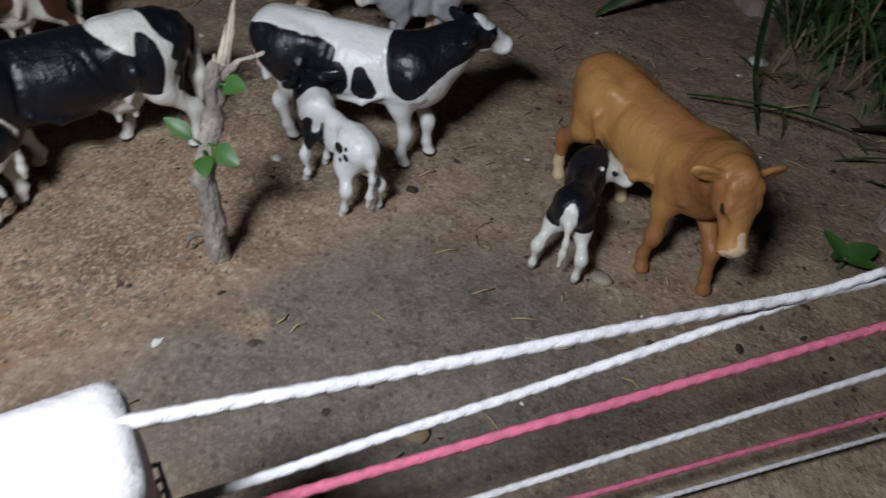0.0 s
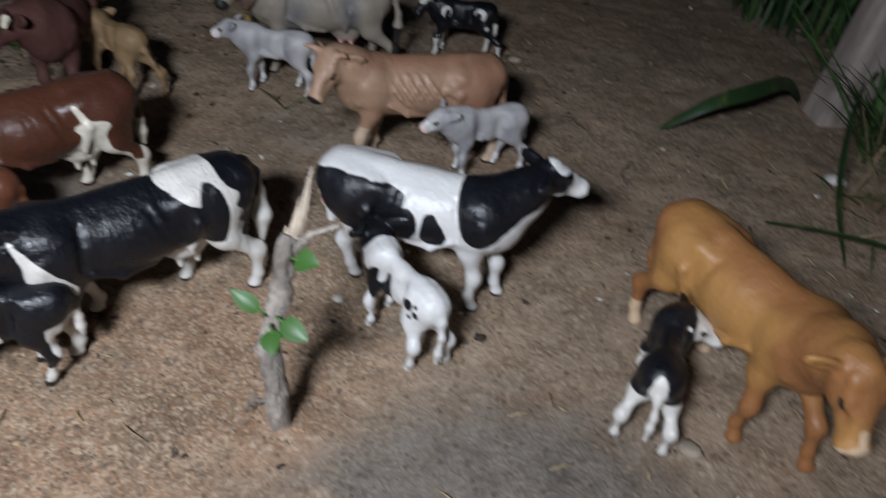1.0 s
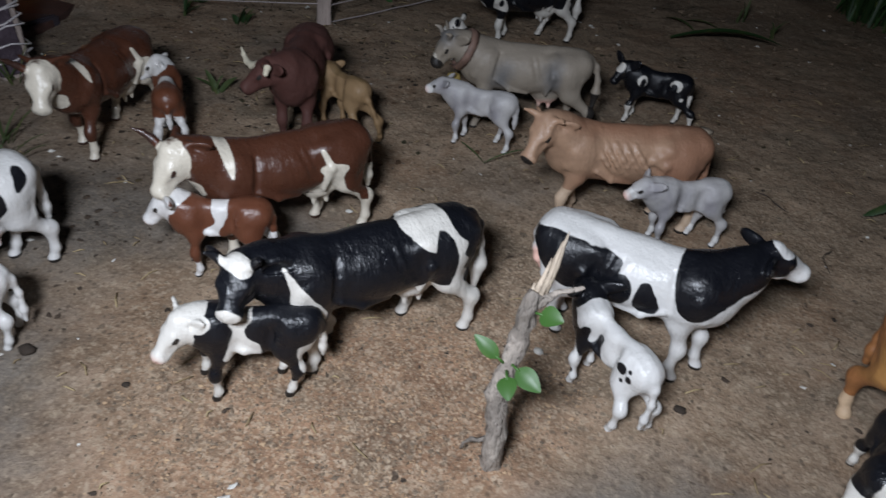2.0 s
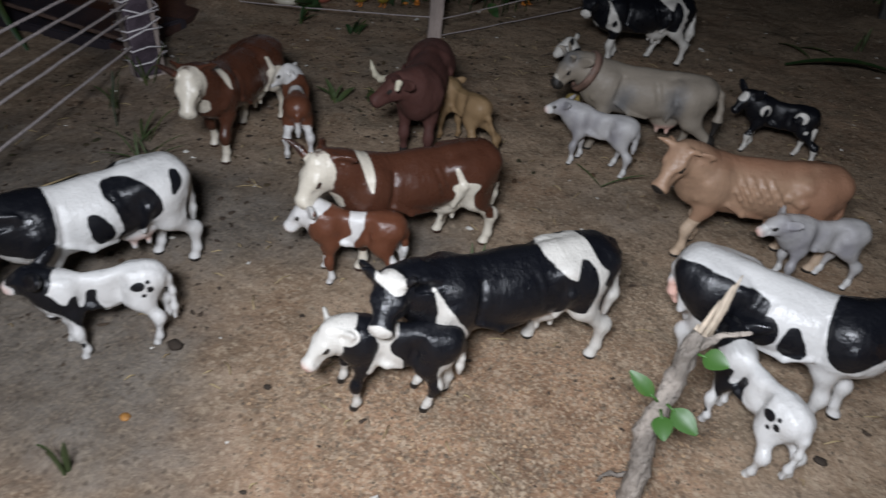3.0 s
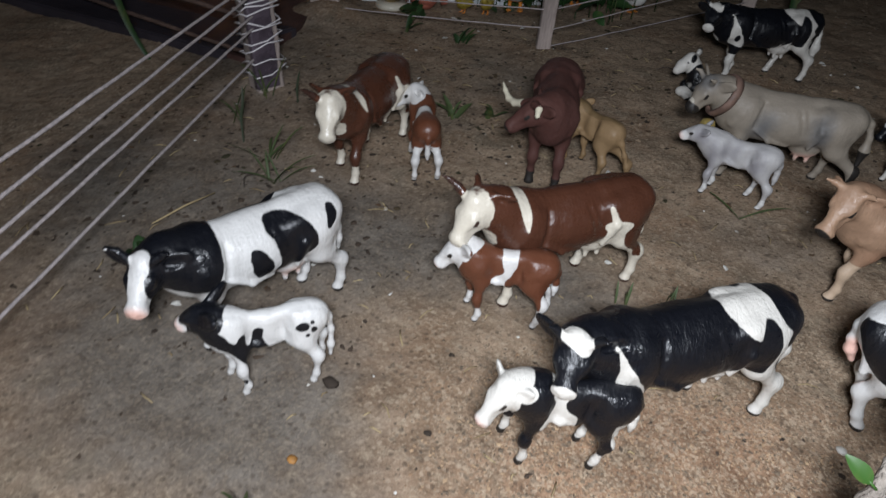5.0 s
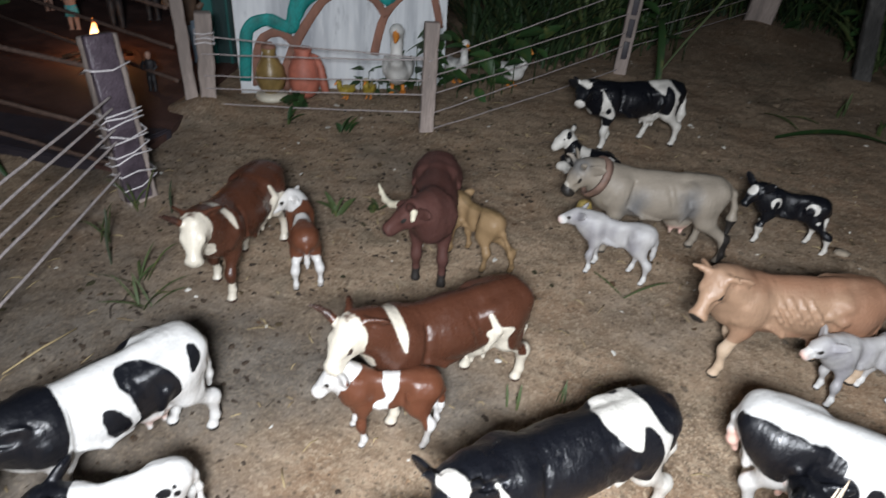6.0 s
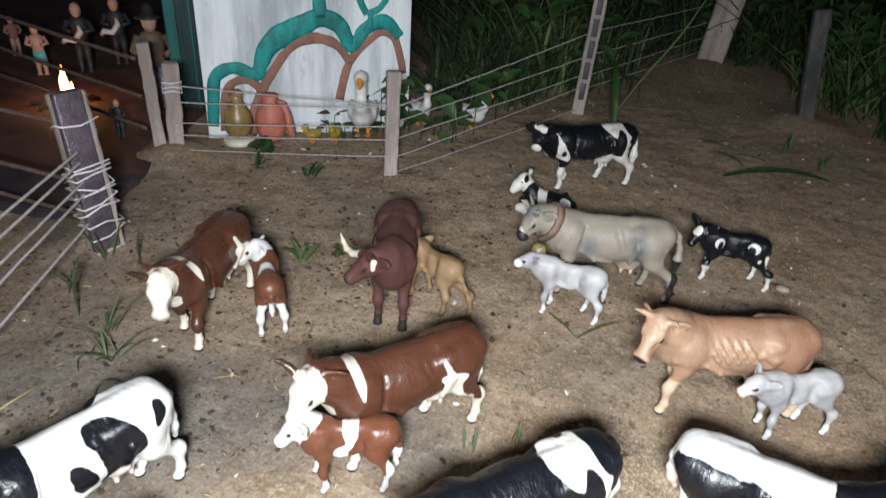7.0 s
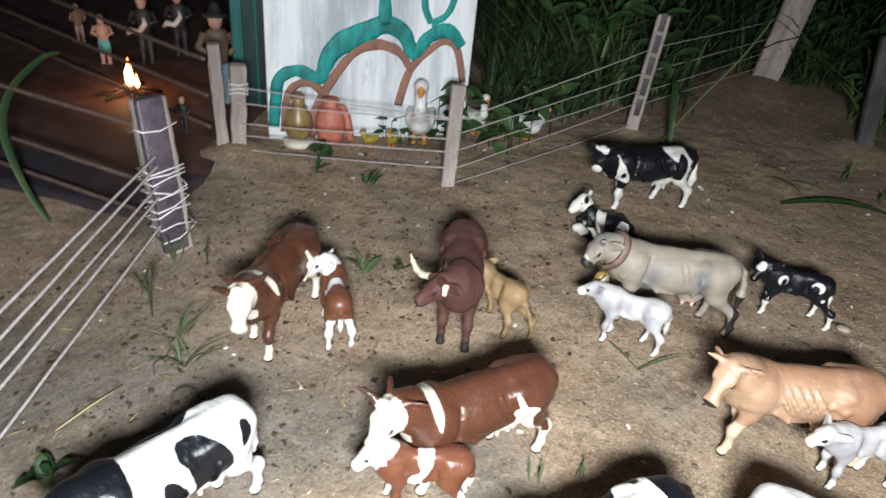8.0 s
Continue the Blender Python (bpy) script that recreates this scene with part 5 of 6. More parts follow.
stroke("painted_trunk", [(43, 2), (59, 50), (79, 82), (95, 100), (115, 109), (136, 106), (150, 96), (160, 80)], [16, 11, 10, 9, 13, 11, 9, 8], M_BROWN, 0.0012)
stroke("painted_trunk", [(147, 38), (159, 80), (182, 105), (199, 114), (214, 104), (224, 66)], [10, 9, 8, 8, 9, 8], M_BROWN, 0.0011)

# striped screen behind the board
M_STRIPE = plain("faded_teal_paint", (0.008, 0.10, 0.09), 0.5, 0.5, 30, 0.5, 0.001, (1, 1, 0.1))
bm = bmesh.new()
block(bm, -0.090, -0.004, 0.0, 0.012, -0.006, 0.26, 0.001)
screen = part("striped_screen", bm, M_DARKTEAL, None, smooth=False)
screen.matrix_world = Matrix.Translation((-0.60, 0.885, 0)) @ pose(0, 0, 0, 0, 0, 35)
tagged(screen, "dark teal screen with lighter vertical stripes behind the board", "screen")
for i, (x, w) in enumerate(((-0.082, 0.012), (-0.060, 0.003), (-0.040, 0.004), (-0.026, 0.002), (-0.014, 0.003))):
    bm = bmesh.new()
    block(bm, x - w / 2, x + w / 2, -0.003, 0.001, 0.0, 0.258, 0.0008)
    part("stripe", bm, M_STRIPE, screen, smooth=False)

M_GOLD = plain("ochre_glaze", (0.25, 0.17, 0.062), 0.35, 0.35, 60, 0.3, 0.0006)
M_TERRA = plain("salmon_terracotta", (0.46, 0.15, 0.10), 0.6, 0.25, 60, 0.4, 0.0006)
M_BONE = plain("off_white_ceramic", (0.58, 0.54, 0.44), 0.4, 0.2, 60, 0.3, 0.0005)
M_GOOSE = plain("white_goose_paint", (0.66, 0.65, 0.62), 0.5, 0.2, 80, 0.5, 0.0008)
M_BEAK = plain("orange_beak_paint", (0.66, 0.24, 0.04), 0.45, 0.2, 80, 0.3, 0.0004)
M_YELLOW = plain("yellow_duckling_paint", (0.36, 0.27, 0.04), 0.5, 0.25, 80, 0.4, 0.0005)
M_SKIN = plain("clay_skin", (0.40, 0.24, 0.18), 0.6, 0.25, 80, 0.3, 0.0005)
M_CYAN = plain("turquoise_cloth_paint", (0.10, 0.42, 0.46), 0.6, 0.25, 90, 0.3, 0.0005)
M_INK = plain("black_cloth_paint", (0.020, 0.018, 0.020), 0.6, 0.3, 90, 0.3, 0.0005)
M_LINEN = plain("white_cloth_paint", (0.55, 0.52, 0.50), 0.6, 0.2, 90, 0.3, 0.0005)
M_PALEBLUE = plain("pale_blue_cloth_paint", (0.22, 0.29, 0.36), 0.6, 0.3, 90, 0.3, 0.0005)
M_UMBER = plain("umber_cloth_paint", (0.12, 0.075, 0.05), 0.6, 0.3, 90, 0.3, 0.0005)
M_BRASS = plain("brass", (0.78, 0.60, 0.20), 0.42, 0.2, 90, 0.3, 0.0003, metal=0.75)
M_COLLAR = plain("red_brown_leather", (0.17, 0.105, 0.08), 0.6, 0.35, 120, 0.5, 0.0005)
M_PALEROOF = plain("pale_chalk", (0.62, 0.60, 0.55), 0.7, 0.25, 120, 0.5, 0.0006)
M_ORANGE = plain("orange_fruit_skin", (0.36, 0.17, 0.04), 0.6, 0.4, 120, 0.3, 0.0004)
M_PEBBLE = plain("pebble", (0.30, 0.25, 0.19), 0.85, 0.4, 120, 0.6, 0.0008)


def on_board(u, out):
    """A place on the soil u metres along the board and out metres before it."""
    n = Vector((UB.y, -UB.x, 0))
    p = Vector((-0.574, 0.791, 0)) + UB * u + n * out
    return p.x, p.y


# collar and bell of the grey cow
def collar_of(cow, at, way, width, reach):
    """A leather band that lies close round the neck, with a bell at its lowest point."""
    V = np.array([v.co[:] for v in cow.data.vertices])
    c, d = np.array(at), np.array(way) / np.linalg.norm(way)
    side = np.cross((0, 0, 1), d)
    side /= np.linalg.norm(side)
    up = np.cross(d, side)
    W = V - c
    near_it = (np.abs(W @ d) < width * 0.6) & (np.linalg.norm(W, axis=1) < reach)
    ang, far = np.arctan2((W @ up)[near_it], (W @ side)[near_it]), np.linalg.norm(W - np.outer(W @ d, d), axis=1)[near_it]
    n = 32
    r = np.array([max([f for a, f in zip(ang, far) if abs((a - 2 * math.pi * i / n + math.pi) % (2 * math.pi) - math.pi) < 0.22], default=0.010) for i in range(n)])
    r = (np.roll(r, 1) + r * 2 + np.roll(r, -1)) / 4
    bm = bmesh.new()
    rings = []
    for i in range(n):
        a = 2 * math.pi * i / n
        out = side * math.cos(a) + up * math.sin(a)
        rings.append([bm.verts.new(c + out * (r[i] + h) + d * w * width) for h, w in ((-0.001, -0.5), (0.0010, -0.5), (0.0016, 0), (0.0010, 0.5), (-0.001, 0.5))])
    for i in range(n):
        p, q = rings[i], rings[(i + 1) % n]
        for k in range(5):
            bm.faces.new((p[k], q[k], q[(k + 1) % 5], p[(k + 1) % 5]))
    bmesh.ops.recalc_face_normals(bm, faces=bm.faces[:])
    part("collar", bm, M_COLLAR, cow, "red-brown leather collar")
    low = c - up * (r[24] + 0.0012)
    bm = bmesh.new()
    lathe(bm, [(0.0064, 0.0), (0.0070, 0.0009), (0.0060, 0.0034), (0.0054, 0.0075), (0.0044, 0.0105), (0.0012, 0.0118)], (low[0] + 0.000, low[1] + 0.0090, low[2] - 0.0115), 18)
    bell = part("bell", bm, M_BRASS, cow, "small brass bell")
    bm = bmesh.new()
    tube(bm, [(low[0] + 0.000, low[1] + 0.0090, low[2] - 0.0130), (low[0] + 0.000, low[1] + 0.0090, low[2] - 0.0070)], [0.0013, 0.0007], 8)
    part("clapper", bm, M_BRASS, bell)


collar_of(grey_cow, (0.0930, 0.003, 0.0535), (0.90, 0.16, 0.42), 0.0056, 0.021)


def pitcher(x, y):
    e = empty("pitcher", pose(x, y, height_at(x, y)), "pear-shaped ochre pitcher on a pale base", "pitcher")
    bm = bmesh.new()
    lathe(bm, [(0.016, 0.0), (0.018, 0.002), (0.017, 0.006), (0.011, 0.008)], seg=24)
    part("base", bm, M_BONE, e, "pale round base")
    bm = bmesh.new()
    lathe(bm, [(0.008, 0.007), (0.014, 0.014), (0.0165, 0.024), (0.014, 0.035), (0.009, 0.044), (0.0065, 0.050), (0.008, 0.055), (0.007, 0.0555)], seg=24)
    part("body", bm, M_GOLD, e)
    bm = bmesh.new()
    lathe(bm, [(0.007, 0.054), (0.0075, 0.057), (0.004, 0.061), (0.001, 0.062)], seg=18)
    part("stopper", bm, M_BROWN, e, "dark brown stopper")


def jar(x, y):
    e = empty("jar", pose(x, y, height_at(x, y)), "salmon-red clay jar beside the painted board", "jar")
    bm = bmesh.new()
    lathe(bm, [(0.010, 0.0), (0.015, 0.006), (0.0175, 0.018), (0.017, 0.030), (0.012, 0.042), (0.0085, 0.048), (0.010, 0.052), (0.009, 0.053)], seg=24)
    part("body", bm, M_TERRA, e)
    bm = bmesh.new()
    tube(bm, [(0.010, 0, 0.047), (0.018, 0, 0.046), (0.024, 0, 0.036), (0.026, 0, 0.022), (0.030, 0, 0.010)], [0.003, 0.0035, 0.004, 0.005, 0.004], 8)
    part("handle", bm, M_TERRA, e)


def bird(name, x, y, turn, size, body, label, tall=1.0):
    """A small goose or duckling: plump body, curved neck, head and beak."""
    k = Clay()
    k.egg((0, 0, 15), (16, 9, 9), 4)
    k.chain([(-12, 0, 17), (-20, 0, 21)], [5, 1.5], 4)
    k.chain([(11, 0, 18), (17, 0, 26), (16, 0, 26 + 10 * tall), (17, 0, 28 + 15 * tall)], [6, 4, 3.2, 4.2], 3)
    k.egg((18, 0, 29 + 15 * tall), (5, 4.2, 4.6), 2)
    for w in (-1, 1):
        k.egg((-3, w * 8, 17), (12, 2.5, 6), 2)
        k.cone((1, w * 3.5, 8), (1, w * 3.5, 1), 1.5, 1.3, 1.5)
        k.egg((4, w * 3.8, 0.8), (4, 2.6, 1.0), 1)
    k.chain([(22, 0, 28 + 15 * tall), (28, 0, 25.5 + 15 * tall)], [2.6, 1.3], 1)
    me, V = k.mesh(name, 0.0012)
    beak = (V[:, 0] > 22.5) | (V[:, 2] < 8.5)
    me.materials.append(body)
    me.materials.append(M_BEAK)
    idx = [1 if all(beak[i] for i in p.vertices) else 0 for p in me.polygons]
    me.polygons.foreach_set("material_index", idx)
    ob = new(name, me)
    ob.matrix_world = pose(x, y, height_at(x, y), 0, 0, turn) @ Matrix.Scale(size, 4)
    return tagged(ob, label, "bird figurine", "bird figurines by the board")


pitcher(*on_board(0.030, 0.018))
jar(*on_board(0.066, 0.016))
bird("goose_figurine", *on_board(0.172, 0.014), -60, 1.75, M_GOOSE, "white goose figurine with orange beak")
bird("goose_figurine", *on_board(0.250, -0.01), -35, 1.15, M_GOOSE, "off-white goose figurine half hidden by leaves")
bird("goose_figurine", -0.352, 1.010, -20, 1.15, M_GOOSE, "pale goose figurine with orange beak among the weeds")
bird("duckling_figurine", *on_board(0.110, 0.030), -100, 0.62, M_YELLOW, "small yellow duckling figurine", 0.4)
bird("duckling_figurine", *on_board(0.136, 0.026), -70, 0.68, M_YELLOW, "small yellow duckling figurine", 0.4)


def doll(x, y, turn, tall, top, legs, label, hat=None, pose_arm=0.0, z=0.005, shorts=None):
    """A plain little standing clay figure in one mesh."""
    bm = bmesh.new()
    s = tall / 0.09
    mats = [M_SKIN, top, legs, hat or M_INK, shorts or M_INK]
    if shorts:
        tube(bm, [(0, 0, 0.024 * s), (0, 0, 0.032 * s), (0, 0, 0.044 * s)], [0.0125 * s, 0.0115 * s, 0.0098 * s], 12, squash=0.7, mat=4)
    tube(bm, [(0, 0, 0.036 * s), (0, 0, 0.046 * s), (0, 0, 0.062 * s), (0, 0, 0.071 * s), (0, 0, 0.074 * s)], [0.0085 * s, 0.0095 * s, 0.0115 * s, 0.010 * s, 0.004 * s], 12, squash=0.65, mat=1)
    tube(bm, [(0, 0, 0.072 * s), (0, 0, 0.077 * s), (0, 0, 0.083 * s), (0, 0, 0.089 * s), (0, 0, 0.091 * s)], [0.0035 * s, 0.006 * s, 0.0072 * s, 0.005 * s, 0.001 * s], 12, mat=0)
    for w in (-1, 1):
        tube(bm, [(w * 0.0045 * s, 0, 0.040 * s), (w * 0.0052 * s, 0, 0.020 * s), (w * 0.0055 * s, 0, 0.004 * s), (w * 0.0055 * s, -0.004 * s, 0.0)], [0.006 * s, 0.0048 * s, 0.0038 * s, 0.0042 * s], 10, mat=2)
        tube(bm, [(w * 0.011 * s, 0, 0.069 * s), (w * 0.017 * s, -0.002 * s, 0.056 * s), (w * (0.012 - 0.004 * pose_arm) * s, -0.010 * s, (0.048 + 0.008 * pose_arm) * s)], [0.0042 * s, 0.0036 * s, 0.003 * s], 8, mat=0 if top is M_SKIN else 1)
    if hat:
        lathe(bm, [(0.012 * s, 0.085 * s), (0.012 * s, 0.0865 * s), (0.0065 * s, 0.088 * s), (0.0045 * s, 0.096 * s), (0.001 * s, 0.098 * s)], seg=14)
        bm.faces.ensure_lookup_table()
        for f in bm.faces[-(14 * 4 + 2):]:
            f.material_index = 3
    ob = part("clay_doll", bm, mats, None)
    ob.matrix_world = pose(x, y, z, 0, 0, turn)
    return tagged(ob, label, "doll", "clay dolls in the yard")


doll(-0.908, 0.822, 50, 0.066, M_SKIN, M_SKIN, "clay doll in turquoise shorts standing in the yard", pose_arm=1, shorts=M_CYAN)
doll(-0.874, 0.863, 40, 0.092, M_INK, M_INK, "clay doll in a black suit with white sleeves", None, 1)
doll(-0.873, 0.921, 45, 0.092, M_INK, M_INK, "clay doll in a black suit standing in the yard", None, 1)
doll(-0.688, 0.824, 50, 0.112, M_UMBER, M_PALEBLUE, "clay doll in brown shirt and pale blue trousers by the gate", M_INK, 0.5)
doll(-0.642, 0.728, 30, 0.042, M_INK, M_INK, "small dark clay doll near the gate", None, 0.5)
doll(-1.02, 0.86, 70, 0.055, M_BROWN, M_SKIN, "small brown clay doll far back in the yard", None, 0.5)
for (x, y), z in (((-0.866, 0.845), 0.050), ((-0.868, 0.905), 0.050)):
    bm = bmesh.new()
    tube(bm, [(-0.012, 0, 0.0), (-0.006, -0.004, 0.006), (0.004, -0.004, 0.004), (0.012, 0, 0.014), (0.010, 0.002, 0.022)], [0.003, 0.0045, 0.004, 0.004, 0.002], 8)
    ob = part("white_bundle", bm, M_LINEN, None)
    ob.matrix_world = pose(x, y, z, 0, 0, 40)
    tagged(ob, "white bundle held before a dark clay doll", "bundle")

# camp fire
fire = empty("camp_fire", pose(-0.785, 0.768, 0.005), "small burning camp fire of crossed sticks", "camp fire")
rng = random.Random(5)
for i in range(9):
    a = i * 0.7 + rng.uniform(-0.2, 0.2)
    r = rng.uniform(0.020, 0.042)
    bm = bmesh.new()
    tube(bm, [(math.cos(a) * r, math.sin(a) * r, 0.002), (math.cos(a) * r * 0.3, math.sin(a) * r * 0.3, 0.008), (-math.cos(a) * 0.006, -math.sin(a) * 0.006, 0.014 + rng.uniform(0, 0.006))], [0.0024, 0.0022, 0.0012], 6)
    part("stick", bm, M_CHAR, fire)
for i, (dx, dy, hgt, r) in enumerate(((0, 0, 0.036, 0.0062), (0.007, 0.004, 0.017, 0.0035), (-0.006, 0.003, 0.014, 0.003))):
    bm = bmesh.new()
    tube(bm, [(dx, dy, 0.010), (dx + 0.001, dy, 0.010 + hgt * 0.2), (dx - 0.001, dy, 0.010 + hgt * 0.5), (dx + 0.0015, dy, 0.010 + hgt * 0.8), (dx + 0.001, dy, 0.010 + hgt)], [r * 0.5, r, r * 0.8, r * 0.35, 0.0003], 10)
    ob = part("flame", bm, M_FLAME, fire, "bright yellow flame")
    tips = [max(0, min(1, (v.co.z - 0.010) / hgt)) for v in ob.data.vertices]
    ob.data.attributes.new("tip", "FLOAT", "POINT").data.foreach_set("value", tips)

# ---- dry branch with fresh shoots ----
branch = empty("dry_branch", pose(0.014, 0.434, 0), "grey dry branch stuck in the soil with green shoots", "branch")


def limb(pts, radii, seed, seg=10):
    P, R = [], []
    for i in range(len(pts) - 1):
        for k in range(8):
            t = k / 8
            P.append(Vector(pts[i]).lerp(Vector(pts[i + 1]), t))
            R.append(radii[i] + (radii[i + 1] - radii[i]) * t)
    P.append(Vector(pts[-1]))
    R.append(radii[-1])
    bm = bmesh.new()
    for p in P:
        p += noise.noise_vector(p * 60 + Vector((seed, 0, 0))) * 0.0022
    tube(bm, P, R, seg)
    for v in bm.verts:
        v.co += noise.noise_vector(v.co * 260 + Vector((seed, 3, 1))) * 0.0014
    return bm


part("stem", limb([(0.001, -0.001, -0.01), (-0.001, -0.001, 0.018), (-0.003, 0.001, 0.041), (-0.001, 0.011, 0.064), (0.001, 0.015, 0.081)], [0.0048, 0.0042, 0.0040, 0.0034, 0.0032], 1, 14), M_BARK, branch)
for foot, tip, r in (((0.0022, 0.0148, 0.075), (0.0050, 0.0235, 0.1035), 0.0015), ((0.0004, 0.0158, 0.075), (0.0036, 0.0235, 0.0985), 0.0016), ((0.0014, 0.0138, 0.075), (0.0042, 0.0222, 0.1000), 0.0013), ((-0.0012, 0.0148, 0.075), (0.0018, 0.0210, 0.0925), 0.0014), ((-0.0022, 0.0140, 0.075), (-0.0014, 0.0165, 0.0830), 0.0012)):
    half = Vector(foot).lerp(Vector(tip), 0.55) + Vector((0.0003, 0.0004, 0))
    bm = bmesh.new()
    tube(bm, [foot, half, tip], [r, r * 0.75, 0.0002], 6, squash=0.6)
    part("splinter", bm, M_SPLIT, branch, "pale splintered end")
part("side_twig", limb([(0.001, 0.014, 0.076), (0.008, 0.018, 0.082), (0.014, 0.022, 0.085)], [0.0019, 0.0013, 0.0006], 4), M_BARK, branch)
part("side_twig", limb([(-0.002, 0.000, 0.014), (-0.009, -0.002, 0.012), (-0.013, -0.003, 0.006)], [0.0012, 0.0009, 0.0005], 5), M_BARK, branch)
for root, way, ln, wd in (((0.002, 0.011, 0.075), (0.8, -0.25, 0.30), 0.0085, 0.0090), ((-0.003, 0.002, 0.055), (-0.80, -0.1, 0.62), 0.0112, 0.0070), ((0.0, 0.003, 0.055), (0.80, -0.35, -0.05), 0.0108, 0.0090), ((-0.001, 0.001, 0.053), (0.4, -0.8, -0.1), 0.0085, 0.0085)):
    bm = bmesh.new()
    tube(bm, [root, tuple(Vector(root) + Vector(way).normalized() * 0.004)], [0.0006, 0.0005], 5)
    round_leaf(bm, Vector(root) + Vector(way).normalized() * 0.003, way, ln, wd, (0, -0.6, 0.8))
    part("leaf", bm, M_GREEN, branch)

# ---- weeds and grass ----


def tuft(x, y, n, tall, spread, width, seed, label, name="grass_tuft", material=None):
    """Leaves that rise from one root and bend over."""
    rng = random.Random(seed)
    e = empty(name, Matrix.Translation((x, y, height_at(x, y))), label, "grass", "grass tufts")
    for _ in range(n):
        a = rng.uniform(0, 2 * math.pi)
        h = tall * rng.uniform(0.4, 1.1)
        r = spread * rng.uniform(0.3, 1.1)
        bm = bmesh.new()
        blade(bm, (rng.uniform(-0.004, 0.004), rng.uniform(-0.004, 0.004), -0.002), (math.cos(a) * r, math.sin(a) * r, h), width * rng.uniform(0.6, 1.2), sag=h * rng.uniform(0.05, 0.3))
        part("leaf", bm, material or M_GRASS, e)
    return e


def lone_blade(pts_root, tip, width, sag, label, material=None):
    bm = bmesh.new()
    root, tip = Vector(pts_root), Vector(tip)
    blade(bm, (0, 0, 0), tip - root, width, sag, 9)
    ob = part("fallen_grass", bm, material or M_GRASS, None)
    ob.matrix_world = Matrix.Translation(root)
    return tagged(ob, label, "grass")



def arching_blade(points, width, label, material=None):
    """A long blade that follows a curved line, widest in its middle."""
    P = [Vector(p) - Vector(points[0]) for p in points]
    fine = []
    for i in range(len(P) - 1):
        a, b, c, d = P[max(i - 1, 0)], P[i], P[i + 1], P[min(i + 2, len(P) - 1)]
        for k in range(5):
            t = k / 5
            fine.append(0.5 * (2 * b + (c - a) * t + (2 * a - 5 * b + 4 * c - d) * t * t + (3 * b - a - 3 * c + d) * t ** 3))
    fine.append(P[-1])
    bm = bmesh.new()
    rows = []
    for i, p in enumerate(fine):
        s = i / (len(fine) - 1)
        d = (fine[min(i + 1, len(fine) - 1)] - fine[max(i - 1, 0)]).normalized()
        side = d.cross(Vector((0.5, -0.75, 0.45))).normalized()
        w = width * (0.25 + 0.75 * math.sin(math.pi * min(1, s * 0.97 + 0.03)) ** 0.8) * (1 if s < 0.97 else 0.3)
        rows.append((bm.verts.new(p - side * w / 2), bm.verts.new(p + d.cross(side) * w * 0.18), bm.verts.new(p + side * w / 2)))
    for a, b in zip(rows, rows[1:]):
        bm.faces.new((a[0], a[1], b[1], b[0]))
        bm.faces.new((a[1], a[2], b[2], b[1]))
    ob = part("arching_blade", bm, material or M_GRASS, None)
    ob.matrix_world = Matrix.Translation(points[0])
    return tagged(ob, label, "grass")


M_WEEDY = leafy("dark_weed_blade", (0.030, 0.042, 0.018), 0.6)
M_TWIG = plain("dark_twig_bark", (0.055, 0.040, 0.030), 0.85, 0.4, 150, 0.6, 0.0005)
tuft(-0.348, 0.476, 8, 0.020, 0.034, 0.0024, 1, "small green grass tuft behind the spotted cow", material=M_WEED)
tuft(-0.372, 0.492, 6, 0.022, 0.030, 0.0022, 2, "thin grass tuft growing in the soil", material=M_WEED)
tuft(-0.432, 0.512, 4, 0.036, 0.016, 0.0028, 3, "dark upright grass tuft near the side fence", material=M_WEED)
tuft(-0.452, 0.556, 5, 0.030, 0.02, 0.003, 4, "dark grass tuft near the corner post", material=M_WEED)
tuft(-0.325, 0.640, 5, 0.014, 0.018, 0.006, 5, "low weed with small dark leaves", "low_weed", M_WEED)
tuft(-0.300, 0.660, 5, 0.012, 0.016, 0.006, 6, "low weed with small dark leaves", "low_weed", M_WEED)
tuft(-0.420, 0.775, 5, 0.018, 0.018, 0.008, 7, "low weed before the back fence", "low_weed", M_GRASS)
tuft(-0.480, 0.760, 4, 0.016, 0.016, 0.007, 8, "low weed before the back fence", "low_weed", M_GRASS)
tuft(-0.330, 0.372, 6, 0.020, 0.022, 0.009, 9, "broad-leaved weed at the side fence", "low_weed", M_GRASS)
tuft(-0.165, 0.308, 3, 0.028, 0.008, 0.0026, 10, "small upright green sprout", material=M_WEED)
tuft(-0.115, 0.528, 3, 0.014, 0.008, 0.0018, 12, "thin dry sprout in the soil", material=M_WEED)
tuft(-0.095, 0.545, 3, 0.012, 0.007, 0.0016, 13, "thin dry sprout in the soil", material=M_WEED)
lone_blade((-0.123, 0.674, 0.003), (-0.095, 0.655, 0.003), 0.0020, 0.001, "fallen grass blade by the grey calf", M_WEED)
lone_blade((-0.095, 0.655, 0.003), (-0.070, 0.686, 0.008), 0.0020, 0.003, "fallen grass blade by the grey calf", M_WEED)
lone_blade((-0.050, 1.030, 0.002), (0.062, 1.055, 0.012), 0.014, 0.010, "long broad fallen grass blade")
lone_blade((-0.072, 1.105, 0.002), (-0.030, 1.065, 0.004), 0.006, 0.004, "dark fallen twig-like blade", M_WEED)
lone_blade((-0.05, 1.11, 0.002), (-0.012, 1.10, 0.004), 0.005, 0.003, "dark fallen twig-like blade", M_WEED)
lone_blade((0.208, 0.648, 0.006), (0.318, 0.625, 0.012), 0.0042, 0.006, "long green blade lying on the soil")
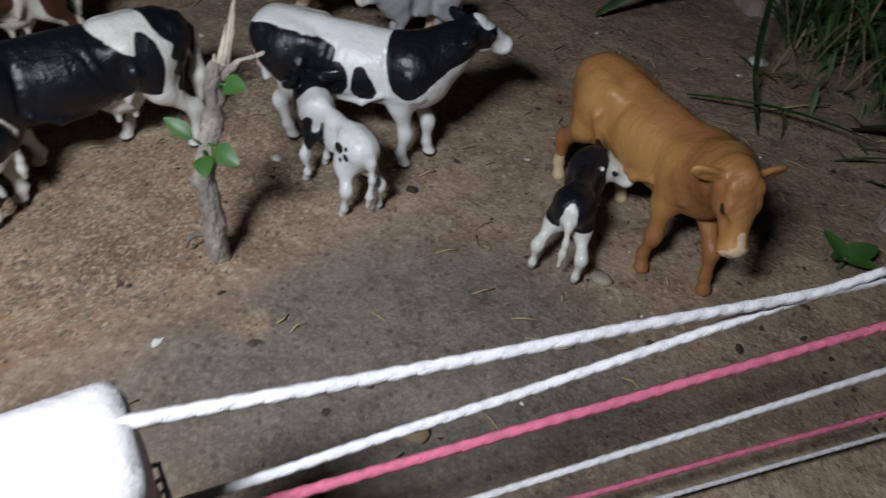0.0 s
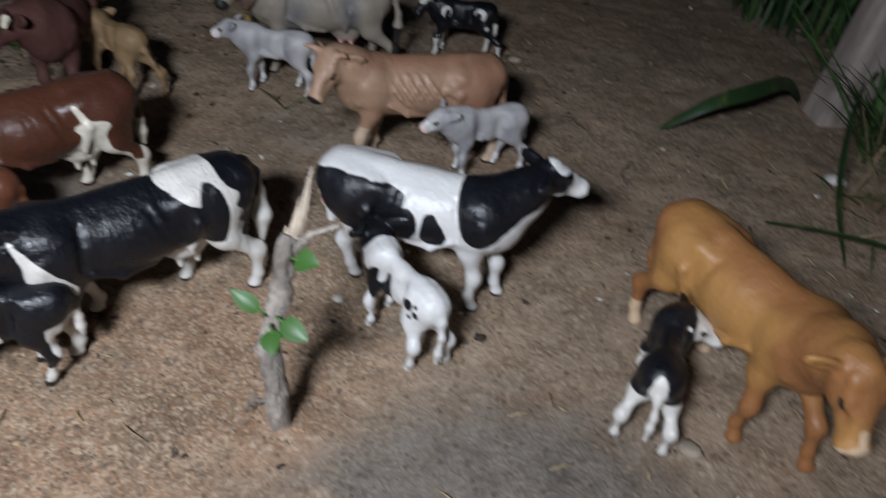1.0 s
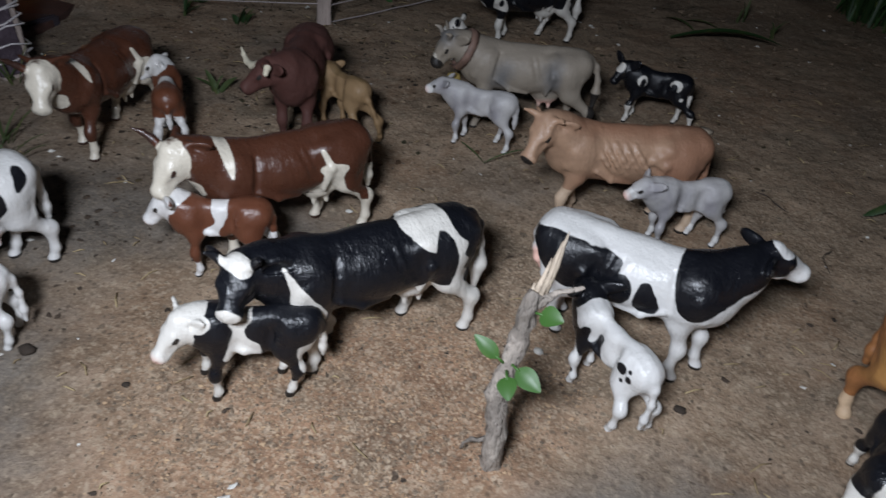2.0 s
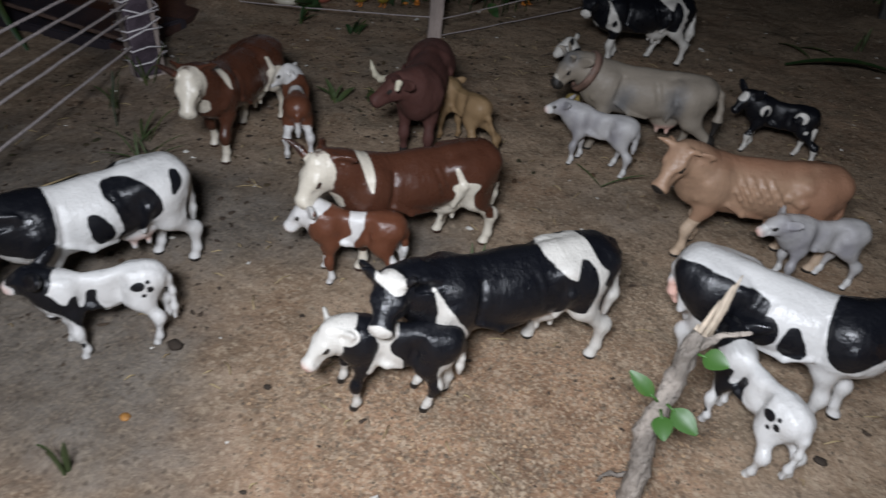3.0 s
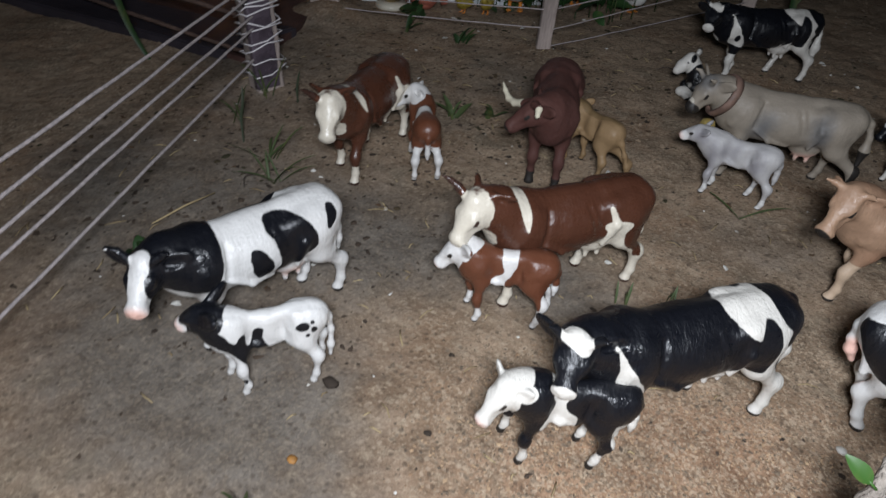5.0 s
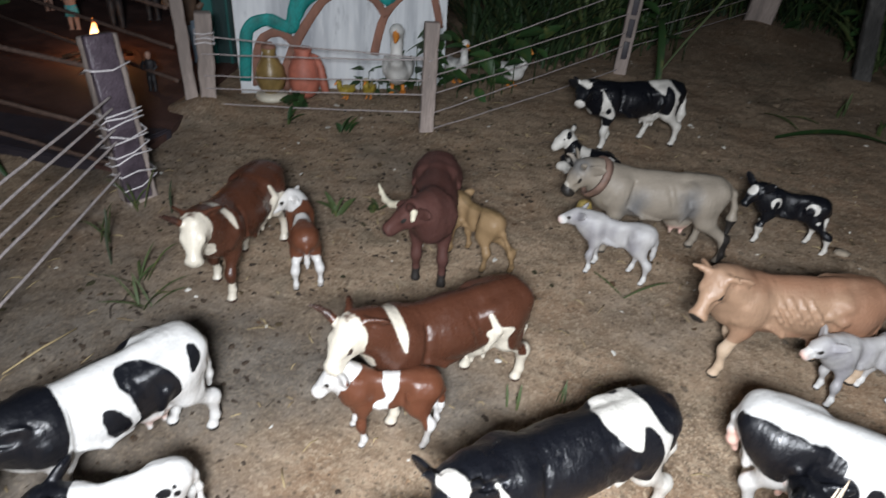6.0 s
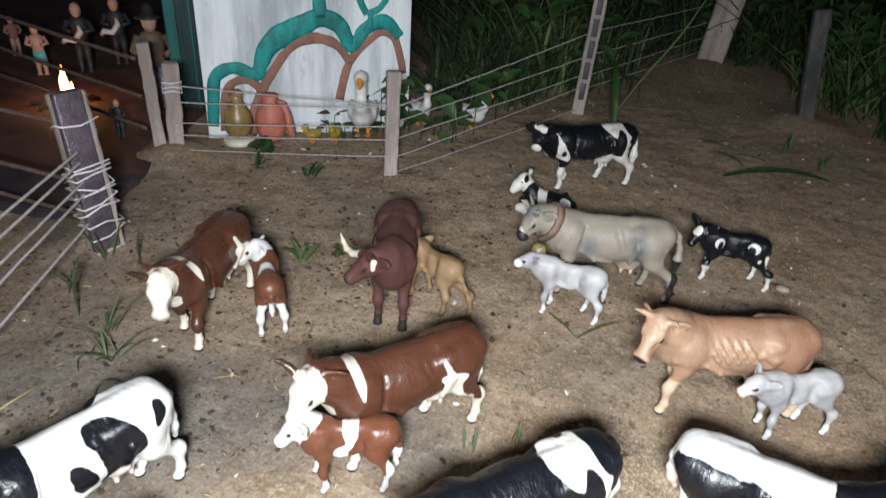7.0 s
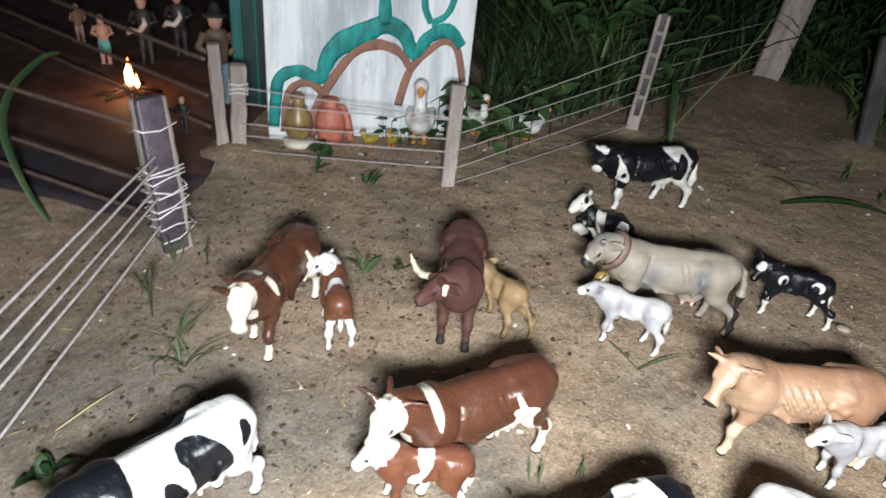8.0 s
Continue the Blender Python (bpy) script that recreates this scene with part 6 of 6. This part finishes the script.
arching_blade([(0.262, 0.765, 0.055), (0.250, 0.720, 0.044), (0.246, 0.672, 0.020), (0.250, 0.627, 0.002)], 0.0062, "long green blade drooping to the soil")
arching_blade([(0.255, 0.850, -0.002), (0.230, 0.812, 0.026), (0.199, 0.768, 0.032), (0.172, 0.748, 0.025), (0.146, 0.745, 0.002)], 0.011, "broad green blade arching down to the soil")
lone_blade((0.31, 0.655, 0.003), (0.36, 0.585, 0.02), 0.018, 0.012, "broad drooping green blade")
lone_blade((-0.190, 1.075, 0.002), (-0.225, 1.155, 0.075), 0.010, 0.025, "broad blade bending to the soil")


arching_blade([(-0.575, 0.528, -0.002), (-0.595, 0.524, 0.03), (-0.62, 0.53, 0.07), (-0.632, 0.55, 0.098), (-0.640, 0.585, 0.116), (-0.640, 0.603, 0.118)], 0.007, "long green blade arching over the yard floor")
arching_blade([(-0.212, 1.112, -0.002), (-0.185, 1.15, 0.055), (-0.155, 1.19, 0.11), (-0.135, 1.22, 0.16)], 0.0028, "thin dull stem leaning across the fence cords", M_WEED)
for x, y, a, seed in ((0.004, 1.16, 0.028, 71), (0.045, 1.12, 0.026, 72)):
    tuft(x, y, 4, a, 0.012, 0.004, seed, "small upright sprig in the bare soil", "sprig", M_WEED)

arching_blade([(-0.320, 0.440, -0.001), (-0.322, 0.446, 0.009), (-0.317, 0.453, 0.011), (-0.314, 0.459, 0.001)], 0.0011, "thin dark bent twig on the soil", M_TWIG)
arching_blade([(-0.403, 0.494, -0.002), (-0.407, 0.497, 0.016), (-0.407, 0.500, 0.028), (-0.410, 0.503, 0.038)], 0.0022, "dark upright blade on the bare soil", M_WEEDY)
arching_blade([(-0.427, 0.566, -0.002), (-0.428, 0.567, 0.012), (-0.427, 0.570, 0.026)], 0.0020, "dark upright blade on the bare soil", M_WEEDY)
for x, y, turn, ln in ((-0.315, 0.438, 0.6, 0.030), (-0.352, 0.455, 2.1, 0.024), (-0.42, 0.62, 0.2, 0.028), (-0.25, 0.86, 0.4, 0.030), (0.10, 0.72, 2.6, 0.026), (0.13, 0.66, 1.7, 0.034)):
    c, s = math.cos(turn) * ln, math.sin(turn) * ln
    arching_blade([(x, y, 0.001), (x + c * 0.35 - s * 0.12, y + s * 0.35 + c * 0.12, 0.004), (x + c * 0.7 + s * 0.06, y + s * 0.7 - c * 0.06, 0.003), (x + c, y + s, 0.002)], 0.0010, "thin dark twig lying on the soil", M_TWIG)

# broad-leaved plant in the front corner
plant = empty("corner_plant", pose(0.277, 0.523, 0), "low plant with broad bright green leaves", "plant")
for i, (way, ln, wd) in enumerate((((0.7, 0.5, 0.4), 0.019, 0.013), ((-0.5, 0.7, 0.5), 0.016, 0.011), ((0.9, -0.3, 0.4), 0.015, 0.010), ((-0.6, -0.4, 0.5), 0.012, 0.008))):
    bm = bmesh.new()
    round_leaf(bm, (0, 0, 0.006), way, ln, wd)
    part("leaf", bm, M_GREEN, plant)
bm = bmesh.new()
tube(bm, [(0, 0, -0.004), (0, 0, 0.008)], [0.0012, 0.001], 6)
part("stem", bm, M_WEED, plant)
corner_stick = empty("corner_branch", pose(0.311, 0.566, 0), "grey branch stuck upright beside the weeds", "branch")
part("stem", limb([(0, 0, -0.01), (0.004, 0.012, 0.05), (0.006, 0.030, 0.10), (0.012, 0.045, 0.15)], [0.0068, 0.0066, 0.0062, 0.0055], 8, 14), M_BARK, corner_stick)
for root, way, ln, wd in (((-0.003, 0.018, 0.058), (-0.75, -0.2, 0.15), 0.024, 0.020), ((0.000, 0.020, 0.052), (-0.5, -0.6, -0.35), 0.020, 0.016), ((0.004, 0.018, 0.075), (0.6, -0.6, 0.2), 0.024, 0.018)):
    bm = bmesh.new()
    round_leaf(bm, root, way, ln, wd)
    part("leaf", bm, M_GREEN, corner_stick)


# greens darkened so that the colour itself carries the shade at the back
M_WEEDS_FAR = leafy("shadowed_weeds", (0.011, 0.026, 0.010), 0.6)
M_WEEDS_NEAR = leafy("shaded_grass", (0.020, 0.042, 0.015), 0.6)


def thicket(name, label, spots, n, tall, width, seed, lean=0.6, material=None):
    """A dense stand of grass and weed blades, one uncountable mass."""
    rng = random.Random(seed)
    bm = bmesh.new()
    for _ in range(n):
        cx, cy, rx, ry = rng.choice(spots)
        a, r = rng.uniform(0, 2 * math.pi), math.sqrt(rng.random())
        x, y = cx + rx * r * math.cos(a), cy + ry * r * math.sin(a)
        h = tall * rng.uniform(0.35, 1.15)
        b = rng.uniform(0, 2 * math.pi)
        o = h * lean * rng.uniform(0.2, 1.2)
        blade(bm, (x, y, -0.004), (x + math.cos(b) * o, y + math.sin(b) * o, h), width * rng.uniform(0.5, 1.4), sag=h * rng.uniform(0.02, 0.3), steps=4)
    ob = part(name, bm, material or M_GRASS, None)
    return tagged(ob, label, "weeds", kind="stuff")


M_WEED_MIX = leafy("mixed_green_grass", (0.040, 0.085, 0.024), 0.5)
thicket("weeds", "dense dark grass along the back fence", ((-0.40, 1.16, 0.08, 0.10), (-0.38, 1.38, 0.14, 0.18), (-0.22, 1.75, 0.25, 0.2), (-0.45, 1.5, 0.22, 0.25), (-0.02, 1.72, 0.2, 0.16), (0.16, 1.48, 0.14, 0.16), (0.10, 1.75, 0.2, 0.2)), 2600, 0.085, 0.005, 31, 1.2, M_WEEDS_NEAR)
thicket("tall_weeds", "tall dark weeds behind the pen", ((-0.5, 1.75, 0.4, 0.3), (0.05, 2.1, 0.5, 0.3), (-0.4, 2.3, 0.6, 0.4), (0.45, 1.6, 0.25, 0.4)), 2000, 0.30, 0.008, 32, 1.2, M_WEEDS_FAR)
thicket("weeds", "paler grass tips among the dark weeds", ((-0.36, 1.30, 0.10, 0.14), (-0.1, 1.72, 0.25, 0.12), (0.10, 1.46, 0.12, 0.12), (-0.38, 1.55, 0.2, 0.2)), 420, 0.13, 0.0052, 36, 1.5, M_WEED)
thicket("corner_weeds", "green grass at the edge of the pen", ((0.340, 0.79, 0.050, 0.070), (0.305, 0.775, 0.022, 0.030), (0.300, 0.86, 0.03, 0.02), (0.375, 0.69, 0.045, 0.050), (0.33, 0.90, 0.05, 0.06), (0.42, 0.95, 0.08, 0.12)), 330, 0.064, 0.0036, 33, 1.3, M_WEED_MIX)
thicket("dry_stalks", "thin pale stalks among the corner grass", ((0.300, 0.735, 0.040, 0.040), (0.345, 0.70, 0.035, 0.05), (0.34, 0.80, 0.05, 0.06)), 46, 0.062, 0.0013, 35, 1.0, M_DRY)
thicket("fallen_blades", "limp green and grey blades lying at the weeds' edge", ((0.300, 0.655, 0.045, 0.035), (0.335, 0.625, 0.030, 0.040), (0.285, 0.715, 0.035, 0.030)), 40, 0.014, 0.0030, 37, 3.0, M_WEED)
thicket("corner_weeds", "dull weeds at the edge of the pen", ((0.30, 1.10, 0.10, 0.12), (0.20, 1.32, 0.10, 0.08), (0.42, 1.2, 0.12, 0.2)), 700, 0.11, 0.006, 34, 0.7)


def leafy_clump(name, label, spots, n, tall, size, seed):
    rng = random.Random(seed)
    bm = bmesh.new()
    for _ in range(n):
        cx, cy, r0 = rng.choice(spots)
        a, r = rng.uniform(0, 2 * math.pi), r0 * math.sqrt(rng.random())
        z = rng.uniform(0.1, 1) * tall
        x, y = cx + r * math.cos(a), cy + r * math.sin(a)
        s = size * rng.uniform(0.6, 1.3)
        round_leaf(bm, (x, y, z), (rng.uniform(-1, 1), rng.uniform(-1, 0.4), rng.uniform(-0.3, 0.5)), s, s * 0.6, (rng.uniform(-0.3, 0.3), -0.4, 1), 4)
        if rng.random() < 0.5:
            tube(bm, [(x, y, -0.003), (x, y, z)], [0.0008, 0.0006], 4)
    ob = part(name, bm, M_GRASS, None)
    return tagged(ob, label, "weeds", kind="stuff")


leafy_clump("leafy_weeds", "broad-leaved weeds by the back fence", ((-0.375, 0.955, 0.035), (-0.35, 1.01, 0.04), (-0.42, 0.935, 0.02)), 46, 0.07, 0.028, 41)
leafy_clump("leafy_weeds", "broad green leaves among the corner grass", ((0.335, 0.80, 0.05), (0.37, 0.70, 0.04)), 60, 0.05, 0.020, 44)
leafy_clump("leafy_weeds", "flat green leaves before the clay jar", ((-0.508, 0.812, 0.012),), 14, 0.008, 0.018, 45)
leafy_clump("leafy_weeds", "small leaves at the foot of the board", ((-0.455, 0.905, 0.016), (-0.435, 0.92, 0.016), (-0.475, 0.885, 0.012)), 26, 0.030, 0.016, 42)
leafy_clump("leafy_weeds", "broad dark leaves behind the fence", ((-0.30, 1.25, 0.10), (-0.12, 1.66, 0.12), (0.06, 1.45, 0.08), (-0.42, 1.3, 0.12)), 320, 0.15, 0.030, 43)

# ---- litter on the soil ----


def crumbs(name, label, n, area, lo, hi, material, seed, flat=0.55, dry=False):
    """Many tiny angular bits lying on the soil; dry: none on the damp and dimmed patches."""
    rng = np.random.default_rng(seed)
    x = rng.uniform(area[0], area[1], n)
    y = rng.uniform(area[2], area[3], n)
    i = np.clip(np.searchsorted(xs, x), 1, nx - 1)
    j = np.clip(np.searchsorted(ys, y), 1, ny - 1)
    if dry:
        kept = damp_and_dim[i, j] + rng.uniform(-0.25, 0.25, n) < 0.12
        x, y, i, j = x[kept], y[kept], i[kept], j[kept]
        n = len(x)
    z = (GZ[i - 1, j - 1] + GZ[i, j]) / 2
    r = lo + (hi - lo) * rng.random(n) ** 3
    m = 4 if hi < 0.0018 else 7
    turn = 2 * math.pi * np.arange(m) / m
    shape = np.concatenate((np.stack((np.cos(turn), np.sin(turn), np.zeros(m)), -1), ((0, 0, 1), (0, 0, -1))))
    tri = np.array([(i, (i + 1) % m, m) for i in range(m)] + [((i + 1) % m, i, m + 1) for i in range(m)])
    P = shape[None] * (r[:, None, None] * rng.uniform(0.45, 1.4, (n, m + 2, 1)) * np.array((1.2, 0.8, flat)))
    P[:, :m, 2] += r[:, None] * rng.uniform(-0.2, 0.3, (n, m)) * flat * 2
    a = rng.uniform(0, 2 * math.pi, n)
    c, s = np.cos(a)[:, None], np.sin(a)[:, None]
    V = np.stack((P[..., 0] * c - P[..., 1] * s + x[:, None], P[..., 0] * s + P[..., 1] * c + y[:, None], P[..., 2] + (z + r * 0.15)[:, None]), -1).reshape(-1, 3)
    T = (tri[None] + (m + 2) * np.arange(n)[:, None, None]).reshape(-1, 3)
    me = bpy.data.meshes.new(name)
    me.from_pydata(V.tolist(), [], T.tolist())
    me.materials.append(material)
    return tagged(new(name, me), label, "soil litter", kind="stuff")


crumbs("soil_crumbs", "sandy crumbs scattered over the soil", 18000, (-0.55, 0.36, 0.24, 1.0), 0.0004, 0.0015, M_CRUMB, 51, dry=True)
crumbs("soil_crumbs", "dense sandy grains in the middle of the pen", 17000, (-0.16, 0.10, 0.30, 0.62), 0.0004, 0.0010, M_CRUMB, 55, dry=True)
crumbs("soil_crumbs", "coarse crumbs further back on the soil", 2600, (-0.62, 0.32, 0.55, 1.5), 0.0007, 0.0030, M_CRUMB, 52)
M_GRAIN = flecked("pale_sand_grains", (0.44, 0.31, 0.19), (0.26, 0.165, 0.10))
crumbs("sand_grains", "bright coarse sand grains in the middle of the pen", 4500, (-0.14, 0.04, 0.28, 0.50), 0.0004, 0.0013, M_GRAIN, 59, dry=True)
M_DUNG = flecked("dark_litter", (0.085, 0.060, 0.042), (0.035, 0.027, 0.021))
crumbs("dark_litter", "dark leaf bits scattered over the soil", 900, (-0.55, 0.34, 0.26, 1.1), 0.0005, 0.0022, M_DUNG, 53, 0.3)
crumbs("dark_litter", "dark leaf bits by the side fence", 1500, (-0.52, -0.20, 0.34, 0.85), 0.0006, 0.0026, M_DUNG, 54, 0.3)
M_FLAKE = flecked("leaf_flakes", (0.105, 0.062, 0.036), (0.034, 0.036, 0.018))
crumbs("leaf_flakes", "brown and olive leaf flakes on the soil", 380, (-0.56, -0.26, 0.36, 0.95), 0.0007, 0.0030, M_FLAKE, 56, 0.3)
crumbs("leaf_flakes", "brown and olive leaf flakes before the back fence", 480, (-0.50, 0.10, 0.62, 1.25), 0.0007, 0.0034, M_FLAKE, 57, 0.3)
crumbs("pale_flakes", "small pale stones and chips on the soil", 160, (-0.50, 0.28, 0.34, 1.25), 0.0008, 0.0028, M_PALEROOF, 58)


def straws(n, area, lo, hi, seed):
    rng = random.Random(seed)
    bm = bmesh.new()
    for _ in range(n):
        x, y = rng.uniform(area[0], area[1]), rng.uniform(area[2], area[3])
        a, ln = rng.uniform(0, math.pi), rng.uniform(lo, hi)
        z = height_at(x, y) + 0.0008
        dx, dy = math.cos(a) * ln / 2, math.sin(a) * ln / 2
        tube(bm, [(x - dx, y - dy, z), (x + rng.uniform(-0.001, 0.001), y + rng.uniform(-0.001, 0.001), z + 0.0008), (x + dx, y + dy, z)], [0.0003, 0.00045, 0.0003], 4)
    ob = part("straw_litter", bm, M_DRY, None)
    return tagged(ob, "dry straw bits scattered over the soil", "straw", kind="stuff")


straws(420, (-0.5, 0.34, 0.28, 1.0), 0.003, 0.012, 61)
straws(70, (0.18, 0.36, 0.5, 0.8), 0.004, 0.018, 62)


def straw(a, b, label="single dry straw lying on the soil"):
    bm = bmesh.new()
    a, b = Vector(a), Vector(b)
    tube(bm, [(0, 0, 0), (b - a) * 0.5 + Vector((0.001, 0, 0.002)), b - a], [0.0005, 0.0007, 0.0004], 6)
    ob = part("straw", bm, M_DRY, None)
    ob.matrix_world = Matrix.Translation(a)
    tagged(ob, label, "straw")


straw((-0.357, 0.392, 0.002), (-0.358, 0.437, 0.003))
straw((-0.205, 0.530, 0.002), (-0.188, 0.542, 0.003))
straw((0.26, 0.66, 0.002), (0.30, 0.68, 0.004))
for x, y, r in ((-0.191, 0.379, 0.004), (-0.139, 0.388, 0.002), (0.075, 0.505, 0.003), (0.028, 0.815, 0.006), (0.168, 0.478, 0.005)):
    bm = bmesh.new()
    bmesh.ops.create_icosphere(bm, subdivisions=2, radius=r)
    for v in bm.verts:
        v.co = Vector((v.co.x, v.co.y * 0.85, v.co.z * 0.45)) * (1 + 0.35 * noise.noise(v.co * 400 + Vector((x * 50, y * 50, 0))))
    ob = part("soil_clod", bm, M_DUNG if r < 0.005 else M_PEBBLE, None)
    ob.matrix_world = Matrix.Translation((x, y, height_at(x, y) + r * 0.2))
    tagged(ob, "dark clod lying on the soil", "clod")
for x, y, r, m, lab in ((0.1105, 0.381, 0.0042, M_DRY, "pale yellowish clod below the front cords"), (0.006, 0.507, 0.0022, M_PALEROOF, "small pale pebble on the soil"), (-0.173, 0.34, 0.002, M_ORANGE, "crushed orange berry on the soil"), (0.262, 0.729, 0.006, M_PALEROOF, "pale leaf scrap among the weeds")):
    bm = bmesh.new()
    bmesh.ops.create_icosphere(bm, subdivisions=2, radius=r)
    for v in bm.verts:
        v.co = Vector((v.co.x * 1.2, v.co.y, v.co.z * 0.5)) * (1 + 0.3 * noise.noise(v.co * 500))
    ob = part("pebble", bm, m, None)
    ob.matrix_world = Matrix.Translation((x, y, height_at(x, y) + r * 0.25))
    tagged(ob, lab, "pebble")
